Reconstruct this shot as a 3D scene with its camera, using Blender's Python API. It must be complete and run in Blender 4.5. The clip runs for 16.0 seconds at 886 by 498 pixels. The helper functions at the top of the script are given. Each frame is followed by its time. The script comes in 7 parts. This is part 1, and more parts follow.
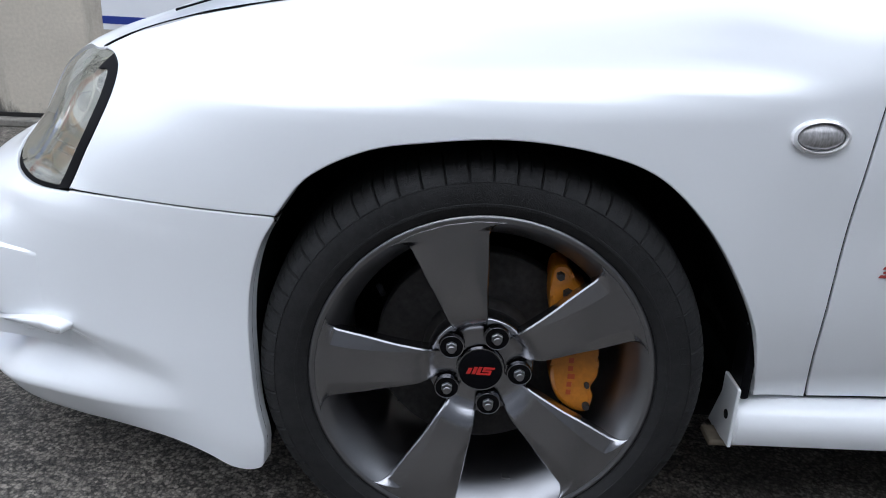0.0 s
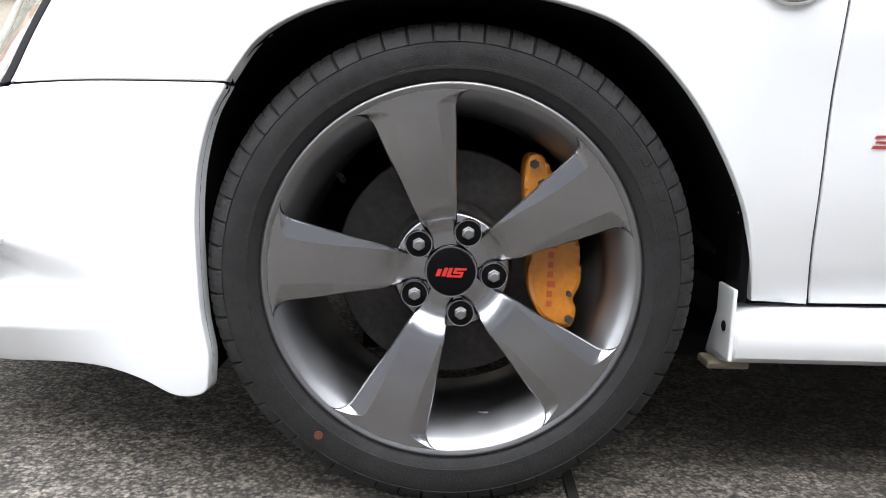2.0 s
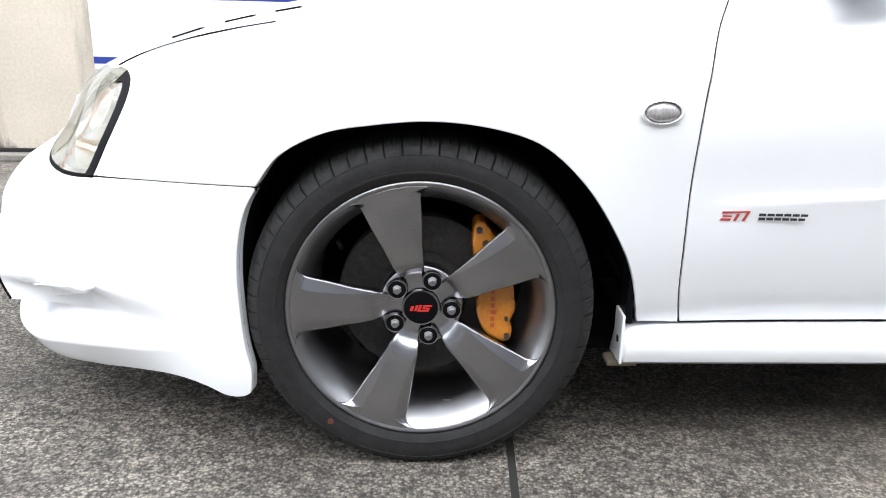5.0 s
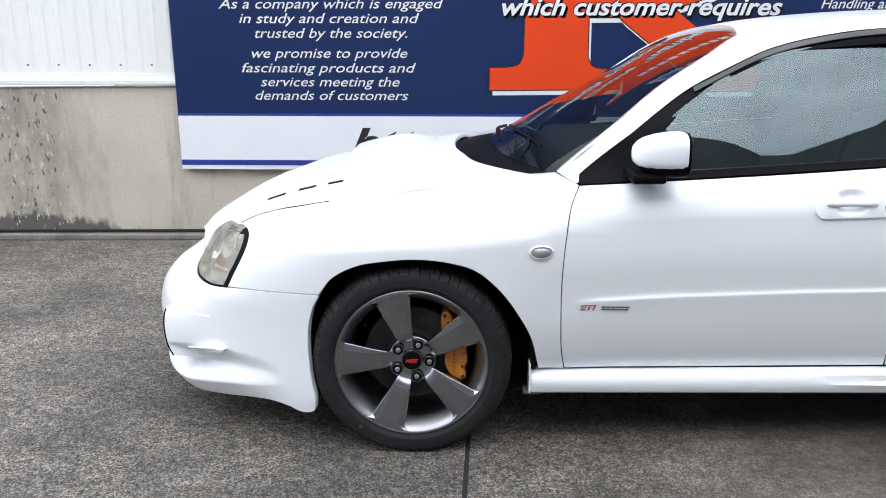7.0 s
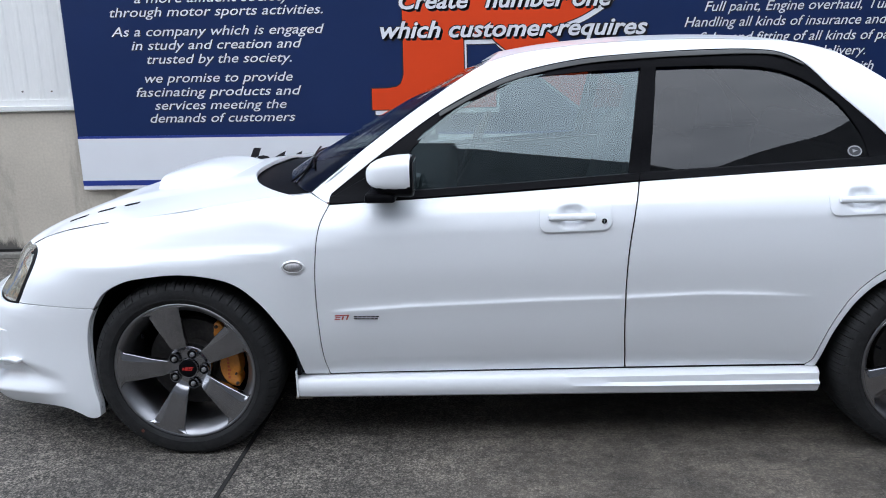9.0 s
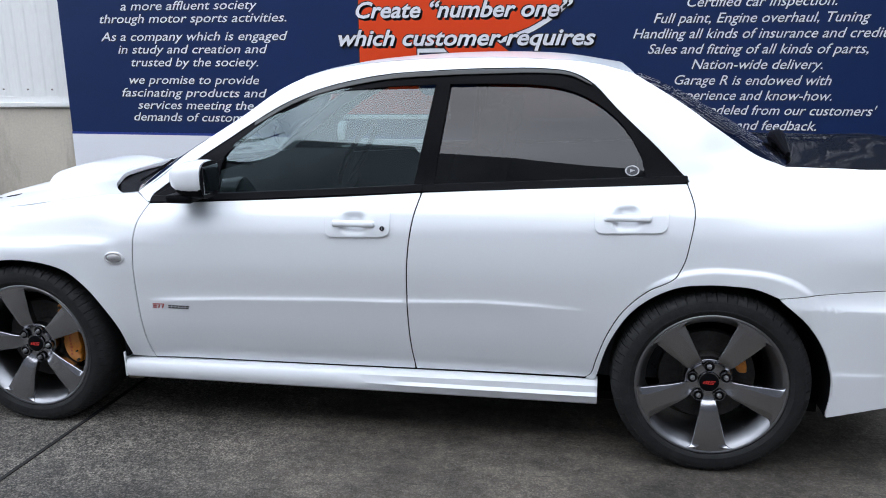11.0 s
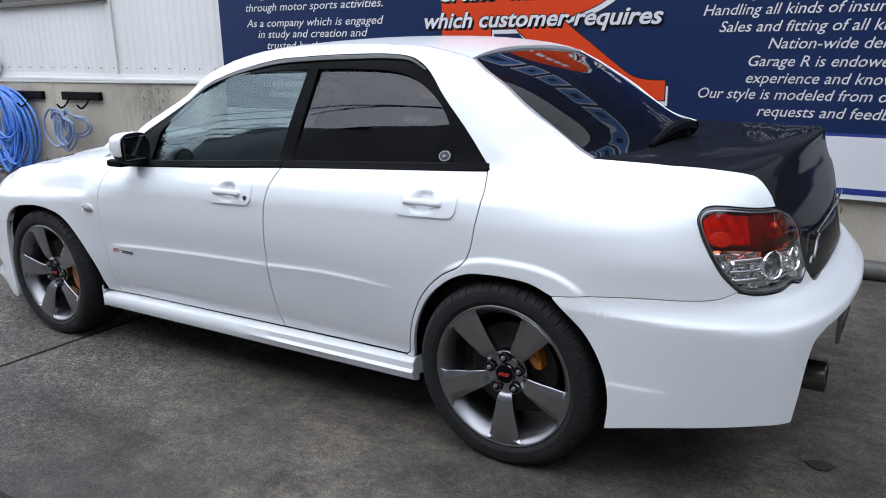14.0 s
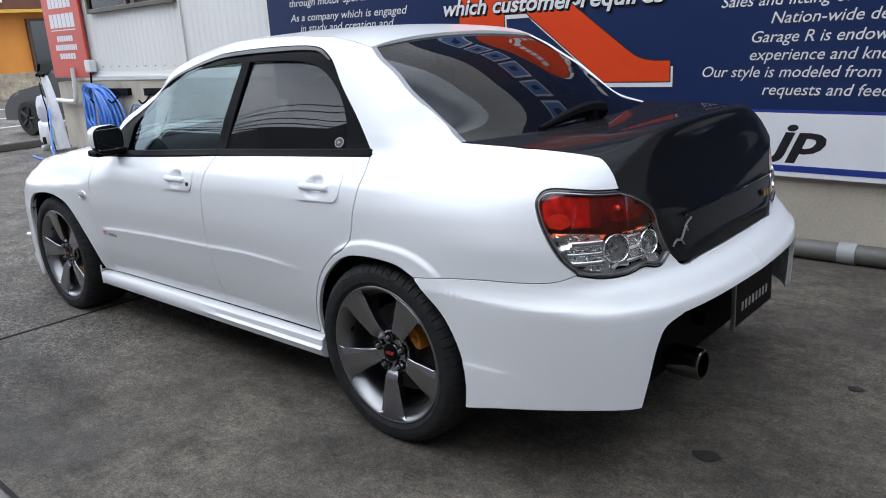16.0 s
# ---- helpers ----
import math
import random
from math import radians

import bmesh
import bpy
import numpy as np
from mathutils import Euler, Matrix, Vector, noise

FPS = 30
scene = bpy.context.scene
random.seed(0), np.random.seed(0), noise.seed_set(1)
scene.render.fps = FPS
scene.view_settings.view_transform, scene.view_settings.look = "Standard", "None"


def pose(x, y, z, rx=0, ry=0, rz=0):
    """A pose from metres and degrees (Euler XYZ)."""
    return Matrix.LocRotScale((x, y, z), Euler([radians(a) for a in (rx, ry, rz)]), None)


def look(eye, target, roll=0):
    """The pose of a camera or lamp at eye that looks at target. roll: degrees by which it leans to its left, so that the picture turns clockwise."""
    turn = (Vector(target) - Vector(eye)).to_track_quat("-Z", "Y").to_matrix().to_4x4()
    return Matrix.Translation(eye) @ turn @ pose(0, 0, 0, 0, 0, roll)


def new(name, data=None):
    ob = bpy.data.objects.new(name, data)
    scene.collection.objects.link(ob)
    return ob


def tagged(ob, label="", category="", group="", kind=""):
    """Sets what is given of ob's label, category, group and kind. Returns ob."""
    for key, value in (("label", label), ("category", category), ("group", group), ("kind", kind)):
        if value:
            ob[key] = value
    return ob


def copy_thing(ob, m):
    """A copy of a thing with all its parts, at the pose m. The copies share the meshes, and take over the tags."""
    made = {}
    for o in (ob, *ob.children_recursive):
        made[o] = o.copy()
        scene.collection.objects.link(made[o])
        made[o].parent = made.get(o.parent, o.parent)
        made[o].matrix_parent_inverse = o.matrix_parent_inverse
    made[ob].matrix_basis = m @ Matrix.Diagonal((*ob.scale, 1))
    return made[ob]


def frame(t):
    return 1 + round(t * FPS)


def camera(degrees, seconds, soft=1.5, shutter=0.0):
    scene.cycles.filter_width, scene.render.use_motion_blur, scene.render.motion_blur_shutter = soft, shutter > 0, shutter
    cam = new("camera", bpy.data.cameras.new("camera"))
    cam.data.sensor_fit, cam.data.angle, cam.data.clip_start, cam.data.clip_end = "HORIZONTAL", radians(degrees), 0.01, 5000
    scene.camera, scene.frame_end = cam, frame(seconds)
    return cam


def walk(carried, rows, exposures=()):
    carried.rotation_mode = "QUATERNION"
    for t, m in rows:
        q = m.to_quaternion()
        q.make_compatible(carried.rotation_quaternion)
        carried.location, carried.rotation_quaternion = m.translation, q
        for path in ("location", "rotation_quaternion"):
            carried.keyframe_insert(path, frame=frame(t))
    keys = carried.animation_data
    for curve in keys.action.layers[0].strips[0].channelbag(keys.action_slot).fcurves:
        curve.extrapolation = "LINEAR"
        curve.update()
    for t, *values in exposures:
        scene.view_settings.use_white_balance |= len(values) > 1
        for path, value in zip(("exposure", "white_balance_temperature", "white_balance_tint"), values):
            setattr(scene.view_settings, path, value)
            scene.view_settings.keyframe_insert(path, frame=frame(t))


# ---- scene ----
cam = camera(59.7, 16.0, soft=1.0)
PATH = [
    (0, (-0.057, -1.796, 0.876), (-0.067, 0.077, 0.174), 2.4),
    (0.5, (-0.037, -1.785, 0.708), (-0.065, 0.136, 0.153), 1.7),
    (1, (-0.021, -1.777, 0.594), (-0.058, 0.176, 0.163), 0.8),
    (1.5, (-0.024, -1.796, 0.532), (-0.021, 0.171, 0.172), 1.1),
    (2, (-0.02, -1.807, 0.511), (-0.004, 0.167, 0.188), 1.7),
    (2.5, (-0.028, -1.805, 0.499), (0.026, 0.166, 0.164), 2.1),
    (3, (-0.025, -1.804, 0.508), (0.033, 0.165, 0.158), 2.2),
    (3.5, (-0.028, -1.803, 0.511), (0.042, 0.164, 0.155), 2.4),
    (3.7, (-0.032, -1.809, 0.518), (0.044, 0.156, 0.153), 2.5),
    (5.8, (0.049, -2.54, 1.116), (0.039, -0.67, 0.407), -1.2),
    (6, (0.05, -2.659, 1.16), (0.039, -0.771, 0.499), -1.5),
    (6.5, (0.084, -2.922, 1.253), (0.062, -1.019, 0.637), 0.1),
    (7, (0.186, -3.116, 1.31), (0.118, -1.186, 0.793), -0.6),
    (7.5, (0.357, -3.257, 1.323), (0.272, -1.317, 0.845), -1.2),
    (8, (0.536, -3.277, 1.335), (0.517, -1.338, 0.847), -1.7),
    (8.5, (0.773, -3.265, 1.351), (0.738, -1.327, 0.858), -0.6),
    (9, (1.018, -3.279, 1.355), (0.93, -1.342, 0.868), -1.6),
    (9.5, (1.279, -3.333, 1.358), (1.137, -1.398, 0.875), -0.3),
    (10, (1.534, -3.335, 1.349), (1.398, -1.395, 0.882), -1.3),
    (10.2, (1.648, -3.335, 1.358), (1.479, -1.397, 0.894), -1.2),
    (12.3, (2.789, -3.241, 1.4), (2.17, -1.409, 0.889), -2.7),
    (12.5, (2.901, -3.206, 1.392), (2.24, -1.385, 0.892), -3.0),
    (13, (3.208, -3.144, 1.414), (2.405, -1.382, 0.915), -1.8),
    (13.5, (3.431, -3.042, 1.393), (2.51, -1.34, 0.889), -2.4),
    (14, (3.645, -2.898, 1.394), (2.611, -1.269, 0.87), -1.5),
    (14.5, (3.858, -2.773, 1.404), (2.721, -1.225, 0.845), -2.8),
    (15, (4.024, -2.657, 1.411), (2.83, -1.173, 0.8), -2.8),
    (15.5, (4.173, -2.541, 1.39), (2.986, -1.037, 0.815), -3.4),
    (16, (4.349, -2.485, 1.365), (3.054, -1.059, 0.824), -3.8),
]
EXPOSURES = [(0.0, 0.66, 5850, 10), (0.5, 1.06, 6000, 10), (1.0, 1.36, 6150, 10), (1.5, 1.65, 6350, 10), (2.0, 1.95, 6450, 10), (3.7, 2.0, 6400, 10), (5.8, 1.74, 6300, 10), (6.5, 1.48, 6200, 10), (7.0, 1.15, 6100, 10), (8.0, 0.78, 5850, 10), (9.0, 0.74, 5800, 10), (10.2, 0.76, 5800, 10), (12.5, 0.74, 5900, 10), (14.0, 0.68, 5900, 10), (15.0, 0.80, 6000, 10), (16.0, 0.60, 6000, 10)]
walk(cam, [(t, look(eye, target, roll)) for t, eye, target, roll in PATH], EXPOSURES)

# ---- light ----
world = bpy.data.worlds.new("overcast_sky")
scene.world = world
world.use_nodes = True
wn, wl = world.node_tree.nodes, world.node_tree.links
wn.clear()
sky = wn.new("ShaderNodeTexSky")
sky.sky_type = "NISHITA"
sky.sun_disc = False
sky.sun_elevation, sky.sun_rotation = radians(52), radians(194)
sky.dust_density, sky.air_density = 4.0, 1.0
w_coord = wn.new("ShaderNodeTexCoord")
w_noise = wn.new("ShaderNodeTexNoise")
w_noise.inputs["Scale"].default_value, w_noise.inputs["Detail"].default_value = 2.6, 6.0
w_ramp = wn.new("ShaderNodeValToRGB")
w_ramp.color_ramp.elements[0].position, w_ramp.color_ramp.elements[0].color = 0.36, (4.4, 4.8, 5.4, 1)
w_ramp.color_ramp.elements[1].position, w_ramp.color_ramp.elements[1].color = 0.62, (10.2, 10.5, 10.9, 1)
w_mix = wn.new("ShaderNodeMix")
w_mix.data_type = "RGBA"
w_mix.inputs[0].default_value = 0.88
w_back, w_out = wn.new("ShaderNodeBackground"), wn.new("ShaderNodeOutputWorld")
w_back.inputs["Strength"].default_value = 0.155
w_map = wn.new("ShaderNodeMapping")
w_map.inputs["Scale"].default_value = (.8, 1.3, 3.4)
wl.new(w_coord.outputs["Generated"], w_map.inputs["Vector"])
wl.new(w_map.outputs["Vector"], w_noise.inputs["Vector"])
wl.new(w_noise.outputs["Fac"], w_ramp.inputs["Fac"])
wl.new(sky.outputs["Color"], w_mix.inputs[6])
wl.new(w_ramp.outputs["Color"], w_mix.inputs[7])
wl.new(w_mix.outputs[2], w_back.inputs["Color"])
wl.new(w_back.outputs["Background"], w_out.inputs["Surface"])

sun_data = bpy.data.lights.new("sun", "SUN")
sun_data.energy, sun_data.angle, sun_data.color = 1.35, radians(120), (1.0, 0.97, 0.94)
sun = new("sun", sun_data)
sun.matrix_world = look((-.6, -7.4, 9.7), (1.3, 0.0, 0.0))

# ---- materials ----
def material(name, rgb, rough=0.5, metal=0.0, coat=0.0, vary=0.0, vary_scale=3.0, grain=0.0, grain_scale=120.0, bump=0.0, bump_scale=200.0,
             rough_vary=0.0, stretch=(1, 1, 1), spec=0.5, random_tint=0.0, island_tint=0.0):
    """A principled surface with broad variation (vary), fine grain and fine relief (bump), all in metres of the object's own space."""
    m = bpy.data.materials.new(name)
    m.use_nodes = True
    n, l = m.node_tree.nodes, m.node_tree.links
    b = n["Principled BSDF"]
    b.inputs["Base Color"].default_value = (*rgb, 1)
    b.inputs["Roughness"].default_value, b.inputs["Metallic"].default_value = rough, metal
    b.inputs["Coat Weight"].default_value, b.inputs["Coat Roughness"].default_value = coat, 0.04
    b.inputs["Specular IOR Level"].default_value = spec
    coord, mapping = n.new("ShaderNodeTexCoord"), n.new("ShaderNodeMapping")
    mapping.inputs["Scale"].default_value = stretch
    l.new(coord.outputs["Object"], mapping.inputs["Vector"])

    def tex(scale, detail=4.0):
        t = n.new("ShaderNodeTexNoise")
        t.inputs["Scale"].default_value, t.inputs["Detail"].default_value = scale, detail
        l.new(mapping.outputs["Vector"], t.inputs["Vector"])
        return t.outputs["Fac"]

    value = None
    for amount, scale in ((vary, vary_scale), (grain, grain_scale)):
        if amount:
            r = n.new("ShaderNodeMapRange")
            r.inputs["From Min"].default_value, r.inputs["From Max"].default_value = 0.3, 0.7
            r.inputs["To Min"].default_value, r.inputs["To Max"].default_value = 1 - amount, 1 + amount
            l.new(tex(scale), r.inputs["Value"])
            if value is None:
                value = r.outputs["Result"]
            else:
                k = n.new("ShaderNodeMath")
                k.operation = "MULTIPLY"
                l.new(value, k.inputs[0]), l.new(r.outputs["Result"], k.inputs[1])
                value = k.outputs[0]
    for amount, node, socket in ((random_tint, "ShaderNodeObjectInfo", "Random"), (island_tint, "ShaderNodeNewGeometry", "Random Per Island")):
        if amount:
            r = n.new("ShaderNodeMapRange")
            r.inputs["To Min"].default_value, r.inputs["To Max"].default_value = 1 - amount, 1 + amount
            l.new(n.new(node).outputs[socket], r.inputs["Value"])
            if value is None:
                value = r.outputs["Result"]
            else:
                k = n.new("ShaderNodeMath")
                k.operation = "MULTIPLY"
                l.new(value, k.inputs[0]), l.new(r.outputs["Result"], k.inputs[1])
                value = k.outputs[0]
    if value is not None:
        mix = n.new("ShaderNodeVectorMath")
        mix.operation = "SCALE"
        mix.inputs[0].default_value = rgb
        l.new(value, mix.inputs["Scale"])
        l.new(mix.outputs["Vector"], b.inputs["Base Color"])
    if rough_vary:
        r = n.new("ShaderNodeMapRange")
        r.inputs["From Min"].default_value, r.inputs["From Max"].default_value = 0.3, 0.7
        r.inputs["To Min"].default_value, r.inputs["To Max"].default_value = max(rough - rough_vary, 0.02), min(rough + rough_vary, 1)
        l.new(tex(vary_scale * 2.3), r.inputs["Value"])
        l.new(r.outputs["Result"], b.inputs["Roughness"])
    if bump:
        k = n.new("ShaderNodeBump")
        k.inputs["Strength"].default_value, k.inputs["Distance"].default_value = bump, 0.002
        l.new(tex(bump_scale, 3.0), k.inputs["Height"])
        l.new(k.outputs["Normal"], b.inputs["Normal"])
    return m


def glass(name, tint, ior=1.5, rough=0.0, shine=(1, 1, 1)):
    """A thin tinted pane: light passes with the tint, and the surface mirrors by its index of refraction."""
    m = bpy.data.materials.new(name)
    m.use_nodes = True
    n, l = m.node_tree.nodes, m.node_tree.links
    n.remove(n["Principled BSDF"])
    t, g, f, p, a, x = (n.new(k) for k in ("ShaderNodeBsdfTransparent", "ShaderNodeBsdfGlossy", "ShaderNodeLayerWeight", "ShaderNodeMath", "ShaderNodeMath", "ShaderNodeMixShader"))
    straight = ((ior - 1) / (ior + 1)) ** 2
    t.inputs["Color"].default_value = (*tint, 1)
    g.inputs["Roughness"].default_value = rough
    g.inputs["Color"].default_value = (*shine, 1)
    f.inputs["Blend"].default_value = 0.5
    p.operation, a.operation = "POWER", "MULTIPLY_ADD"
    p.inputs[1].default_value, a.inputs[1].default_value, a.inputs[2].default_value = 5.0, 1 - straight, straight
    l.new(f.outputs["Facing"], p.inputs[0]), l.new(p.outputs[0], a.inputs[0]), l.new(a.outputs[0], x.inputs["Fac"])
    l.new(t.outputs["BSDF"], x.inputs[1]), l.new(g.outputs["BSDF"], x.inputs[2])
    l.new(x.outputs["Shader"], n["Material Output"].inputs["Surface"])
    return m


def carbon(name):
    """Black carbon weave under clear lacquer."""
    m = material(name, (0.012, 0.013, 0.015), 0.6, coat=0.30, spec=0.04)
    n, l = m.node_tree.nodes, m.node_tree.links
    b = n["Principled BSDF"]
    coord, check, mix = n.new("ShaderNodeTexCoord"), n.new("ShaderNodeTexChecker"), n.new("ShaderNodeMix")
    check.inputs["Scale"].default_value = 240.0
    check.inputs["Color1"].default_value, check.inputs["Color2"].default_value = (0.004, 0.0045, 0.006, 1), (0.009, 0.010, 0.012, 1)
    l.new(coord.outputs["Object"], check.inputs["Vector"])
    l.new(check.outputs["Color"], b.inputs["Base Color"])
    return m


def hazy(name, rgb, amount):
    """Weathered polycarbonate: partly clear, partly milky, under a glossy face."""
    m = glass(name, (.92, .91, .86), 1.5)
    n, l = m.node_tree.nodes, m.node_tree.links
    d, x, noise_tex, r = n.new("ShaderNodeBsdfDiffuse"), n.new("ShaderNodeMixShader"), n.new("ShaderNodeTexNoise"), n.new("ShaderNodeMapRange")
    d.inputs["Color"].default_value = (*rgb, 1)
    noise_tex.inputs["Scale"].default_value = 14.0
    r.inputs["To Min"].default_value, r.inputs["To Max"].default_value = amount - .2, amount + .2
    l.new(n.new("ShaderNodeTexCoord").outputs["Object"], noise_tex.inputs["Vector"])
    l.new(noise_tex.outputs["Fac"], r.inputs["Value"]), l.new(r.outputs["Result"], x.inputs["Fac"])
    old = [k for k in n if k.type == "MIX_SHADER" and k != x][0]
    t = [k for k in n if k.type == "BSDF_TRANSPARENT"][0]
    l.new(t.outputs["BSDF"], x.inputs[1]), l.new(d.outputs["BSDF"], x.inputs[2]), l.new(x.outputs["Shader"], old.inputs[1])
    return m


PAINT = material("white_car_paint", (0.83, 0.845, 0.862), 0.30, coat=0.55, vary=0.006, vary_scale=1.5, rough_vary=0.01)
BLACK_TRIM = material("black_plastic_trim", (0.005, 0.005, 0.006), 0.40, spec=0.04, grain=0.15, bump=0.15, bump_scale=900)
BLACK_GLOSS = material("black_gloss", (0.008, 0.008, 0.009), 0.12, coat=0.6)
SMOKED = material("smoked_acrylic", (0.022, 0.023, 0.021), 0.3, coat=0.15, spec=0.4)
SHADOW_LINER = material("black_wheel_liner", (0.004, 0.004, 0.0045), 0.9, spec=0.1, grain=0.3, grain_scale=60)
RUBBER = material("tyre_rubber", (0.0125, 0.0124, 0.0128), 0.72, spec=0.38, vary=0.18, vary_scale=14, grain=0.25, grain_scale=160, bump=0.45, bump_scale=420, rough_vary=0.1)
GUNMETAL = material("gunmetal_alloy", (0.335, 0.335, 0.35), 0.225, metal=1.0, coat=0.1, vary=0.05, vary_scale=9, grain=0.03, grain_scale=700, rough_vary=0.04, bump=0.02, bump_scale=900)
BARREL = material("satin_gunmetal_rim", (0.29, 0.29, 0.30), 0.36, metal=1.0, vary=0.06, vary_scale=9, grain=0.05, grain_scale=600, rough_vary=0.06)
STEEL = material("bright_steel", (0.33, 0.33, 0.34), 0.36, metal=1.0, grain=0.1)
IRON = material("worn_iron", (0.040, 0.037, 0.035), 0.6, metal=0.3, vary=0.3, vary_scale=20, grain=0.25)
GOLD = material("gold_caliper_paint", (0.52, 0.185, 0.014), 0.36, coat=0.4, vary=0.12, vary_scale=25, grain=0.1, bump=0.1, bump_scale=400)
RED = material("red_paint", (0.55, 0.03, 0.025), 0.35)
FADED_RED = material("faded_red_print", (0.42, 0.075, 0.02), 0.5)
CARBON = carbon("black_carbon_weave")
CHROME = material("chrome", (0.86, 0.86, 0.87), 0.08, metal=1.0)
MIRROR = material("dark_mirror_glass", (0.30, 0.31, 0.32), 0.04, metal=1.0)
CABIN = material("dark_cabin_cloth", (0.020, 0.021, 0.024), 0.9, vary=0.2, vary_scale=8, grain=0.3, grain_scale=300)
GLASS_FRONT = glass("green_tinted_glass", (0.38, 0.455, 0.445), 1.86, shine=(.82, .97, 1.0))
GLASS_DARK = glass("privacy_glass", (0.12, 0.125, 0.135), 1.52)
GLASS_REAR = glass("dark_rear_glass", (0.10, 0.105, 0.11), 1.55)
GLASS_WIND = glass("windscreen_glass", (0.45, 0.50, 0.49), 1.6)
GLASS_LAMP = glass("clear_lamp_cover", (0.78, 0.78, 0.77), 1.45)
LAMP_AMBERED = material("aged_lamp_interior", (0.34, 0.33, 0.27), 0.3, metal=0.4, vary=0.2, vary_scale=15)
GLASS_RED = glass("red_lamp_cover", (0.80, 0.185, 0.075), 1.5)
LAMP_BACK = material("dark_lamp_housing", (0.16, 0.15, 0.15), 0.3, metal=0.5, vary=0.2, vary_scale=20)
LAMP_SILVER = material("silvered_lamp_bowl", (0.88, 0.88, 0.89), 0.18, metal=0.25, vary=0.1, vary_scale=18, rough_vary=0.12)
GLASS_HAZY = hazy("hazy_headlamp_cover", (0.40, 0.385, 0.32), 0.42)

# ---- the flank of the car ----
def hermite(xs, ys, x):
    """Monotone cubic through (xs, ys); ys may hold one row of values for each x."""
    xs, x = np.asarray(xs, float), np.asarray(x, float)
    ys = np.asarray(ys, float)
    if ys.ndim == 1:
        ys = np.broadcast_to(ys, (x.size, ys.size)).reshape(x.shape + (ys.size,))
    h = np.diff(xs)
    s = np.diff(ys, axis=-1) / h
    w1, w2 = 2 * h[1:] + h[:-1], h[1:] + 2 * h[:-1]
    a, b = s[..., :-1], s[..., 1:]
    with np.errstate(divide="ignore", invalid="ignore"):
        mid = np.where(a * b > 0, (w1 + w2) / (w1 / a + w2 / b), 0.0)
    m = np.concatenate([s[..., :1], mid, s[..., -1:]], axis=-1)
    x = np.clip(x, xs[0], xs[-1])
    i = np.clip(np.searchsorted(xs, x) - 1, 0, len(xs) - 2)
    pick = lambda v, j: np.take_along_axis(v, j[..., None], -1)[..., 0]
    hh = h[i]
    q = (x - xs[i]) / hh
    return ((2 * q**3 - 3 * q**2 + 1) * pick(ys, i) + (q**3 - 2 * q**2 + q) * hh * pick(m, i)
            + (3 * q**2 - 2 * q**3) * pick(ys, i + 1) + (q**3 - q**2) * hh * pick(m, i + 1))


def catmull(points, n):
    """n points along a smooth curve through the given ones."""
    p = np.asarray(points, float)
    if len(p) < 3:
        return p[0] + (p[-1] - p[0]) * np.linspace(0, 1, n)[:, None]
    p = np.vstack([2 * p[0] - p[1], p, 2 * p[-1] - p[-2]])
    k = np.concatenate([[0], np.cumsum(np.sqrt(np.linalg.norm(np.diff(p, axis=0), axis=1)) + 1e-9)])
    out, stops = [], np.linspace(k[1], k[-2], n)
    for s in stops:
        i = min(max(int(np.searchsorted(k, s)), 2), len(p) - 2)
        t0, t1, t2, t3 = k[i - 2:i + 2]
        p0, p1, p2, p3 = p[i - 2:i + 2]
        a1 = (t1 - s) / (t1 - t0) * p0 + (s - t0) / (t1 - t0) * p1
        a2 = (t2 - s) / (t2 - t1) * p1 + (s - t1) / (t2 - t1) * p2
        a3 = (t3 - s) / (t3 - t2) * p2 + (s - t2) / (t3 - t2) * p3
        b1 = (t2 - s) / (t2 - t0) * a1 + (s - t0) / (t2 - t0) * a2
        b2 = (t3 - s) / (t3 - t1) * a2 + (s - t1) / (t3 - t1) * a3
        out.append((t2 - s) / (t2 - t1) * b1 + (s - t1) / (t2 - t1) * b2)
    return np.array(out)


# The car's outline from above, nose to tail, along its left flank; u is the way along it and equals x on the flank.
PLAN = catmull([(-1.035, 0.10), (-1.035, 0.0), (-1.014, -0.2), (-0.948, -0.40), (-0.83, -0.585), (-0.675, -0.712), (-0.49, -0.794), (-0.28, -0.838),
                (0.0, -0.845), (0.4, -0.838), (1.0, -0.835), (1.9, -0.835), (2.54, -0.843), (2.9, -0.838), (3.1, -0.812), (3.24, -0.75),
                (3.35, -0.645), (3.42, -0.5), (3.465, -0.3), (3.485, 0.0), (3.485, 0.1)], 4000)
PLAN_U = np.concatenate([[0], np.cumsum(np.linalg.norm(np.diff(PLAN, axis=0), axis=1))])
PLAN_U += 1.0 - PLAN_U[np.argmin(abs(PLAN[:, 0] - 1.0))]
PLAN_T = np.gradient(PLAN, PLAN_U, axis=0)
STATIONS = []


def station(u, *rows):
    """How far the flank lies outside the plan outline at u: rows of height and offset."""
    STATIONS.append((u, np.array(rows)))


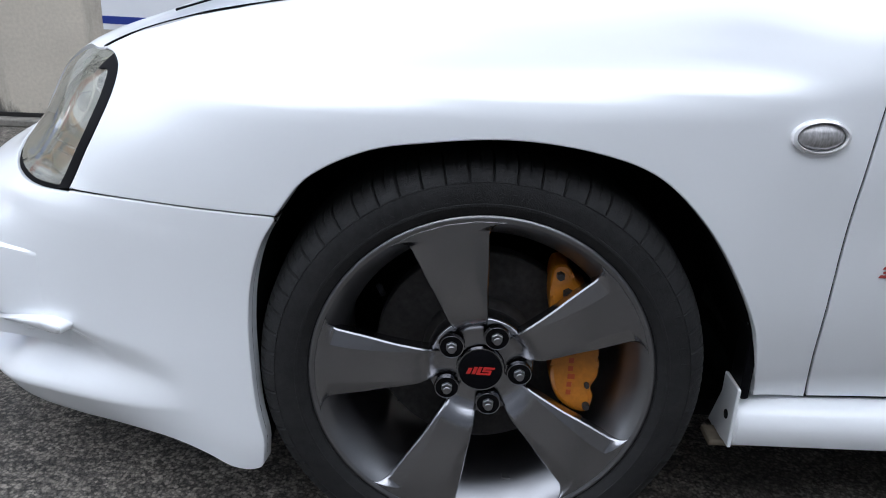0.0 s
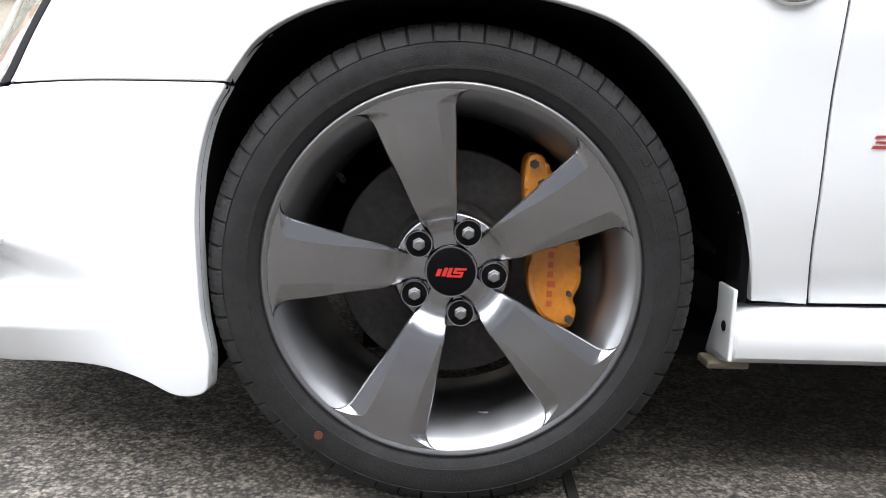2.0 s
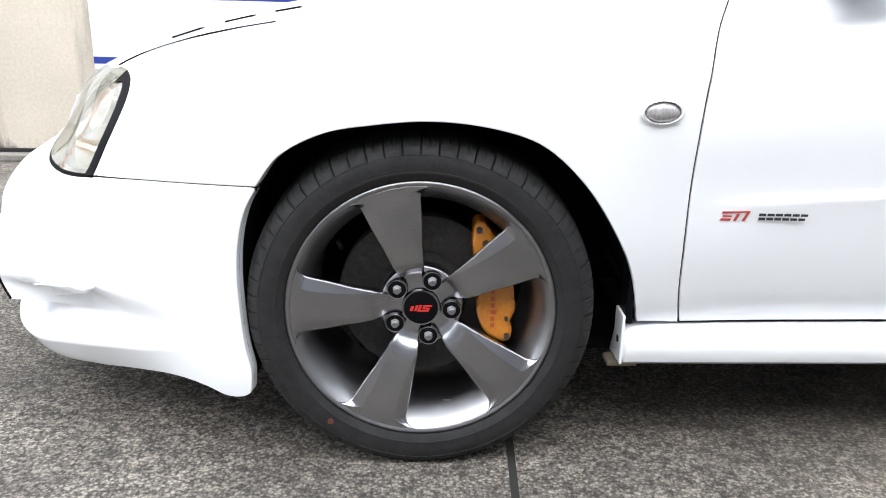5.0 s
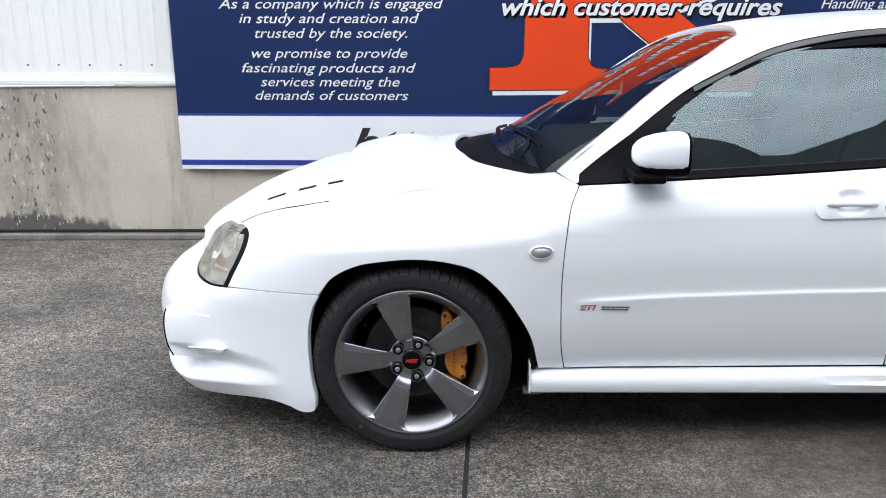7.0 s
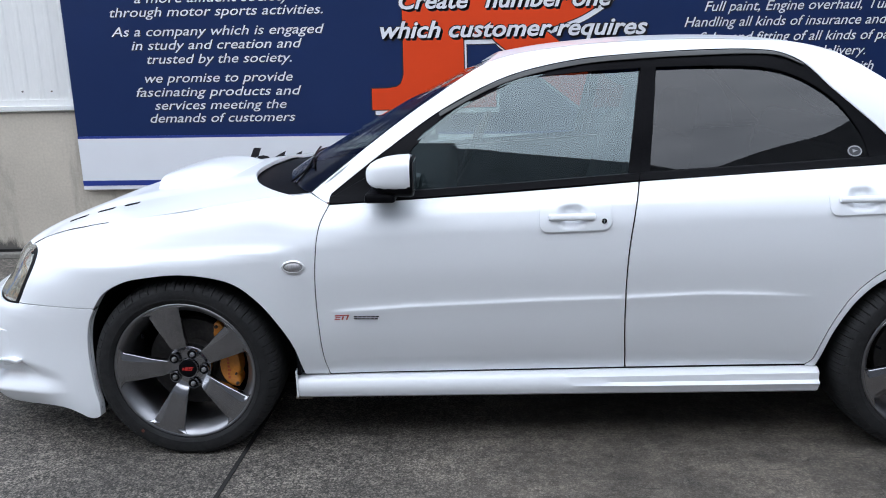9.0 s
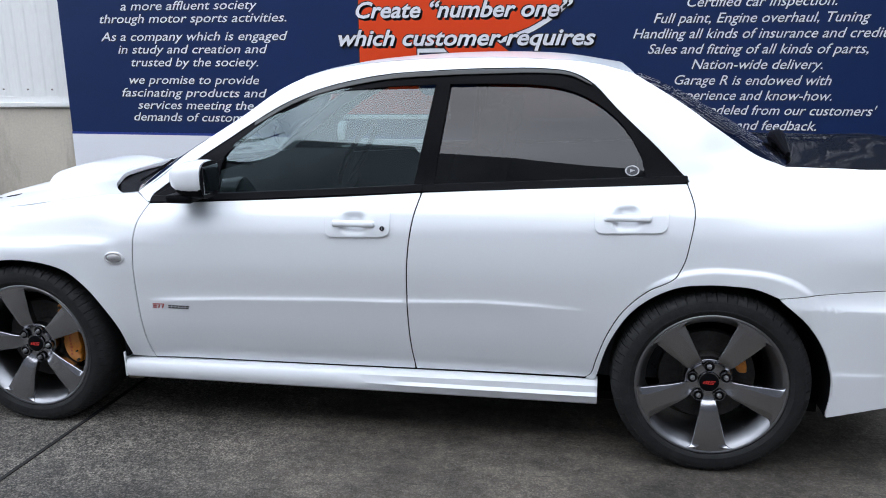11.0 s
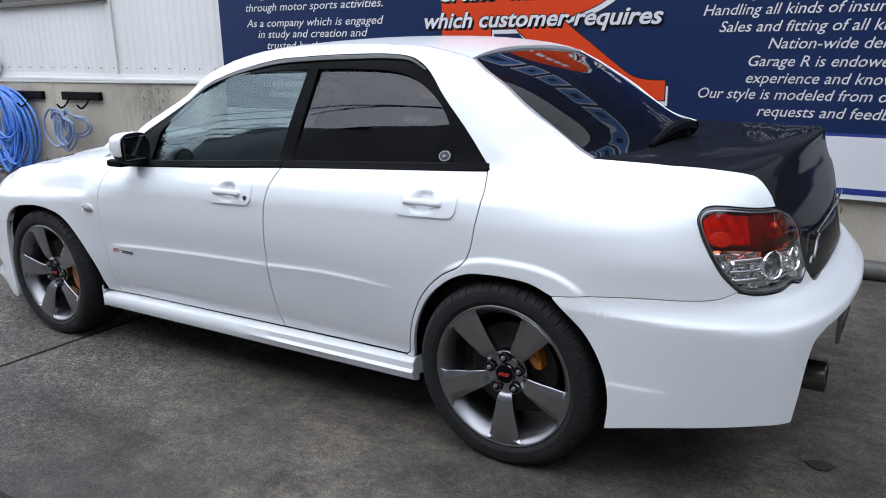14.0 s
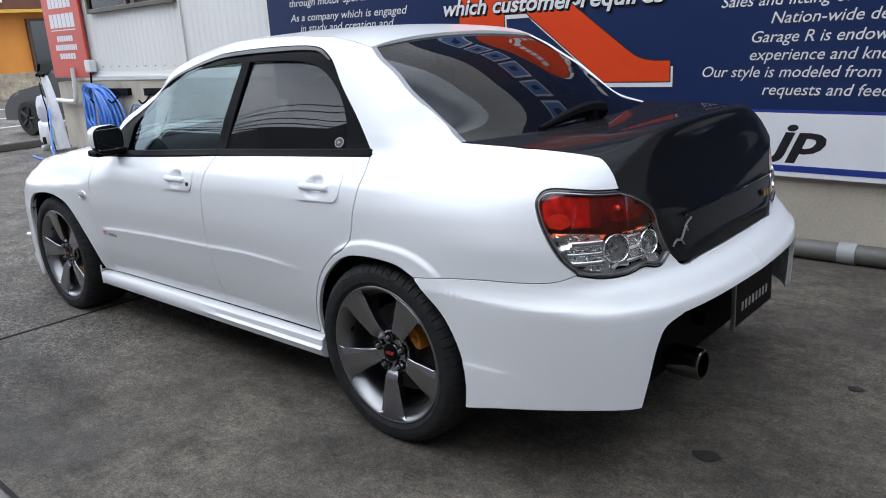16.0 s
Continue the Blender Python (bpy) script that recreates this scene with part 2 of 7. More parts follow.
station(-1.62, (0.1, -.04), (0.16, 0), (0.33, 0), (0.42, 0), (0.48, -0.05), (0.54, -0.14), (0.62, -0.21), (0.68, -0.25), (0.72, -0.26), (1.45, -0.6))
station(-1.14, (0.1, -.02), (0.15, .012), (0.33, .014), (0.37, .020), (0.44, .006), (0.5, -0.035), (0.56, -0.125), (0.62, -0.19), (0.68, -0.23), (0.74, -0.25), (1.45, -0.6))
station(-.84, (0.1, .0), (0.15, .024), (0.33, .030), (0.37, .034), (0.45, .026), (0.51, -0.004), (0.555, -0.050), (0.62, -0.1), (0.7, -0.15), (0.745, -0.2), (1.45, -0.5))
station(-.70, (.10, -.008), (.16, .010), (.34, .012), (.44, .010), (.52, .0), (.56, -.024), (.62, -.052), (.69, -.09), (.74, -.135), (1.45, -.45))
station(-.52, (.10, -.004), (.2, .004), (.40, -.001), (.50, .0), (.555, -.004), (.62, -.014), (.69, -.045), (.735, -.08), (.77, -.14), (1.45, -.4))
station(-.28, (0.1, -0.02), (0.14, -0.006), (0.2, 0), (0.4, 0), (0.55, 0.004), (0.62, 0.002), (0.675, -0.002), (0.698, -0.008), (0.716, -0.029), (0.75, -0.052), (0.775, -0.075), (0.8, -0.105), (0.82, -0.14), (1.45, -0.4))
station(0.0, (0.1, -0.02), (0.2, 0.002), (0.6, 0.008), (0.69, 0.005), (0.718, -0.003), (0.738, -0.025), (0.775, -0.045), (0.81, -0.064), (0.84, -0.092), (0.862, -0.14), (1.45, -0.4))
station(.30, (0.1, -0.05), (0.2, -0.035), (0.4, -0.01), (0.6, -0.004), (0.7, -0.004), (0.73, -0.008), (0.758, -0.028), (0.79, -0.042), (0.84, -0.064), (0.87, -0.09), (0.895, -0.14), (1.45, -0.4))
station(.46, (.10, -.085), (.2, -.075), (.27, -.068), (.34, -.047), (.44, -.028), (.56, -.018), (.66, -.010), (.74, -.012), (.80, -.030), (.85, -.062), (.885, -.095), (.916, -.128), (1.0, -.20), (1.2, -.33), (1.45, -.5))
station(.70, (.10, -.085), (.2, -.08), (.28, -.073), (.35, -.048), (.45, -.028), (.56, -.018), (.68, -.008), (.78, -.012), (.84, -.034), (.875, -.066), (.91, -.098), (1.03, -.152), (1.06, -.176), (1.095, -.218), (1.2, -.34), (1.45, -.55))
station(1.05, (.10, -.085), (.2, -.08), (.285, -.072), (.355, -.048), (.455, -.028), (.56, -.018), (.69, -.007), (.79, -.010), (.855, -.030), (.89, -.062), (.925, -.090), (1.1, -.163), (1.2, -.212), (1.25, -.246), (1.285, -.290), (1.32, -.352), (1.36, -.43), (1.45, -.6))
station(1.5, (.10, -.085), (.2, -.08), (.29, -.072), (.36, -.048), (.46, -.028), (.56, -.018), (.70, -.006), (.80, -.009), (.87, -.029), (.91, -.062), (.94, -.090), (1.1, -.158), (1.25, -.226), (1.335, -.268), (1.365, -.302), (1.385, -.345), (1.40, -.40), (1.45, -.6))
station(2.1, (.10, -.085), (.2, -.08), (.29, -.069), (.36, -.046), (.46, -.026), (.56, -.014), (.70, -.004), (.82, -.010), (.89, -.036), (.935, -.074), (.97, -.108), (1.1, -.166), (1.25, -.238), (1.32, -.276), (1.352, -.308), (1.377, -.348), (1.395, -.41), (1.45, -.6))
station(2.3, (.10, -.06), (.2, -.055), (.34, -.030), (.46, -.018), (.58, -.012), (.70, -.008), (.81, -.012), (.885, -.034), (.94, -.082), (.98, -.120), (1.1, -.178), (1.2, -.228), (1.27, -.280), (1.325, -.358), (1.36, -.43), (1.45, -.6))
station(2.45, (.10, -.04), (.2, -.03), (.40, -.010), (.60, -.010), (.70, -.012), (.80, -.016), (.88, -.036), (.94, -.090), (.98, -.130), (1.05, -.166), (1.13, -.212), (1.19, -.266), (1.225, -.308), (1.28, -.39), (1.45, -.6))
station(2.75, (.10, -.02), (.2, -.008), (.40, .0), (.60, -.002), (.64, -.009), (.74, -.015), (.82, -.026), (.89, -.062), (.95, -.122), (.99, -.176), (1.025, -.232), (1.07, -.32), (1.45, -.7))
station(3.0, (.10, -.02), (.2, .0), (.50, .006), (.572, .007), (.596, .006), (.609, -.002), (.635, -.013), (.66, -.018), (.74, -.020), (.82, -.038), (.89, -.075), (.95, -.132), (.99, -.182), (1.018, -.228), (1.06, -.31), (1.45, -.7))
station(3.2, (.10, -.02), (.2, .01), (.45, .015), (.562, .016), (.588, .014), (.602, .004), (.635, -.015), (.66, -.023), (.74, -.030), (.82, -.047), (.90, -.076), (.97, -.130), (1.005, -.168), (1.05, -.24), (1.45, -.6))
station(3.4, (.10, -.01), (.25, .034), (.45, .034), (.552, .032), (.578, .028), (.594, .014), (.63, -.011), (.66, -.032), (.74, -.047), (.82, -.057), (.90, -.074), (.97, -.112), (1.02, -.17), (1.45, -.5))
station(3.65, (.10, -.02), (.30, .022), (.45, .026), (.542, .025), (.572, .021), (.588, .008), (.62, -.019), (.65, -.058), (.74, -.075), (.82, -.085), (.90, -.10), (.97, -.125), (1.02, -.18), (1.45, -.5))
station(4.1, (.10, -.02), (.30, .02), (.45, .024), (.538, .023), (.568, .018), (.584, .006), (.615, -.021), (.64, -.064), (.74, -.085), (.82, -.09), (.90, -.10), (.97, -.12), (1.02, -.17), (1.45, -.5))


def ease(a, b, x):
    q = np.clip((x - a) / (b - a), 0, 1)
    return q * q * (3 - 2 * q)


def offset(u, z):
    u, z = np.asarray(u, float), np.asarray(z, float)
    table = np.stack([hermite(rows[:, 0], rows[:, 1], z) for _, rows in STATIONS], axis=-1)
    d = hermite([s for s, _ in STATIONS], table, u)
    line = np.interp(u, [.5, .8, 1.2, 1.5, 1.77, 1.95, 2.15], [.522, .54, .554, .56, .571, .567, .555])
    fade = ease(.5, .62, u) * (1 - ease(1.9, 2.16, u))
    d = d + .0065 * fade * np.where(z < line, np.exp(-np.clip(line - z, 0, None) / .055), np.exp(-np.clip(z - line, 0, None) / .005))
    r = np.hypot(u - 2.54, z - .315)
    edge = .408 + .035 * ease(2.55, 2.83, u)
    d = d + .012 * (1 - ease(edge - .016, edge + .002, r)) * ease(.45, .62, z) * ease(2.3, 2.42, u) * (1 - ease(2.78, 2.86, u))
    d = d + .003 * (1 - ease(.38, .39, z)) * ease(2.88, 2.9, u) * (1 - ease(3.0, 3.12, u))
    # front lip: a crisp ledge, a hollow above it and a turned-under bottom
    e, t = np.interp(u, *LEDGE), np.interp(u, [-1.62, -.86, -.66, -.52, -.42], [.308, .312, .336, .326, .300])
    deep, snap = np.interp(u, [-1.62, -.88, -.72, -.58, -.44], [.070, .058, .040, .018, 0]), np.interp(u, [-.74, -.56], [.86, .50])
    q = (z - e) / np.maximum(t - e, .02)
    d = d - deep * ease(0, .55, q) * (1 - ease(snap, 1.0, q))
    d = d - .55 * np.clip(e - z, 0, .07) * (1 - ease(-.66, -.36, u))
    for uc, zc in HANDLES:
        a, b = u - uc, z - zc - .03 * (u - uc)
        bowl = np.maximum((np.abs(a + .012) / .054) ** 3 + (np.abs(b - .001) / .041) ** 3, 0) ** (1 / 3)
        d = d - .021 * (1 - ease(.35, 1.0, bowl))
    return d


LEDGE = ([-1.62, -1.12, -.86, -.62, -.52, -.42], [.165, .168, .180, .212, .221, .236])
HANDLES = ((1.337, .8365), (2.257, .875))


def pane_place(u, z, out=0.0):
    """The door glass: one gently bowed sheet that leans in towards the roof."""
    u, z = np.asarray(u, float), np.asarray(z, float)
    d = -.088 - .43 * (z - .94) - .10 * (z - .94) ** 2 - .022 * (1 - ease(.7, 1.1, u)) - .008 * ease(1.6, 2.2, u)
    return np.stack([u, -.835 - d - out, z], axis=-1)


def flank(u, z, out=0.0):
    """Points of the car's left flank at way u and height z, out metres outside it."""
    u, z = np.asarray(u, float), np.asarray(z, float)
    d = offset(u, z) + out
    x, y = np.interp(u, PLAN_U, PLAN[:, 0]), np.interp(u, PLAN_U, PLAN[:, 1])
    tx, ty = np.interp(u, PLAN_U, PLAN_T[:, 0]), np.interp(u, PLAN_U, PLAN_T[:, 1])
    n = np.hypot(tx, ty)
    return np.stack([x + d * ty / n, y - d * tx / n, z], axis=-1)

# ---- building helpers ----
from mathutils.geometry import delaunay_2d_cdt


def finish(name, data, mat, parent=None, label="", smooth=True):
    data.materials.append(mat)
    if smooth:
        data.polygons.foreach_set("use_smooth", [True] * len(data.polygons))
    ob = new(name, data)
    if parent is not None:
        ob.parent = parent
        ob.matrix_parent_inverse = parent.matrix_basis.inverted()
    if label:
        ob["label"] = label
    return ob


def part(name, bm, mat, parent=None, label="", smooth=False):
    """Links a bmesh as one mesh object under a thing or part."""
    bmesh.ops.recalc_face_normals(bm, faces=bm.faces)
    data = bpy.data.meshes.new(name)
    bm.to_mesh(data)
    bm.free()
    ob = finish(name, data, mat, parent, label, smooth)
    if smooth:
        data.set_sharp_from_angle(angle=radians(34))
    return ob


def raw(name, verts, faces, mat, parent=None, label="", smooth=True, normals=None):
    data = bpy.data.meshes.new(name)
    data.from_pydata([tuple(map(float, v)) for v in verts], [], faces)
    data.update()
    ob = finish(name, data, mat, parent, label, smooth)
    if normals is None and smooth:
        data.set_sharp_from_angle(angle=radians(34))
    if normals is not None:
        data.normals_split_custom_set_from_vertices([tuple(map(float, v)) for v in normals])
    return ob


def thing(name, label, category, at=(0, 0, 0), group="", kind=""):
    ob = new(name)
    ob.empty_display_size = 0.1
    ob.matrix_basis = pose(*at)
    return tagged(ob, label, category, group, kind)


def box(bm, size, at, bevel=0.0, turn=None, segments=2):
    m = Matrix.Translation(at) @ (turn.to_4x4() if turn else Matrix.Identity(4)) @ Matrix.Diagonal((*size, 1))
    made = bmesh.ops.create_cube(bm, size=1.0, matrix=m)["verts"]
    if bevel:
        edges = list({e for v in made for e in v.link_edges})
        bmesh.ops.bevel(bm, geom=edges, offset=bevel, segments=segments, profile=0.5, affect="EDGES")
    return bm


def rod(bm, a, b, r, r2=None, sides=14):
    a, b = Vector(a), Vector(b)
    m = Matrix.Translation((a + b) / 2) @ (b - a).to_track_quat("Z", "Y").to_matrix().to_4x4()
    bmesh.ops.create_cone(bm, cap_ends=True, segments=sides, radius1=r, radius2=r if r2 is None else r2, depth=(b - a).length, matrix=m)
    return bm


def tube(points, r, n=60, sides=8, smooth=True, taper=None):
    """Vertices and faces of a round bar along a smooth curve."""
    c = catmull(points, n) if smooth else np.asarray(points, float)
    n = len(c)
    t = np.gradient(c, axis=0)
    t /= np.linalg.norm(t, axis=1)[:, None]
    up = np.array([0.0, 0, 1]) if abs(t[0][2]) < 0.9 else np.array([1.0, 0, 0])
    verts, faces = [], []
    side = np.cross(t[0], up)
    for k in range(n):
        side = side - t[k] * (side @ t[k])
        side /= np.linalg.norm(side)
        other = np.cross(t[k], side)
        rr = r if taper is None else r * (1 + (taper - 1) * k / (n - 1))
        for j in range(sides):
            a = 2 * math.pi * j / sides
            verts.append(c[k] + rr * (math.cos(a) * side + math.sin(a) * other))
    for k in range(n - 1):
        for j in range(sides):
            faces.append((k * sides + j, k * sides + (j + 1) % sides, (k + 1) * sides + (j + 1) % sides, (k + 1) * sides + j))
    faces.append(tuple(range(sides - 1, -1, -1)))
    faces.append(tuple((n - 1) * sides + j for j in range(sides)))
    return verts, faces


def joined(pieces):
    verts, faces = [], []
    for v, f in pieces:
        k = len(verts)
        verts += list(v)
        faces += [tuple(i + k for i in q) for q in f]
    return verts, faces


def outline(*runs, step=0.015):
    """A closed outline: each run is smoothed through its points, runs meet in corners."""
    pts = []
    for run in runs:
        run = np.asarray(run, float)
        size = np.linalg.norm(np.diff(run, axis=0), axis=1).sum()
        c = catmull(run, max(int(size / step), 2) + 1)
        pts.append(c)
    p = np.vstack(pts)
    gap = np.linalg.norm(np.roll(p, -1, axis=0) - p, axis=1)
    p = p[gap > 1e-4]
    out = []
    for a, b in zip(p, np.roll(p, -1, axis=0)):
        k = max(int(np.linalg.norm(b - a) / step), 1)
        out += [a + (b - a) * i / k for i in range(k)]
    p = np.array(out)
    area = np.sum(p[:, 0] * np.roll(p[:, 1], -1) - np.roll(p[:, 0], -1) * p[:, 1])
    return p if area > 0 else p[::-1]


def grown(p, d):
    """The outline moved outwards by d."""
    t = np.roll(p, -1, axis=0) - p
    t /= np.linalg.norm(t, axis=1)[:, None]
    n = np.stack([t[:, 1], -t[:, 0]], axis=-1)
    m = n + np.roll(n, 1, axis=0)
    return p + d * m / np.maximum((m * np.roll(n, 1, axis=0)).sum(1), 0.6)[:, None]


def inside(poly, pts):
    x, y = pts[:, 0], pts[:, 1]
    hit = np.zeros(len(pts), bool)
    for (x0, y0), (x1, y1) in zip(poly, np.roll(poly, -1, axis=0)):
        if y0 != y1:
            hit ^= ((y0 > y) != (y1 > y)) & (x < (x1 - x0) * (y - y0) / (y1 - y0) + x0)
    return hit


def clear_of(pts, others, dist):
    keep = np.ones(len(pts), bool)
    for s in range(0, len(pts), 2000):
        keep[s:s + 2000] = np.linalg.norm(pts[s:s + 2000, None] - others[None], axis=-1).min(1) > dist
    return pts[keep]


def skin(name, poly, place, mat, parent=None, label="", grid=(0.024, 0.0075), depth=0.018, out=0.0, gap=0.0042, lip=0.0018, lines=(), fine=()):
    """A curved panel with rounded rims and returned edges, cut to the outline poly on the surface place(u, z, out)."""
    p = grown(poly, -gap) if gap else poly
    lo, hi = p.min(0), p.max(0)
    gu, gz = np.arange(lo[0], hi[0], grid[0]), np.arange(lo[1], hi[1], grid[1])
    a, b = np.meshgrid(gu, gz, indexing="ij")
    pts = np.stack([a.ravel(), b.ravel()], -1)
    pts = pts[inside(p, pts)]
    if len(pts):
        keep = np.ones(len(pts), bool)
        scale = np.array([1 / grid[0], 1 / grid[1]])
        dense = p * scale
        for s in range(0, len(pts), 2000):
            d = np.linalg.norm(pts[s:s + 2000, None] * scale - dense[None], axis=-1).min(1)
            keep[s:s + 2000] = d > 0.45
        pts = pts[keep]
    for u0, u1, z0, z1 in fine:
        a, b = np.meshgrid(np.arange(u0, u1, .007), np.arange(z0, z1, .006), indexing="ij")
        extra = np.stack([a.ravel(), b.ravel()], -1)
        pts = pts[~((pts[:, 0] > u0 - .008) & (pts[:, 0] < u1 + .004) & (pts[:, 1] > z0 - .006) & (pts[:, 1] < z1 + .004))]
        pts = np.vstack([pts, extra])
    ties = []
    rows = []
    for line in lines:
        ok = inside(p, line)
        ok[ok] = np.linalg.norm(line[ok][:, None] - p[None], axis=-1).min(1) > .004
        rows.append((line, ok))
    if rows:
        every = np.vstack([line[ok] for line, ok in rows])
        pts = clear_of(pts, every, .008)
        base = len(p) + len(pts)
        for line, ok in rows:
            for i in range(len(line)):
                if ok[i]:
                    if i and ok[i - 1]:
                        ties.append((base - 1, base))
                    base += 1
        pts = np.vstack([pts, every])
    flat = np.vstack([p, pts])
    co, _, tris, *_ = delaunay_2d_cdt([Vector(q) for q in flat], ties, [list(range(len(p)))], 0, 1e-6)
    co = np.array([tuple(v) for v in co])
    centre = co[np.array([tuple(t) for t in tris])].mean(1)
    tris = [t for t, ok in zip(tris, inside(p, centre)) if ok]
    top = place(co[:, 0], co[:, 1], out)
    e = 0.004
    du = place(co[:, 0] + e, co[:, 1], out) - place(co[:, 0] - e, co[:, 1], out)
    dz = place(co[:, 0], co[:, 1] + e, out) - place(co[:, 0], co[:, 1] - e, out)
    nrm = np.cross(du, dz)
    nrm /= np.linalg.norm(nrm, axis=1)[:, None]
    faces = [tuple(t) for t in tris]
    edges = {}
    for t in faces:
        for i, j in zip(t, t[1:] + t[:1]):
            edges[(i, j)] = edges.get((i, j), 0) + 1
    rim = [(i, j) for (i, j) in edges if (j, i) not in edges]
    verts, normals = list(top), list(nrm)
    follow = {i: j for i, j in rim}
    order = list(follow)
    prev = {j: i for i, j in rim}
    ring = {}
    for i in order:
        d2 = co[follow[i]] - co[prev[i]]
        d2 /= np.linalg.norm(d2) + 1e-12
        o2 = np.array([d2[1], -d2[0]])
        q = co[i] + o2 * lip
        edge = place(np.array([co[i][0] + o2[0] * 0.004]), np.array([co[i][1] + o2[1] * 0.004]), out)[0] - top[i]
        edge /= np.linalg.norm(edge) + 1e-12
        k = len(verts)
        verts.append(place(np.array([q[0]]), np.array([q[1]]), out - lip)[0]), normals.append(edge * 0.75 + nrm[i] * 0.6)
        verts.append(verts[k]), normals.append(edge)
        verts.append(place(np.array([q[0]]), np.array([q[1]]), out - depth)[0]), normals.append(edge)
        ring[i] = k
    for i, j in rim:
        a0, b0 = ring[i], ring[j]
        faces.append((j, i, a0, b0))
        faces.append((b0 + 1, a0 + 1, a0 + 2, b0 + 2))
    normals = np.array(normals)
    normals /= np.linalg.norm(normals, axis=1)[:, None]
    return raw(name, verts, faces, mat, parent, label, True, normals)


def sweep(name, left, middle, mat, parent=None, label="", n=60, m=40, power=2.0, depth=0.015, shift=0.0, centre=0.0, dent=None, ready=False):
    """A panel that reaches from its left edge over a middle line to the mirrored edge on the right."""
    a, c = (np.asarray(left), np.asarray(middle)) if ready else (catmull(left, n), catmull(middle, n))
    n = len(a)
    v = np.linspace(-1, 1, 2 * m + 1)
    w = np.abs(v)[None, :] ** power
    x = c[:, :1] + (a[:, :1] - c[:, :1]) * w
    z = c[:, 2:] + (a[:, 2:] - c[:, 2:]) * w
    y = centre + (a[:, 1:2] - centre) * -v[None, :]
    p = np.stack([x, np.broadcast_to(y, x.shape), z], -1)
    if dent is not None:
        p = dent(p)
    gu, gv = np.gradient(p, axis=0), np.gradient(p, axis=1)
    nr = np.cross(gu, gv)
    nr /= np.linalg.norm(nr, axis=-1)[..., None] + 1e-12
    if nr[..., 2].mean() < 0:
        nr = -nr
    p = p + nr * shift
    low = p - nr * depth
    k = 2 * m + 1
    verts = list(p.reshape(-1, 3)) + list(low.reshape(-1, 3))
    faces, off = [], n * k
    idx = lambda i, j: i * k + j
    for i in range(n - 1):
        for j in range(k - 1):
            faces.append((idx(i, j), idx(i, j + 1), idx(i + 1, j + 1), idx(i + 1, j)))
    base = len(verts)
    rim = [(i, 0) for i in range(n)] + [(n - 1, j) for j in range(1, k)] + [(i, k - 1) for i in range(n - 2, -1, -1)] + [(0, j) for j in range(k - 2, 0, -1)]
    for i, j in rim:
        verts += [p[i, j], low[i, j]]
    for q in range(len(rim)):
        s, t = base + 2 * q, base + 2 * ((q + 1) % len(rim))
        faces.append((s, t, t + 1, s + 1))
    bm = bmesh.new()
    vs = [bm.verts.new(tuple(map(float, q))) for q in verts]
    for f in faces:
        try:
            bm.faces.new([vs[i] for i in f])
        except ValueError:
            pass
    loose = [q for q in bm.verts if not q.link_faces]
    bmesh.ops.delete(bm, geom=loose, context="VERTS")
    ob = part(name, bm, mat, parent, label, True)
    return ob


def lathe(profile, segments=96, sharp=()):
    """Turns (radius, y) pairs round the y axis."""
    verts, faces = [], []
    k = len(profile)
    for s in range(segments):
        a = 2 * math.pi * s / segments
        for r, y in profile:
            verts.append((r * math.cos(a), y, r * math.sin(a)))
    for s in range(segments):
        t = (s + 1) % segments
        for i in range(k - 1):
            faces.append((s * k + i, s * k + i + 1, t * k + i + 1, t * k + i))
    return verts, faces


def plate(poly, y0, y1, bevel=0.0):
    """A flat piece cut to an outline in x and z, from y0 back to y1."""
    bm = bmesh.new()
    vs = [bm.verts.new((float(a), y0, float(b))) for a, b in poly]
    f = bm.faces.new(vs)
    r = bmesh.ops.extrude_face_region(bm, geom=[f])
    for q in r["geom"]:
        if isinstance(q, bmesh.types.BMVert):
            q.co.y = y1
    if bevel:
        front = [e for e in bm.edges if abs(e.verts[0].co.y - y0) < 1e-6 and abs(e.verts[1].co.y - y0) < 1e-6]
        bmesh.ops.bevel(bm, geom=front, offset=bevel, segments=2, profile=0.5, affect="EDGES")
    return bm


def letters(body, size, shear=0.0, extrude=0.0, align="LEFT", bold=0.0, spacing=1.0):
    """A mesh of a line of writing in the built-in font, in its own xy plane."""
    c = bpy.data.curves.new("writing", "FONT")
    c.body, c.size, c.shear, c.extrude, c.align_x, c.offset, c.space_character = body, size, shear, extrude, align, bold, spacing
    c.resolution_u = 3
    ob = new("writing", c)
    data = bpy.data.meshes.new_from_object(ob.evaluated_get(bpy.context.evaluated_depsgraph_get()))
    bpy.data.objects.remove(ob)
    return data


def mirrored(ob):
    """The same part on the car's other side."""
    twin = ob.copy()
    scene.collection.objects.link(twin)
    twin.scale = (1, -1, 1)
    for child in ob.children:
        k = mirrored(child)
        k.scale = (1, 1, 1)
        k.parent = twin
    return twin

# ---- the car ----
car = thing("sedan_car", "white four-door sports sedan with black carbon boot lid, parked", "car")


def edge3(*pts):
    a = np.array(pts)
    return flank(a[:, 0], a[:, 1])


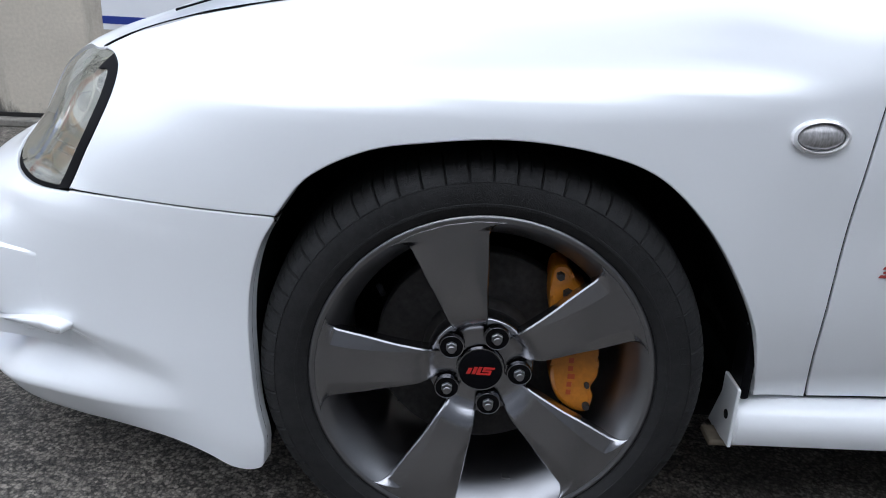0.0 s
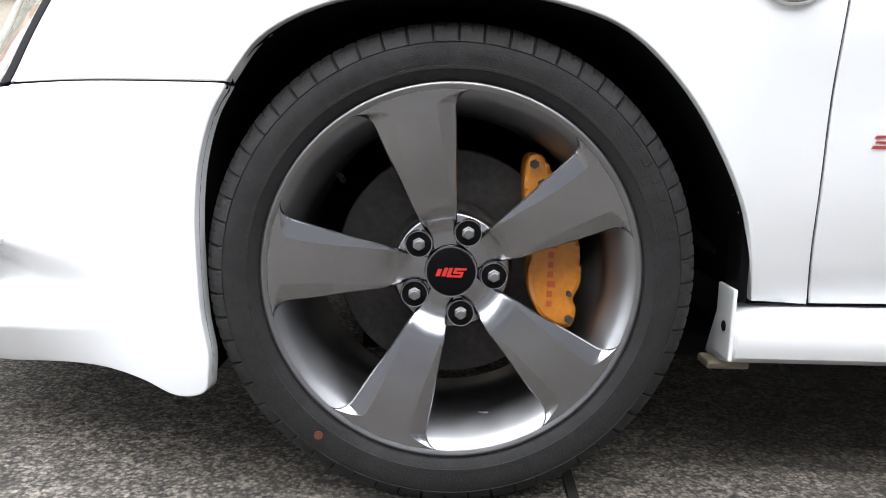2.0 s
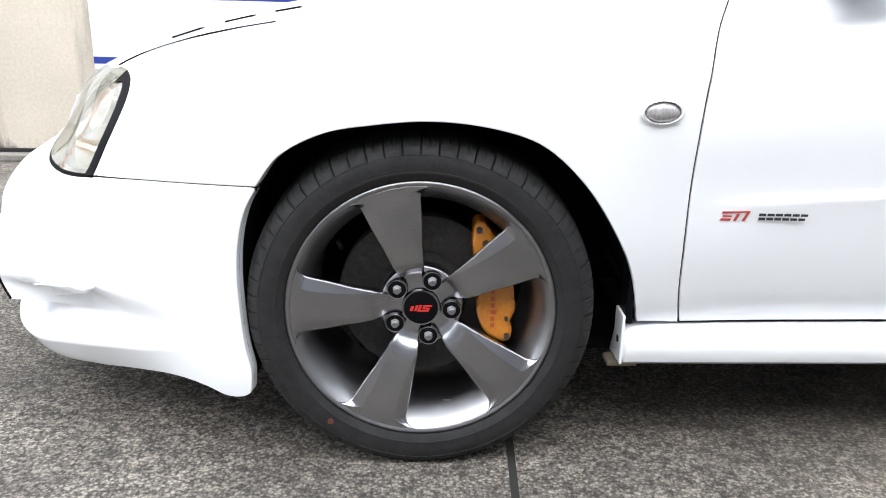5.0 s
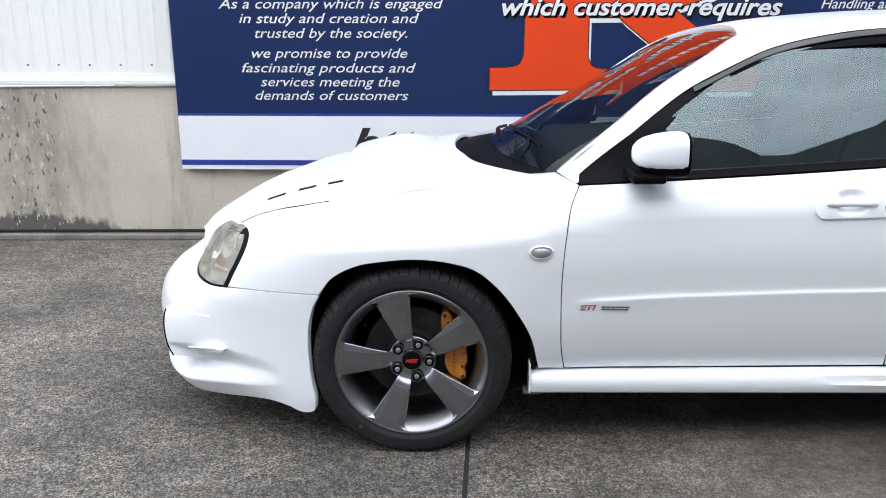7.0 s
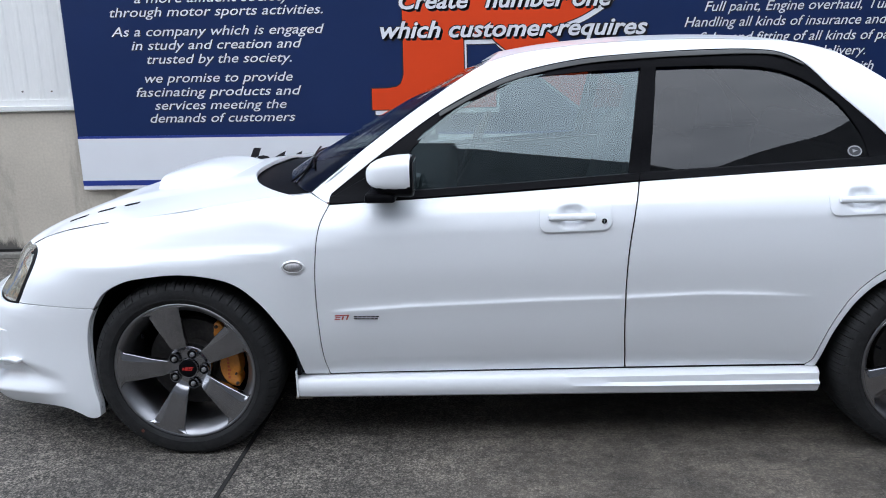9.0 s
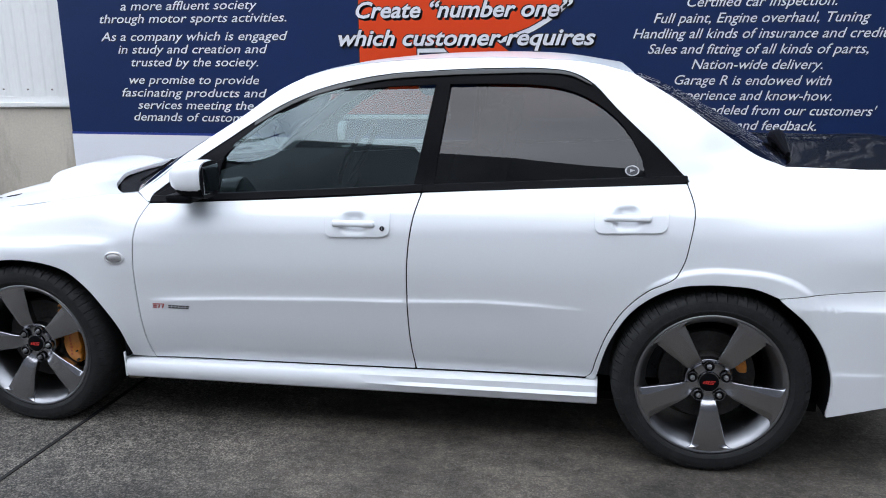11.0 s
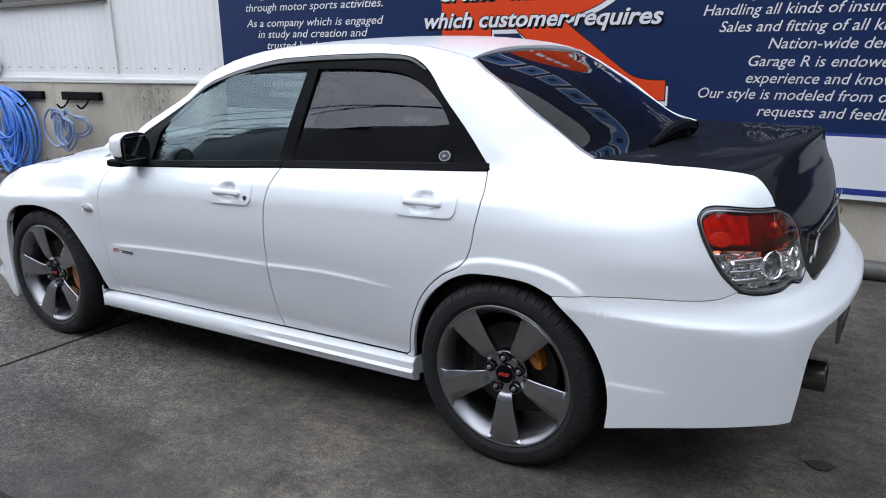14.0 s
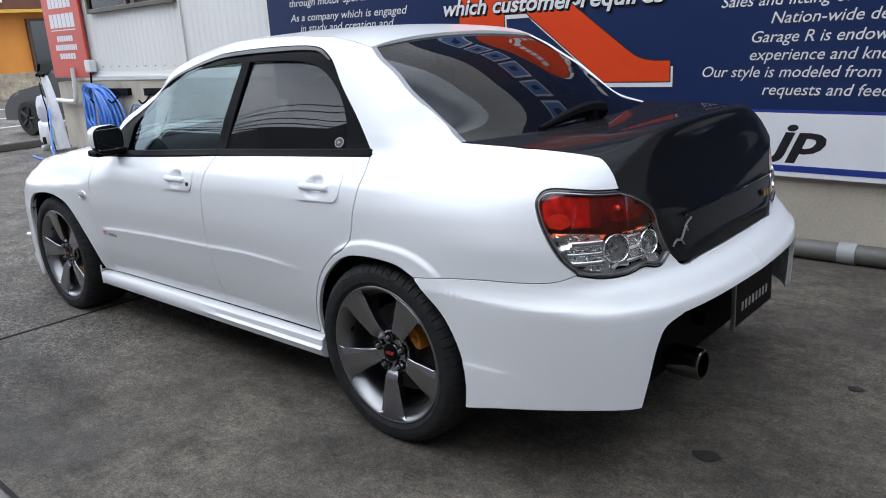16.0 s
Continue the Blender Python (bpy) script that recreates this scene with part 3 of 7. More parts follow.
ARCH_F = [(.409, .283), (.401, .32), (.380, .401), (.333, .49), (.279, .564), (.207, .627), (.132, .654), (.022, .668), (-.089, .660), (-.165, .646), (-.242, .606), (-.284, .553)]
ARCH_B = [(-.284, .549), (-.305, .514), (-.324, .453), (-.331, .39), (-.330, .32), (-.325, .25), (-.316, .20), (-.318, .170)]
HOOD_SEAM = [(-.640, .736), (-.585, .760), (-.475, .788), (-.360, .808), (-.28, .820), (-.1, .845), (.1, .872), (.30, .896), (.43, .909)]
FDOOR_FRONT = [(.525, .880), (.496, .82), (.481, .73), (.472, .60), (.473, .47), (.480, .35), (.494, .277)]
B_SEAM = [(1.522, .288), (1.510, .433), (1.507, .586), (1.513, .727), (1.532, .854), (1.553, .937)]
RDOOR_REAR = [(2.437, .977), (2.458, .905), (2.445, .80), (2.431, .735), (2.404, .685), (2.318, .633), (2.243, .559), (2.193, .467), (2.162, .372), (2.147, .315), (2.128, .296)]
ARCH_R = [(2.728, .630), (2.653, .658), (2.59, .665), (2.5, .666), (2.411, .653), (2.323, .605), (2.254, .536), (2.197, .426), (2.168, .314), (2.160, .290)]
ARCH_RB = [(2.903, .231), (2.911, .303), (2.905, .379), (2.872, .469), (2.818, .547), (2.728, .627)]
FRAME_F = [(.529, .909), (.671, 1.015), (.785, 1.095), (.899, 1.169), (1.065, 1.253), (1.183, 1.293), (1.384, 1.330), (1.590, 1.344)]
FRAME_R = [(1.590, 1.344), (1.778, 1.349), (1.960, 1.346), (2.046, 1.333), (2.116, 1.298), (2.207, 1.208), (2.333, 1.092), (2.441, .983)]
SCREEN_EDGE = [(.458, .915), (.652, 1.062), (.770, 1.146), (.892, 1.226), (1.000, 1.294), (1.057, 1.323)]
ROOF_EDGE = [(1.057, 1.323), (1.16, 1.351), (1.384, 1.377), (1.581, 1.386), (1.78, 1.387), (1.95, 1.379), (2.069, 1.371), (2.168, 1.353), (2.258, 1.328)]
RWIN_EDGE = [(2.258, 1.328), (2.424, 1.227), (2.554, 1.137), (2.68, 1.053), (2.762, 1.023)]
BOOT_EDGE = [(2.762, 1.023), (2.957, 1.018), (3.226, 1.013), (3.369, .999), (3.402, .990), (3.428, .952), (3.438, .910)]
LAMP_R = [(3.438, .910), (3.36, .912), (3.192, .921), (3.162, .911), (3.147, .888), (3.156, .850), (3.180, .800), (3.227, .729), (3.278, .684)]
LAMP_R_LOW = [(3.278, .684), (3.343, .672), (3.436, .670), (3.520, .679), (3.560, .669), (3.595, .668), (3.645, .694)]
LAMP_R_IN = [(3.645, .694), (3.605, .780), (3.585, .832), (3.515, .882), (3.438, .910)]
RB_SEAM = [(2.730, .632), (2.828, .642), (2.995, .656), (3.180, .662), (3.225, .668), (3.278, .684)]
LAMP_F_OUT = [(-.622, .549), (-.597, .597), (-.573, .642), (-.561, .687), (-.567, .715), (-.597, .731), (-.640, .735)]
LAMP_F_LOW = [(-.950, .600), (-.900, .576), (-.830, .556), (-.760, .548), (-.690, .545), (-.622, .549)]
LAMP_F_TOP = [(-.640, .735), (-.731, .726), (-.79, .708), (-.87, .672), (-.950, .600)]
NOSE, TAIL = PLAN_U[np.argmin(np.abs(PLAN[:2000, 1]))], PLAN_U[2000 + np.argmin(np.abs(PLAN[2000:, 1]))]

CREASE = [np.stack([np.linspace(.5, 2.18, 90), np.interp(np.linspace(.5, 2.18, 90), [.5, .8, 1.2, 1.5, 1.77, 1.95, 2.15], [.522, .54, .554, .56, .571, .567, .555]) + k], -1)
          for k in (-.034, -.02, -.010, -.003, .0015, .005, .010, .018)]
FLARE = []
for k in (-.028, -.020, -.014, -.009, -.004, .001, .006, .013):
    arc = np.radians(np.linspace(150, 20, 70))
    grow = .408 + .035 * ease(2.55, 2.83, 2.54 + .42 * np.cos(arc))
    FLARE.append(np.stack([2.54 + (grow + k) * np.cos(arc), .315 + (grow + k) * np.sin(arc)], -1))
LIP = [np.stack([np.linspace(-1.6, -.44, 80), np.interp(np.linspace(-1.6, -.44, 80), *LEDGE) + k], -1) for k in (-.012, -.005, -.0012, .0012, .006, .014)]
LOWLINE = [np.stack([np.linspace(2.92, 3.14, 16), np.full(16, k)], -1) for k in (.370, .379, .383, .387, .391, .400)]
panels = []
panels.append(skin("front_fender", outline(HOOD_SEAM + [(.457, .912)], [(.457, .912), (.525, .880)], FDOOR_FRONT, [(.494, .277), (.409, .283)], ARCH_F,
                   [(-.284, .5525), (-.377, .5525), (-.49, .5515), (-.622, .547)], LAMP_F_OUT), flank, PAINT, car, "gloss white front fender", depth=.030, gap=.0026))
bumper = skin("front_bumper", outline(ARCH_B[::-1], [(-.284, .5515), (-.377, .5515), (-.49, .5505), (-.622, .545)], [(q[0], q[1] - .006) for q in LAMP_F_LOW[::-1]],
              [(-.95, .594), (-1.12, .606), (-1.3, .616), (NOSE, .62)], [(NOSE, .62), (NOSE, .125)],
              [(NOSE, .125), (-1.1, .12), (-.9, .125), (-.70, .142), (-.49, .168), (-.412, .158), (-.369, .142), (-.341, .142), (-.322, .152), (-.318, .170)]),
              flank, PAINT, car, "gloss white front bumper with a lower lip", gap=0.002, depth=.030, lines=LIP)
panels.append(bumper)
fdoor = skin("front_door", outline(FDOOR_FRONT, [(.494, .277), (1.522, .288)], B_SEAM, [(1.553, .937), (1.195, .915), (.805, .894), (.525, .880)]), flank, PAINT, car, "gloss white front door", lines=CREASE, fine=[(1.210, 1.462, .780, .892)])
rdoor = skin("rear_door", outline(B_SEAM[::-1], [(1.522, .288), (2.128, .296)], RDOOR_REAR[::-1], [(2.437, .977), (1.951, .958), (1.553, .937)]), flank, PAINT, car, "gloss white rear door", lines=CREASE + FLARE, fine=[(2.130, 2.384, .818, .931)])
panels += [fdoor, rdoor]
side = skin("body_side", outline(SCREEN_EDGE, ROOF_EDGE, RWIN_EDGE, BOOT_EDGE, LAMP_R, RB_SEAM[::-1], ARCH_R, [(2.160, .290), (2.128, .290)], RDOOR_REAR[::-1],
            FRAME_R[::-1], FRAME_F[::-1], [(.529, .909), (.523, .884), (.458, .915)]), flank, PAINT, car, "white quarter panel with pillars and roof rail", lines=FLARE, depth=.026, gap=.003)
panels.append(side)
rbumper = skin("rear_bumper", outline(ARCH_RB, [(q[0], q[1] - .001) for q in RB_SEAM], [(q[0], q[1] - .004) for q in LAMP_R_LOW],
               [(3.645, .690), (3.668, .668), (3.69, .648), (3.834, .650), (TAIL, .652)], [(TAIL, .652), (TAIL, .552)],
               [(TAIL, .552), (3.838, .55), (3.60, .541)], [(3.60, .541), (3.525, .514), (3.497, .468), (3.465, .354), (3.445, .283)],
               [(3.445, .283), (3.31, .292), (3.066, .268), (2.903, .231)]), flank, PAINT, car, "gloss white rear bumper", gap=0.002, lines=FLARE + LOWLINE)
panels.append(rbumper)

# Window frames, belt trim and panes.
GLASS_F = [(.764, .922), (.792, 1.035), (.83, 1.076), (.89, 1.122), (.986, 1.187), (1.108, 1.242), (1.19, 1.267), (1.384, 1.288), (1.579, 1.296)]
GLASS_R = [(1.628, 1.297), (1.774, 1.298), (1.95, 1.291), (2.04, 1.275), (2.122, 1.240), (2.207, 1.177), (2.258, 1.113), (2.291, 1.050), (2.306, .987)]
SUNK = .016


def frame_piece(name, *runs, out=-0.006, mat=BLACK_TRIM, label=""):
    ob = skin(name, outline(*runs, step=.02), flank, mat, car, label, grid=(.04, .03), depth=.02, out=out, gap=0.0005, lip=.003)
    panels.append(ob)
    return ob


frame_piece("door_frame", FRAME_F, [(1.590, 1.344), (1.560, .962)], [(1.560, .962), (1.522, .958)], [(1.522, .958), (1.579, 1.296)], GLASS_F[::-1],
            [(.764, .922), (.764, .905)], [(.764, .905), (.53, .888)], [(.53, .888), (.529, .909)], label="black front window frame")
frame_piece("door_frame", FRAME_R, [(2.441, .983), (2.306, .987)], GLASS_R[::-1], [(1.628, 1.297), (1.589, .962)], [(1.589, .962), (1.562, .962)], [(1.562, .962), (1.590, 1.344)],
            label="black rear window frame")
for a, b, u0, u1 in ((.884, .941, .527, 1.551), (.941, .980, 1.555, 2.436)):
    rows = [(u0, a), (u0 + (u1 - u0) * .35, a + (b - a) * .33), (u1, b)]
    frame_piece("belt_trim", rows, [(u1, b), (u1, b + .016)], [(q[0], q[1] + .018) for q in rows[::-1]], [(u0, a + .018), (u0, a)], out=.004, label="black belt moulding")
rain = [(q[0], q[1] - .004) for q in FRAME_F[3:]] + [(q[0], q[1] - .004) for q in FRAME_R[1:5]]
frame_piece("rain_gutter", rain, [(2.116, 1.294), (2.115, 1.292)], [(q[0] - .002, q[1] - .012 * min(1, .12 + .30 * k)) for k, q in enumerate(rain[::-1])], [(.897, 1.153), (.899, 1.165)], out=.003, mat=SMOKED, label="smoked rain visor strip")

pane_f = skin("front_window", outline(GLASS_F, [(1.579, 1.296), (1.522, .950)], [(1.522, .950), (1.195, .934), (.764, .915)], [(.764, .915), (.764, .922)]), pane_place, GLASS_FRONT, car,
              "lightly tinted front door glass", grid=(.05, .04), depth=.003, out=-SUNK, gap=-.006)
pane_r = skin("rear_window", outline(GLASS_R, [(2.306, .987), (1.951, .974), (1.589, .952)], [(1.589, .952), (1.628, 1.297)]), pane_place, GLASS_DARK, car,
              "dark privacy glass of the rear door", grid=(.05, .04), depth=.003, out=-SUNK, gap=-.006)
panels += [pane_f, pane_r]

# Bonnet, screens, roof and boot lid.
hood_left = np.vstack([[(-.825, -.26, .619)], edge3((-.945, .604), (-.87, .680), (-.79, .716), (-.72, .734), *HOOD_SEAM[:-1], (.40, .904))])
hood_mid = [(-.87, 0, .622), (-.835, 0, .655), (-.77, 0, .695), (-.70, 0, .733), (-.58, 0, .775), (-.44, 0, .817), (-.28, 0, .850), (-.12, 0, .876), (.03, 0, .898), (.13, 0, .910)]


def hood_shape(p):
    x, y = p[..., 0], p[..., 1]
    p[..., 2] += .012 * (1 - ease(.30, .44, np.abs(y))) * ease(-.70, -.3, x)
    return p


hood = sweep("hood", hood_left, hood_mid, PAINT, car, "gloss white bonnet", n=90, m=50, power=2.6, dent=hood_shape)
under = catmull(hood_left, 40)
sweep("hood_liner", under + np.array([0, .004, -.03]), np.array(hood_mid) + np.array([.03, 0, -.04]), SHADOW_LINER, car, "dark bonnet liner", n=40, m=20, power=2.6, depth=.004)
screen = sweep("windshield", edge3(*SCREEN_EDGE), [(.27, 0, .928), (.45, 0, 1.030), (.65, 0, 1.140), (.85, 0, 1.243), (1.00, 0, 1.312), (1.12, 0, 1.358)], GLASS_WIND, car,
               "raked windscreen", n=30, m=24, power=2.4, depth=.004, shift=-.008)
roof = sweep("roof", edge3(*ROOF_EDGE), [(1.12, 0, 1.362), (1.30, 0, 1.388), (1.55, 0, 1.405), (1.8, 0, 1.408), (2.02, 0, 1.397), (2.235, 0, 1.362)], PAINT, car, "gloss white roof panel",
             n=50, m=24, power=2.4, shift=.001)
rear_glass = sweep("rear_screen", edge3(*RWIN_EDGE), [(2.235, 0, 1.357), (2.42, 0, 1.283), (2.60, 0, 1.184), (2.76, 0, 1.086), (2.86, 0, 1.022)], GLASS_REAR, car, "dark tinted rear screen",
                   n=30, m=24, power=2.0, depth=.004, shift=-.006)
# The boot lid: a flat top, a crisp rear lip and a leaning rear face.
boot_left = np.vstack([catmull(edge3(*BOOT_EDGE[:4], (3.392, .996)), 40)[:-1], catmull(edge3((3.392, .996), (3.404, .988), (3.416, .972), (3.428, .952)), 12)[:-1],
                       catmull(edge3((3.428, .952), (3.439, .908), (3.515, .880), (3.585, .830), (3.607, .778), (3.645, .694), (3.666, .670), (3.70, .655)), 60)])
boot_mid = np.vstack([catmull([(2.865, 0, 1.020), (3.0, 0, 1.027), (3.14, 0, 1.034), (3.25, 0, 1.040), (3.308, 0, 1.042)], 40)[:-1],
                      catmull([(3.308, 0, 1.042), (3.318, 0, 1.040), (3.3225, 0, 1.033), (3.322, 0, 1.020)], 12)[:-1],
                      catmull([(3.322, 0, 1.020), (3.326, 0, .975), (3.338, 0, .93), (3.352, 0, .89), (3.366, 0, .85), (3.380, 0, .80), (3.394, 0, .745), (3.404, 0, .70), (3.410, 0, .655)], 60)])


def boot_shape(p):
    """The rear edge rises into a low lip."""
    x, y, z = p[..., 0], p[..., 1], p[..., 2]
    p[..., 2] += .012 * (1 - ease(.35, .62, np.abs(y))) * ease(3.12, 3.30, x) * ease(1.0, 1.03, z)
    return p


boot = sweep("boot_lid", boot_left, boot_mid, CARBON, car, "glossy black carbon-fibre boot lid", m=64, power=2.6, shift=.001, ready=True, dent=boot_shape)

# The far side repeats the near one.
for ob in list(panels):
    mirrored(ob)

# Dark shell under the panels: floor, wheel wells, cabin.
bm = bmesh.new()
box(bm, (3.06, 1.30, .03), (1.40, 0, .180))
box(bm, (1.75, 1.52, .03), (1.30, 0, .205))
part("underbody", bm, SHADOW_LINER, car, "black underbody")
for edge in (ARCH_F + ARCH_B, ARCH_RB + ARCH_R):
    c = catmull(edge, 60)
    rim3 = flank(c[:, 0], c[:, 1], -.014)
    mid2 = c.mean(0)
    verts, faces = list(rim3), []
    for q in rim3:
        verts.append((mid2[0] + (q[0] - mid2[0]) * 1.03, -.52, mid2[1] + (q[2] - mid2[1]) * 1.03))
    k = len(c)
    faces = [(i, i + 1, k + i + 1, k + i) for i in range(k - 1)]
    verts.append((mid2[0], -.52, .30))
    faces += [(k + i, k + i + 1, 2 * k) for i in range(k - 1)]
    mirrored(raw("wheel_liner", verts, faces, SHADOW_LINER, car, "black wheel-arch liner", smooth=False))


def seam_back(run, half=.008, depth=-.0055):
    """A dark strip behind the gap between two panels; its black stands in for the gap's shade."""
    c = catmull(run, max(int(np.linalg.norm(np.diff(np.array(run), axis=0), axis=1).sum() / .03), 6))
    t = np.gradient(c, axis=0)
    t /= np.linalg.norm(t, axis=1)[:, None]
    nn = np.stack([t[:, 1], -t[:, 0]], -1)
    a, b = c + nn * half, c - nn * half
    verts = list(flank(a[:, 0], a[:, 1], depth)) + list(flank(b[:, 0], b[:, 1], depth))
    k = len(c)
    mirrored(raw("seam_strip", verts, [(i, i + 1, k + i + 1, k + i) for i in range(k - 1)], SHADOW_LINER, car, smooth=False))


for run in (FDOOR_FRONT, B_SEAM, RDOOR_REAR, [(.494, .283), (1.522, .290), (2.14, .296)], [(-.284, .552), (-.45, .552), (-.622, .546)], RB_SEAM, LAMP_R_LOW,
            LAMP_F_LOW, [(1.553, .939), (1.195, .917), (.525, .882)], [(1.553, .939), (2.437, .979)], [(-.95, .598), (-1.12, .610), (-1.3, .62), (NOSE, .625)]):
    seam_back(run)
# a thin black bar added along the bonnet edge draws the gap's shade
gap_run = catmull(HOOD_SEAM[:5], 40)
v, f = tube(flank(gap_run[:, 0], gap_run[:, 1] + .0012, -.0006), .0017, 40, 6, smooth=False)
mirrored(raw("hood_seal", v, f, SHADOW_LINER, car, "dark bar drawing the shade in the bonnet gap"))

# ---- wheels ----
def wheel(parent, at, turn, caliper_big):
    """One alloy wheel with its tyre, centred on the origin with its face towards -y, then set at a place."""
    hub = raw("wheel", *lathe([(.2465, -.026), (.2478, -.0285), (.2475, -.0315), (.2455, -.0333), (.2440, -.0336), (.2425, -.0332), (.2410, -.0322), (.2390, -.0318), (.2382, -.0310), (.2330, -.0270), (.2260, -.0175),
                               (.2180, -.0040), (.2120, .0080), (.2080, .0180), (.2060, .0300), (.2050, .10), (.2060, .17), (.222, .195), (.236, .20)], 180), BARREL, parent, "gunmetal five-spoke alloy wheel")
    # tyre with shoulder blocks
    prof = [(.236, -.020), (.243, -.026), (.247, -.030), (.250, -.031), (.2505, -.0335), (.254, -.036), (.262, -.0395), (.2625, -.0405), (.266, -.0408), (.2665, -.0400), (.278, -.0410),
            (.290, -.0400), (.2945, -.0385), (.295, -.0395), (.301, -.037), (.3075, -.032), (.3145, -.024), (.3195, -.014), (.3225, .0), (.3245, .03), (.3262, .06),
            (.3262, .12), (.3245, .15), (.3215, .185), (.312, .205), (.29, .215), (.26, .212), (.236, .195)]
    seg, verts, faces = 840, [], []
    k = len(prof)
    for s in range(seg):
        a = 2 * math.pi * s / seg
        groove = s % 14 == 0
        fine = s % 14 == 7
        for i, (r, y) in enumerate(prof):
            if groove and 14 <= i <= 18:
                r, y = r - .0028, y + .0034
            elif fine and 16 <= i <= 18:
                r, y = r - .0015, y + .0012
            verts.append((r * math.cos(a), y, r * math.sin(a)))
    floor_z = -at[2] + .0015
    rot = math.radians(turn)
    out = []
    for x, y, z in verts:
        if z < floor_z:
            squash = floor_z - z
            z = floor_z
            y += -.25 * squash if y < .09 else .25 * squash
        out.append((x, y, z))
    for s in range(seg):
        t = (s + 1) % seg
        for i in range(k - 1):
            faces.append((s * k + i, s * k + i + 1, t * k + i + 1, t * k + i))
    tyre = raw("tyre", out, faces, RUBBER, hub, "low-profile black road tyre")
    for a, r0, r1 in ((27.6, .278, .0045),):
        bm = bmesh.new()
        ang = radians(180 + 52)
        bmesh.ops.create_cone(bm, cap_ends=True, segments=16, radius1=.006, radius2=.006, depth=.001,
                              matrix=Matrix.Translation((.276 * math.cos(ang), -.0418, .276 * math.sin(ang))) @ pose(0, 0, 0, 90))
        if caliper_big:
            part("paint_dot", bm, material("faded_red_dot", (.12, .035, .022), .8, vary=.3, vary_scale=200), hub, "faded red balance dot")
        else:
            bm.free()
    # raised sidewall lettering
    def sidewall(text, size, r, mid, step):
        for k, ch in enumerate(text):
            if ch == " ":
                continue
            data = letters(ch, size, 0.0, .0005, "CENTER")
            ang = radians(mid) - (k - (len(text) - 1) / 2) * step / r
            m = Matrix.Translation((r * math.cos(ang), -.0412, r * math.sin(ang))) @ Matrix.Rotation(-(ang - math.pi / 2), 4, "Y") @ pose(0, 0, 0, 90)
            data.transform(m)
            data.materials.append(RUBBER)
            ob = new("raised_letter", data)
            ob.parent = tyre
    if caliper_big:
        sidewall("245/40 ZR18 97W", .017, .2695, 103, .0145)
        for k in range(9):
            bm = bmesh.new()
            box(bm, (.011, .001, .011), (0, 0, 0), .0003)
            ang = radians(48 - 5 * k)
            bmesh.ops.transform(bm, matrix=Matrix.Translation((.286 * math.cos(ang), -.0408, .286 * math.sin(ang))) @ Matrix.Rotation(-(ang - math.pi / 2), 4, "Y"), verts=bm.verts)
            part("raised_bar", bm, RUBBER, tyre)
    # spokes
    keys = [.036, .054, .066, .080, .092, .108, .140, .170, .200, .2388]
    dip, half = [.0080, .0085, .0050, -.0058, -.0122, -.0158, -.0212, -.0256, -.0290, -.0322], [.0180, .0190, .0210, .0240, .0275, .0305, .0365, .0435, .0495, .0570]
    rows = np.concatenate([np.linspace(.036, .2148, 40), .2148 + .024 * np.sin(np.linspace(.06, math.pi / 2, 18)), [.2405]])
    sv, sf = [], []
    for r in rows:
        y, w = float(hermite(keys, dip, np.array([r]))[0]), float(hermite(keys, half, np.array([r]))[0])
        flat = w - .0025 - .019 * float(ease(.07, .215, r))
        if r > .2148:
            w += .024 - math.sqrt(max(.024 ** 2 - (r - .2148) ** 2, 0))
            flat += (w - flat) * float(ease(.2200, .2388, r))
        if r > .2390:
            y += .0018
        drop = .27 * (w - flat)
        cols = [(-w + .0030, .034), (-w - .0018, drop + .0024), (-w - .0018, drop + .0024), (-w, drop), (-flat, 0), (-flat, 0), (-flat * .5, -.0002), (0, -.0003), (flat * .5, -.0002), (flat, 0), (flat, 0), (w, drop),
                (w + .0018, drop + .0024), (w + .0018, drop + .0024), (w - .0030, .034)]
        for q, dy in cols:
            sv.append((r * math.cos(q / r), y + dy, r * math.sin(q / r)))
    w = 15
    for i in range(len(rows) - 1):
        for j in range(w - 1):
            if j not in (1, 4, 9, 12):
                sf.append((i * w + j, i * w + j + 1, (i + 1) * w + j + 1, (i + 1) * w + j))
    for n in range(5):
        a = radians(turn + 72 * n)
        ca, sa = math.cos(a), math.sin(a)
        raw("spoke", [(x * ca - z * sa, y, x * sa + z * ca) for x, y, z in sv], sf, GUNMETAL, hub, smooth=True)
    # hub face with sunk bolt wells
    bm = bmesh.new()
    v, f = lathe([(.036, .0105), (.040, .0092), (.060, .0098), (.0752, .0105), (.0775, .0122), (.0785, .0150), (.0785, .05)], 90)
    hv = [bm.verts.new(q) for q in v]
    for q in f:
        bm.faces.new([hv[i] for i in q])
    part("hub_face", bm, GUNMETAL, hub, smooth=True)
    for n in range(5):
        a = radians(turn + 36 + 72 * n)
        x, z = .05715 * math.cos(a), .05715 * math.sin(a)
        bm = bmesh.new()
        m = Matrix.Translation((x, .0012, z)) @ pose(0, 0, 0, 90)
        bmesh.ops.create_cone(bm, cap_ends=True, segments=28, radius1=.0168, radius2=.0168, depth=.008, matrix=m)
        part("bolt_well", bm, SHADOW_LINER, hub, "black bolt recess")
        v, f = lathe([(.0165, .000), (.0167, -.0042), (.0180, -.0046), (.0192, .002)], 32)
        raw("well_ring", [(p[0] + x, p[1], p[2] + z) for p in v], f, GUNMETAL, hub)
        bm = bmesh.new()
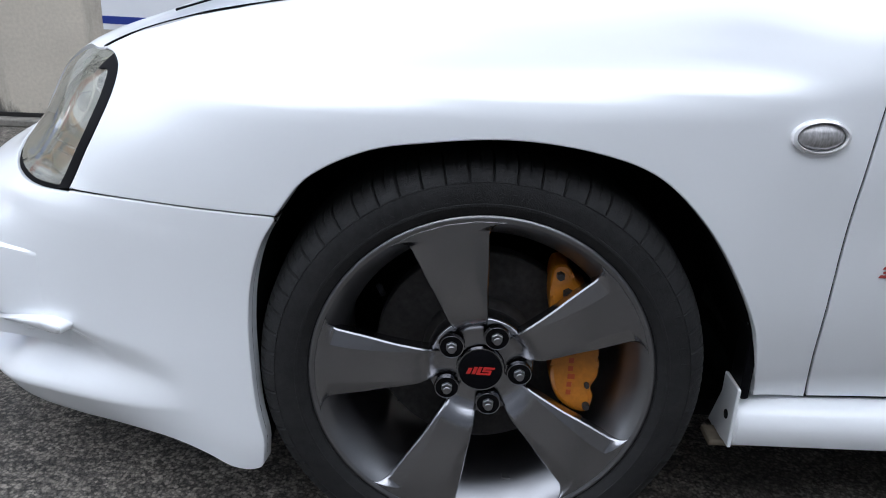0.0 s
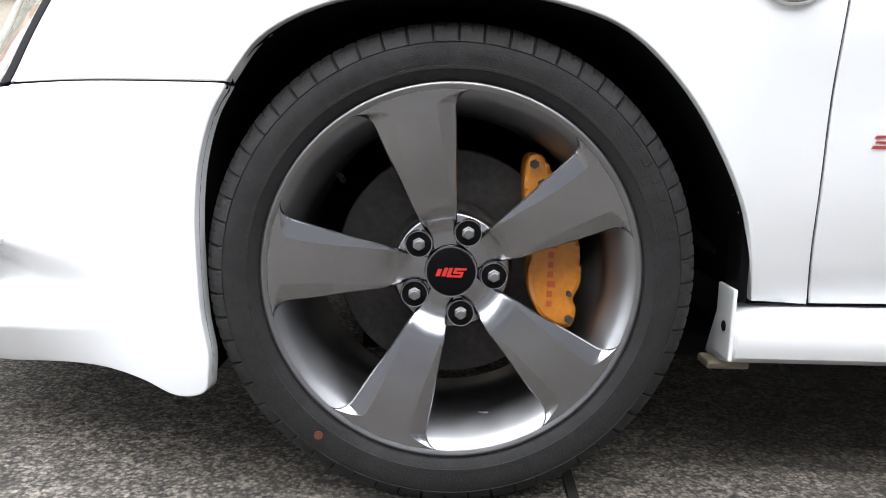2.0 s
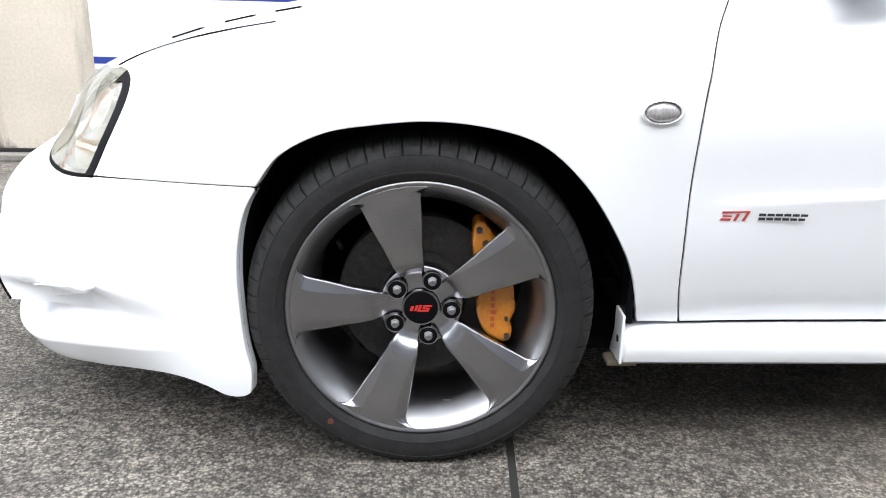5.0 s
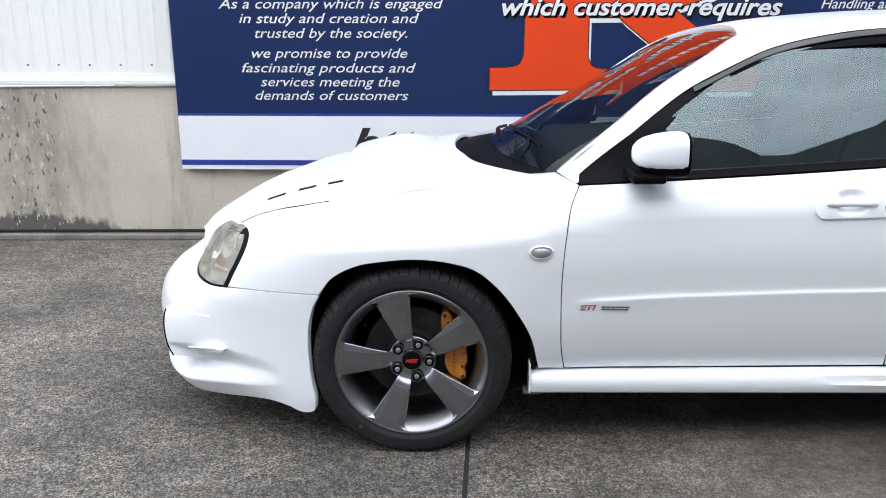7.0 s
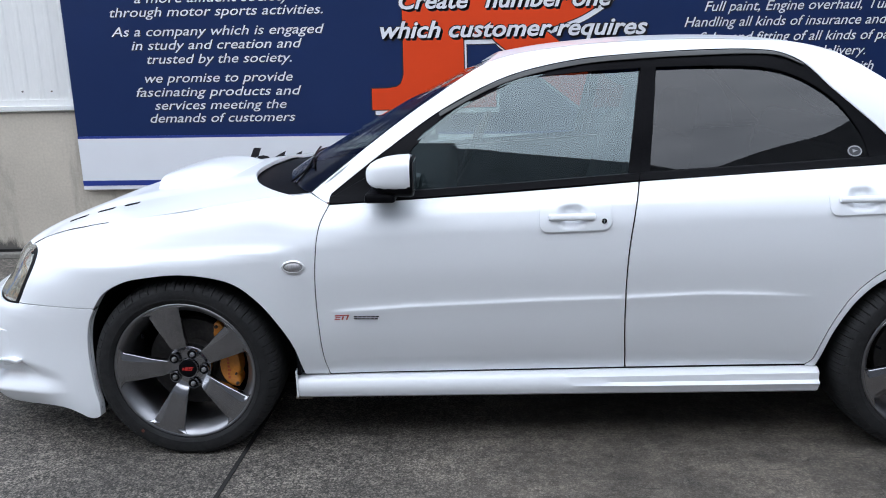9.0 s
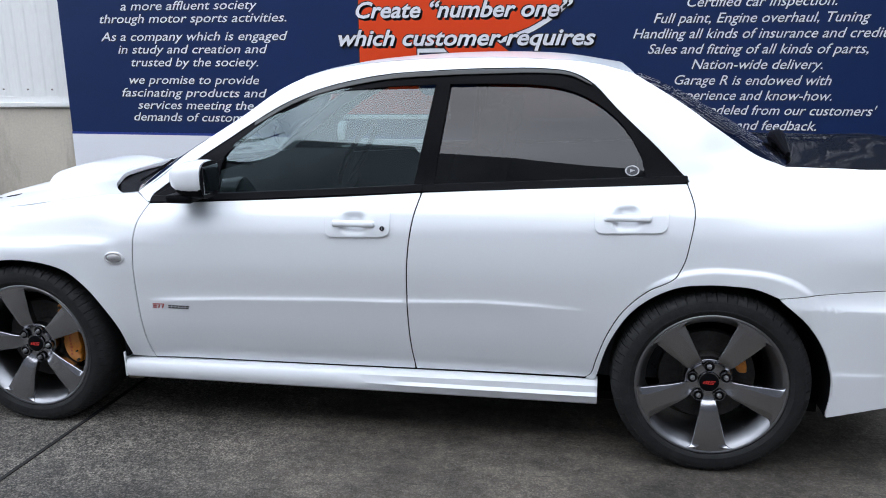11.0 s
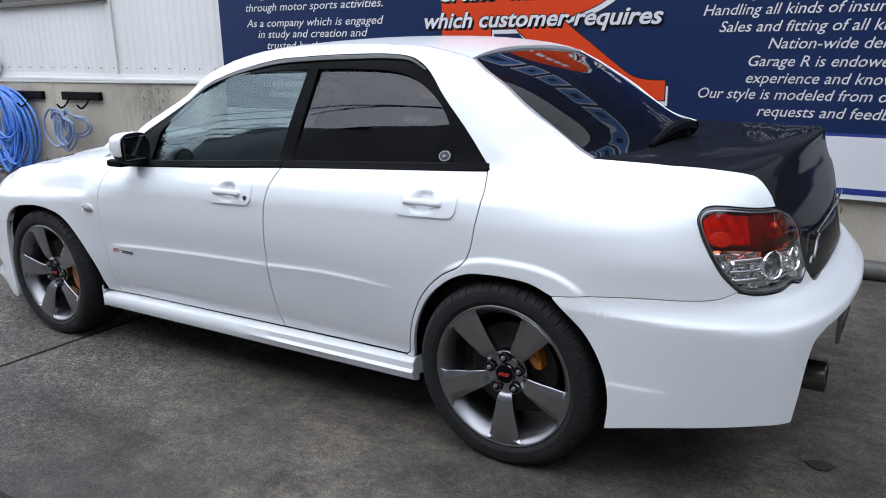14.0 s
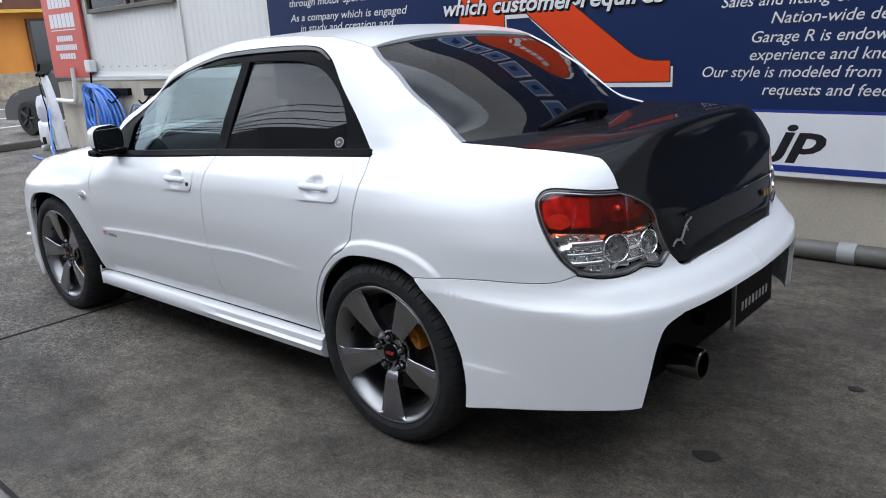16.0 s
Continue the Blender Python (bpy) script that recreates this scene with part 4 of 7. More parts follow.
        bmesh.ops.create_cone(bm, cap_ends=True, segments=6, radius1=.0092, radius2=.0085, depth=.006, matrix=Matrix.Translation((x, -.004, z)) @ pose(0, 0, 0, 90))
        rod(bm, (x, -.006, z), (x, -.0145, z), .0064, .0060, 16)
        bmesh.ops.bevel(bm, geom=[e for e in bm.edges], offset=.0008, segments=1, affect="EDGES")
        part("wheel_nut", bm, STEEL, hub, "bright steel wheel nut")
    bm = bmesh.new()
    v, f = lathe([(.0, -.0045), (.028, -.0045), (.0312, -.0035), (.0322, .0), (.0322, .01)], 48)
    cap = raw("centre_cap", v, f, BLACK_TRIM, hub, "black centre cap with a red emblem")
    v, f = lathe([(.0322, .004), (.0326, -.0015), (.0345, -.0018), (.0355, .004)], 48)
    raw("cap_ring", v, f, GUNMETAL, hub)
    for x0, x1, z0, z1 in ((-.019, -.0135, -.0055, .004), (-.011, -.006, -.0055, .006), (-.0045, .0005, -.0055, .006), (.003, .019, .003, .006), (.003, .0065, -.001, .0035),
                           (.003, .0165, -.0018, .001), (.013, .0165, -.0055, -.001), (-.004, .0165, -.0065, -.0040)):
        bm = bmesh.new()
        lean = .35
        plate_pts = [(x0 + lean * z0, z0), (x1 + lean * z0, z0), (x1 + lean * z1, z1), (x0 + lean * z1, z1)]
        part("emblem_bar", plate(plate_pts, -.0055, -.004), RED, hub)
        bm.free()
    # valve and balance weight
    bm = bmesh.new()
    a = radians(turn + 108)
    rod(bm, (.196 * math.cos(a), .004, .196 * math.sin(a)), (.186 * math.cos(a), -.012, .186 * math.sin(a)), .0045, .004, 10)
    part("valve", bm, BLACK_TRIM, hub, "black rubber valve")
    bm = bmesh.new()
    a = radians(turn - 108)
    box(bm, (.014, .012, .003), (.208 * math.cos(a), .02, .208 * math.sin(a)), .001)
    part("wheel_stamp", bm, STEEL, hub, "small white maker's stamp")
    hub.matrix_basis = pose(*at)
    for o in hub.children:
        o.matrix_parent_inverse = Matrix.Identity(4)
    return hub


HUB_Y, HUB_Z = -.795, .315
wheels = [wheel(car, (0, HUB_Y, HUB_Z), 32.4, True), wheel(car, (2.54, HUB_Y, HUB_Z), 56.5, False)]


def brake(cx, outline_pts, big):
    v, f = lathe([(.06, -.742), (.068, -.752), (.080, -.752), (.086, -.742), (.088, -.728), (.158, -.728), (.160, -.726), (.160, -.700), (.05, -.700)], 72)
    raw("brake_disc", [(x + cx, y, z + HUB_Z) for x, y, z in v], f, IRON, car, "worn iron brake disc")
    bm = bmesh.new()
    rod(bm, (cx, -.76, HUB_Z), (cx, -.60, HUB_Z), .055, .075, 24)
    part("wheel_carrier", bm, SHADOW_LINER, car, "dark wheel carrier")
    cal = part("brake_caliper", plate([(cx + a, HUB_Z + b) for a, b in outline(outline_pts, step=.006)], -.772, -.715, .007), GOLD, car, "gold painted brake caliper")
    return cal


cal = brake(0.0, [(.104, .060), (.108, .022), (.105, -.016), (.114, -.047), (.127, -.066), (.150, -.079), (.168, -.079), (.175, -.054), (.170, -.040), (.179, -.016), (.176, .015), (.172, .045), (.160, .090),
                 (.150, .120), (.133, .135), (.116, .158), (.100, .156), (.095, .110), (.104, .060)], True)
for x, z, r in ((.107, .145, .0065), (.120, .118, .008), (.164, -.066, .006), (.162, -.030, .004)):
    bm = bmesh.new()
    bmesh.ops.create_cone(bm, cap_ends=True, segments=6, radius1=r, radius2=r * .9, depth=.010, matrix=Matrix.Translation((x, -.776, HUB_Z + z)) @ pose(0, 0, 0, 90))
    part("caliper_bolt", bm, IRON, cal, "dark steel bolt")
for k in range(7):
    z = .036 - .0135 * k
    bm = bmesh.new()
    box(bm, (.0075 if k not in (0, 4) else .011, .001, .0085), (.136 + (.002 if k in (0, 4) else 0), -.7725, HUB_Z + z), .0004)
    part("caliper_mark", bm, FADED_RED, cal, "faded red maker's mark")
cal = brake(2.54, [(.060, .105), (.078, .060), (.098, .030), (.122, .030), (.120, .060), (.112, .085), (.090, .120), (.070, .128), (.060, .105)], False)
for x, z, r in ((.078, .092, .012), (.102, .062, .012)):
    bm = bmesh.new()
    bmesh.ops.create_cone(bm, cap_ends=True, segments=16, radius1=r, radius2=r * .9, depth=.010, matrix=Matrix.Translation((2.54 + x, -.776, HUB_Z + z)) @ pose(0, 0, 0, 90))
    part("caliper_boss", bm, GOLD, cal)
for w in wheels:
    far = copy_thing(w, pose(w.location[0], -HUB_Y, HUB_Z, 0, 0, 180))
    far.matrix_parent_inverse = Matrix.Identity(4)

# ---- the car's trim, lamps and fittings ----
def on(u, z, out=0.0):
    return Vector(flank(np.array([u]), np.array([z]), out)[0])


def facing(u, z, out=0.0):
    """A pose on the flank: x along the car, y inwards, z up."""
    p, q = on(u - .004, z, out), on(u + .004, z, out)
    r = on(u, z + .004, out) - on(u, z - .004, out)
    ex = (q - p).normalized()
    ey = -(ex.cross(r)).normalized()
    ez = ex.cross(ey).normalized()
    m = Matrix((ex, ey, ez)).transposed().to_4x4()
    m.translation = on(u, z, out)
    return m


def fit_to(bm, m):
    bmesh.ops.transform(bm, matrix=m, verts=bm.verts)
    return bm


# side skirts
rows = [(.735, .270), (.768, .2725), (.788, .268), (.798, .259), (.8035, .246), (.8045, .236), (.803, .222), (.798, .207), (.784, .197), (.75, .190), (.70, .188)]
verts, faces = [], []
us = np.concatenate([[.384, .388, .396], np.linspace(.44, 2.14, 60), [2.160, 2.168, 2.172]])
for u in us:
    lift = .018 * max(u - .4, 0) / 1.77
    ridge = .006 * float(ease(1.2, 1.6, u))
    for k, (w, z) in enumerate(rows):
        z2 = z + lift * (1 if k < 4 else .35)
        w2 = w - (.004 if u < .387 or u > 2.169 else 0) * (k > 0) + (ridge if k in (5,) else 0) - (ridge * .8 if k == 4 else 0)
        verts.append((u, -w2, z2))
k = len(rows)
for i in range(len(us) - 1):
    for j in range(k - 1):
        faces.append((i * k + j, i * k + j + 1, (i + 1) * k + j + 1, (i + 1) * k + j))
faces += [tuple(range(k)), tuple((len(us) - 1) * k + j for j in range(k - 1, -1, -1))]
skirt = raw("side_skirt", verts, faces, PAINT, car, "gloss white side skirt")
bm = bmesh.new()
box(bm, (.006, .058, .100), (.3815, -.771, .252), .002)
part("skirt_end", bm, PAINT, skirt, "white skirt end flange")
bm = bmesh.new()
rod(bm, (.3775, -.775, .246), (.3795, -.775, .246), .0075)
part("skirt_hole", bm, BLACK_TRIM, skirt, "dark fixing hole")
bm = bmesh.new()
box(bm, (.060, .045, .012), (.394, -.742, .186), .004)
part("skirt_foot", bm, material("dirty_white_edge", (.17, .145, .105), .7, vary=.4, vary_scale=30), skirt, "dirty lower skirt edge")
mirrored(skirt)
bm = bmesh.new()
box(bm, (.014, .05, .110), (.392, -.770, .338), .004)
part("liner_edge", bm, BLACK_TRIM, car, "black liner edge clip")

# headlights
lamp_poly = outline(LAMP_F_LOW, LAMP_F_OUT, LAMP_F_TOP, step=.012)
head = skin("headlight", lamp_poly, flank, LAMP_AMBERED, car, "hazy aged headlight with a dark rim", grid=(.03, .02), depth=.004, out=-.055, gap=-.002)
skin("lens_cover", lamp_poly, flank, GLASS_HAZY, head, "hazy polycarbonate cover", grid=(.03, .02), depth=.05, out=-.003, gap=.002)
rim = [(q[0] - .022, q[1] - .003 - .018 * (k > 4)) for k, q in enumerate(LAMP_F_OUT[:-1])]
skin("lamp_border", outline(LAMP_F_OUT[:-1], [LAMP_F_OUT[-2], rim[-1]], rim[::-1], [rim[0], LAMP_F_OUT[0]], step=.012), flank, BLACK_TRIM, head, "black rear border", grid=(.03, .02), depth=.01, out=.0006, gap=.0)
for u, z, r, name, mat in ((-.70, .655, .042, "reflector_bowl", LAMP_AMBERED), (-.81, .62, .040, "reflector_bowl", CHROME), (-.635, .690, .018, "marker_bowl", CHROME)):
    v, f = lathe([(.004, .030), (r * .35, .027), (r * .7, .015), (r, .0), (r * 1.08, .002)], 28)
    m = facing(u, z, -.030)
    raw(name, [m @ Vector(q) for q in v], f, mat, head)
    bm = bmesh.new()
    bmesh.ops.create_uvsphere(bm, u_segments=16, v_segments=8, radius=r * .42)
    part("bulb", fit_to(bm, m @ pose(0, .012, 0)), GLASS_LAMP, head, smooth=True)
bm = bmesh.new()
box(bm, (.10, .012, .016), (0, 0, 0), .004)
part("lamp_bar", fit_to(bm, facing(-.70, .585, -.03)), CHROME, head)
mirrored(head)

# tail lamps
tail_poly = outline(LAMP_R, LAMP_R_LOW, LAMP_R_IN, step=.012)
tail = skin("tail_light", tail_poly, flank, LAMP_BACK, car, "tail lamp with red upper and clear lower lens", grid=(.03, .02), depth=.004, out=-.034, gap=.002)
inner = grown(tail_poly, -.0085)
rim_v, rim_f = [], []
n = len(tail_poly)
for ring, o in ((grown(tail_poly, -.002), -.030), (grown(tail_poly, -.002), .0005), (grown(tail_poly, -.004), .0028), (grown(tail_poly, -.0065), .0026), (inner, .0), (inner, -.018)):
    rim_v += list(flank(ring[:, 0], ring[:, 1], o))
for k in range(5):
    for i in range(n):
        j = (i + 1) % n
        rim_f.append((k * n + i, k * n + j, (k + 1) * n + j, (k + 1) * n + i))
trim_v, trim_f = [], []
for ring, o in ((inner, .0004), (grown(tail_poly, -.0112), .0008), (grown(tail_poly, -.0135), -.004), (grown(tail_poly, -.0145), -.016)):
    trim_v += list(flank(ring[:, 0], ring[:, 1], o))
for k in range(3):
    for i in range(n):
        j = (i + 1) % n
        trim_f.append((k * n + i, k * n + j, (k + 1) * n + j, (k + 1) * n + i))
raw("lamp_trim", trim_v, trim_f, STEEL, tail, "thin silver inner rim")
raw("lamp_rim", rim_v, rim_f, BLACK_GLOSS, tail, "dark smoked rim")
SPLIT = [(3.10, .806), (3.20, .805), (3.30, .800), (3.37, .792), (3.45, .790), (3.55, .795), (3.66, .80)]
cut = np.array(SPLIT)
line = np.interp(inner[:, 0], cut[:, 0], cut[:, 1])


def half(upper):
    k = next(i for i in range(len(inner)) if ((inner[i][1] > line[i]) == upper) and not ((inner[i - 1][1] > line[i - 1]) == upper))
    body = [inner[(k + i) % len(inner)] for i in range(len(inner)) if (inner[(k + i) % len(inner)][1] > line[(k + i) % len(inner)]) == upper]
    a, b = body[-1], body[0]
    seam = [(u, float(np.interp(u, cut[:, 0], cut[:, 1])) - (0 if upper else .002)) for u in np.linspace(a[0], b[0], 24)[1:-1]]
    return np.array(list(body) + seam)


skin("red_lens", half(True), flank, GLASS_RED, tail, "red upper lens", grid=(.03, .02), depth=.006, out=-.001, gap=.0)
skin("clear_lens", half(False), flank, GLASS_LAMP, tail, "clear lower lens", grid=(.03, .02), depth=.006, out=-.001, gap=.0)


def faceted(u, z, out=0.0):
    """The lower bowl: stepped mirror facets between the two round lenses."""
    u, z = np.asarray(u, float), np.asarray(z, float)
    wave = np.abs(np.mod(u * 15 + z * 6, 1) - .5) * .022 + np.abs(np.mod(z * 24 - u * 4, 1) - .5) * .020
    return flank(u, z, out + wave)


skin("chrome_bowl", half(False), faceted, CHROME, tail, "faceted chrome lower bowl", grid=(.006, .005), depth=.002, out=-.030, gap=.004)
RIBBED = material("grey_ribbed_lens", (.42, .42, .43), .12, metal=.7, coat=1.0, vary=.35, vary_scale=70)
for u, z, r in ((3.408, .748, .042), (3.545, .745, .037)):
    m = facing(u, z, -.004)
    v, f = lathe([(r * .86, .016), (r * .90, -.003), (r * .95, -.006), (r, -.003), (r * 1.03, .022)], 40)
    raw("reflector_ring", [m @ Vector(q) for q in v], f, CHROME, tail, "round chrome reflector ring")
    v, f = lathe([(.002, .001), (r * .20, .003), (r * .22, .006), (r * .45, .004), (r * .47, .008), (r * .68, .006), (r * .70, .010), (r * .88, .008)], 40)
    raw("ribbed_lens", [m @ Vector(q) for q in v], f, RIBBED, tail, "ribbed round lens")
for u0, u1, z, h in ((3.262, 3.362, .772, .020), (3.25, 3.365, .742, .012), (3.265, 3.36, .716, .018), (3.455, 3.512, .772, .016), (3.45, 3.512, .738, .022), (3.45, 3.52, .706, .014)):
    v, f = tube([facing(u, z + .004 * math.sin(9 * u), -.012) @ Vector((0, 0, 0)) for u in np.linspace(u0, u1, 6)], h * .5, 12, 12)
    raw("chrome_bar", v, f, CHROME, tail, "rounded chrome reflector bar")
ORANGE_RED = material("bright_red_reflector", (.86, .11, .035), .22, metal=.35, coat=.6, vary=.3, vary_scale=45)
PALE_RED = material("pale_pink_reflector", (.80, .42, .38), .25, coat=.8, vary=.3, vary_scale=40)
DEEP_RED = material("deep_red_chamber", (.20, .010, .006), .14, coat=1.0, vary=.55, vary_scale=38)
GREY_RED = material("smoked_divider", (.24, .085, .065), .2, metal=.4, coat=1.0, vary=.2, vary_scale=50)


def creased(step, rise):
    """A lamp surface pressed into shallow ridges."""
    return lambda u, z, out=0.0: flank(u, z, out + rise * np.abs(np.mod(np.asarray(u, float) / step + np.asarray(z, float) * 9, 1) - .5))


for name, pts, mat, place, out, lab in (
        ("red_reflector", [[(3.18, .825), (3.255, .815)], [(3.255, .815), (3.325, .812)], [(3.325, .812), (3.328, .890)], [(3.328, .890), (3.20, .900)], [(3.20, .900), (3.168, .880)], [(3.168, .880), (3.18, .825)]], ORANGE_RED, creased(.05, .012), -.0175, "bright red side reflector"),
        ("divider", [[(3.328, .808), (3.362, .806)], [(3.362, .806), (3.360, .892)], [(3.360, .892), (3.330, .894)], [(3.330, .894), (3.328, .808)]], GREY_RED, flank, -.010, "smoked grey divider"),
        ("bulb_chamber", [[(3.365, .826), (3.46, .820), (3.575, .828)], [(3.575, .828), (3.53, .862), (3.47, .886)], [(3.47, .886), (3.364, .892)], [(3.364, .892), (3.365, .826)]], DEEP_RED, creased(.06, .009), -.0150, "deep red bulb chamber"),
        ("pink_reflector", [[(3.192, .818), (3.235, .812), (3.262, .824)], [(3.262, .824), (3.245, .846), (3.205, .850), (3.188, .838)], [(3.188, .838), (3.192, .818)]], PALE_RED, flank, -.0085, "pinkish side marker reflector")):
    skin(name, outline(*pts, step=.010), place, mat, tail, lab, grid=(.010, .008), depth=.003, out=out, gap=0)
for u, z, r in ((3.425, .858, .011),):
    bm = bmesh.new()
    bmesh.ops.create_uvsphere(bm, u_segments=14, v_segments=8, radius=r)
    part("bulb", fit_to(bm, facing(u, z, -.010)), ORANGE_RED, tail, "red bulb", smooth=True)
mirrored(tail)

# door handles: the grab bar lies over the bowl pressed into the door
for (uc, zc), door, lock in zip(HANDLES, (fdoor, rdoor), (True, False)):
    bm = bmesh.new()
    box(bm, (.152, .017, .023), (-.012, -.009, -.003), .008, segments=3)
    bmesh.ops.transform(bm, matrix=facing(uc, zc, .021), verts=bm.verts)
    corner = np.linspace(0, math.pi / 2, 7)
    loop = [(sx * .088 + .027 * math.cos(c + k), sz * .018 + .027 * math.sin(c + k)) for k, sx, sz in ((0, 1, 1), (math.pi / 2, -1, 1), (math.pi, -1, -1), (1.5 * math.pi, 1, -1)) for c in corner]
    loop = np.array([(uc + p, zc + q + .03 * p) for p, q in loop])
    skin("handle_plate", loop, flank, PAINT, door, "white handle surround", grid=(.007, .006), depth=.008, out=.0065, gap=0)
    handle = part("door_handle", bm, PAINT, door, "white pull handle", True)
    bm = bmesh.new()
    if lock:
        rod(bm, (0, -.003, 0), (0, .002, 0), .0085, .0085, 24)
        part("lock_ring", fit_to(bm, facing(uc + .091, zc - .014, .0065)), BLACK_GLOSS, handle, "black key lock")
        bm = bmesh.new()
        box(bm, (.003, .003, .008), (0, -.004, 0), .0005)
        part("keyhole", fit_to(bm, facing(uc + .091, zc - .014, .0065)), STEEL, handle, "steel keyhole")
    else:
        bm.free()

# side marker, door lettering shapes, window badge
v, f = lathe([(.0, -.012), (.35, -.0112), (.7, -.008), (.92, -.003), (1.0, .001)], 40)
m = facing(.405, .686)
marker = raw("side_marker", [m @ Vector((x * .033, y, z * .018)) for x, y, z in v], f, material("clear_ribbed_marker", (.36, .35, .35), .22, metal=.15, coat=.6, vary=.25, vary_scale=120, stretch=(3, 1, 1)), fdoor.parent, "clear oval side marker lamp")
v, f = lathe([(.86, -.004), (.92, -.0075), (1.03, -.006), (1.08, .001)], 40)
raw("marker_ring", [m @ Vector((x * .036, y, z * .021)) for x, y, z in v], f, LAMP_SILVER, marker, "pale silver ring")
DECAL = material("red_grey_decal", (.42, .06, .05), .35)
DECAL_BLACK = material("dark_decal", (.03, .03, .035), .4)


def flat_bar(name, pts, mat, parent, u, z, out=.0006, thick=.0008):
    bm = plate(pts, -thick, .0)
    return part(name, fit_to(bm, facing(u, z, out)), mat, parent)


for pts in ([(-.026, -.009), (-.008, -.009), (-.006, -.005), (-.024, -.005)], [(-.022, -.002), (-.006, -.002), (-.005, .001), (-.021, .001)], [(-.024, .004), (.024, .007), (.026, .010), (-.022, .008)],
            [(-.002, -.009), (.003, -.009), (.008, .004), (.003, .004)], [(.013, -.009), (.018, -.009), (.025, .007), (.020, .007)]):
    flat_bar("emblem_bar", pts, DECAL, fdoor, .556, .503)
for z, w in ((.0035, .088), (-.0045, .084)):
    for k in range(6):
        x0 = .042 + w * k / 6
        flat_bar("emblem_bar", [(x0, z - .0022), (x0 + w / 6 * .82, z - .0022), (x0 + w / 6 * .82, z + .0022), (x0, z + .0022)], DECAL_BLACK, fdoor, .556, .503)
m = facing(2.262, 1.013)
m.translation = Vector(pane_place(np.array([2.262]), np.array([1.013]), -SUNK + .0015)[0])
lean = Vector(pane_place(np.array([2.262]), np.array([1.023]))[0]) - Vector(pane_place(np.array([2.262]), np.array([1.013]))[0])
m = Matrix.Translation(m.translation) @ Matrix((Vector((1, 0, 0)), -Vector((1, 0, 0)).cross(lean.normalized()), lean.normalized())).transposed().to_4x4()
v, f = lathe([(.0, -.001), (.015, -.001), (.0155, .0)], 28)
badge = raw("window_sticker", [m @ Vector((x * 1.25, y, z)) for x, y, z in v], f, DECAL_BLACK, pane_r, "round black and silver sticker")
v, f = lathe([(.0150, -.0012), (.0185, -.0012), (.0188, .0)], 28)
raw("sticker_ring", [m @ Vector((x * 1.25, y, z)) for x, y, z in v], f, STEEL, badge)
bm = plate([(-.007, -.006), (.009, .001), (-.007, .006)], -.0020, -.0012)
part("sticker_mark", fit_to(bm, m), STEEL, badge)

# door mirror
def mirror_housing():
    bm = bmesh.new()
    rings = []
    for x, sy, sz, cy, cz in ((.666, .008, .010, -.826, .988), (.670, .022, .023, -.827, .988), (.682, .036, .036, -.830, .989), (.702, .048, .0465, -.833, .990), (.732, .059, .0545, -.836, .991),
                              (.770, .0670, .0590, -.838, .992), (.800, .0700, .0600, -.838, .992), (.812, .068, .0580, -.838, .992)):
        ring = []
        for k in range(32):
            a = 2 * math.pi * k / 32
            ca, sa = math.cos(a), math.sin(a)
            e = .66
            ring.append(bm.verts.new((x, cy + sy * math.copysign(abs(ca) ** e, ca), cz + sz * math.copysign(abs(sa) ** e, sa))))
        rings.append(ring)
    for a, b in zip(rings, rings[1:]):
        for k in range(32):
            bm.faces.new((a[k], a[(k + 1) % 32], b[(k + 1) % 32], b[k]))
    bm.faces.new(rings[0][::-1])
    bm.faces.new(rings[-1])
    return bm


mirror = part("door_mirror", mirror_housing(), PAINT, car, "white door mirror with a black base", True)
bm = mirror_housing()
bmesh.ops.transform(bm, matrix=Matrix.Translation((.736, -.838, .9770)) @ Matrix.Diagonal((.95, .93, .97, 1)) @ Matrix.Translation((-.728, .838, -.992)), verts=bm.verts)
part("mirror_shell", bm, BLACK_TRIM, mirror, "black mirror underside", True)
bm = mirror_housing()
bmesh.ops.transform(bm, matrix=Matrix.Translation((.812, -.838, .986)) @ Matrix.Diagonal((.10, 1.01, 1.06, 1)) @ Matrix.Translation((-.728, .838, -.992)), verts=bm.verts)
part("mirror_rim", bm, BLACK_TRIM, mirror, "black mirror rim", True)
bm = bmesh.new()
box(bm, (.004, .116, .096), (.8215, -.838, .987), .0015)
part("mirror_glass", bm, MIRROR, mirror, "mirror glass")
bm = bmesh.new()
box(bm, (.10, .16, .030), (.712, -.80, .918), .010)
part("mirror_foot", bm, BLACK_TRIM, mirror, "black mirror foot")
mirrored(mirror)
tri = skin("mirror_corner", outline([(.53, .888), (.70, .897)], [(.70, .897), (.775, .905)], [(.775, .905), (.80, 1.040)], [(.80, 1.040), (.54, .905)], [(.54, .905), (.53, .888)]), flank, BLACK_TRIM, car,
           "black mirror corner panel", grid=(.05, .04), depth=.01, out=.001, gap=.001)
mirrored(tri)

# bonnet scoop, vents, cowl, wipers
def hood_z(x, y):
    dg = bpy.context.evaluated_depsgraph_get()
    hit, p, _, _ = hood.ray_cast(Vector((x, y, 2)), Vector((0, 0, -1)))
    return p.z if hit else .85


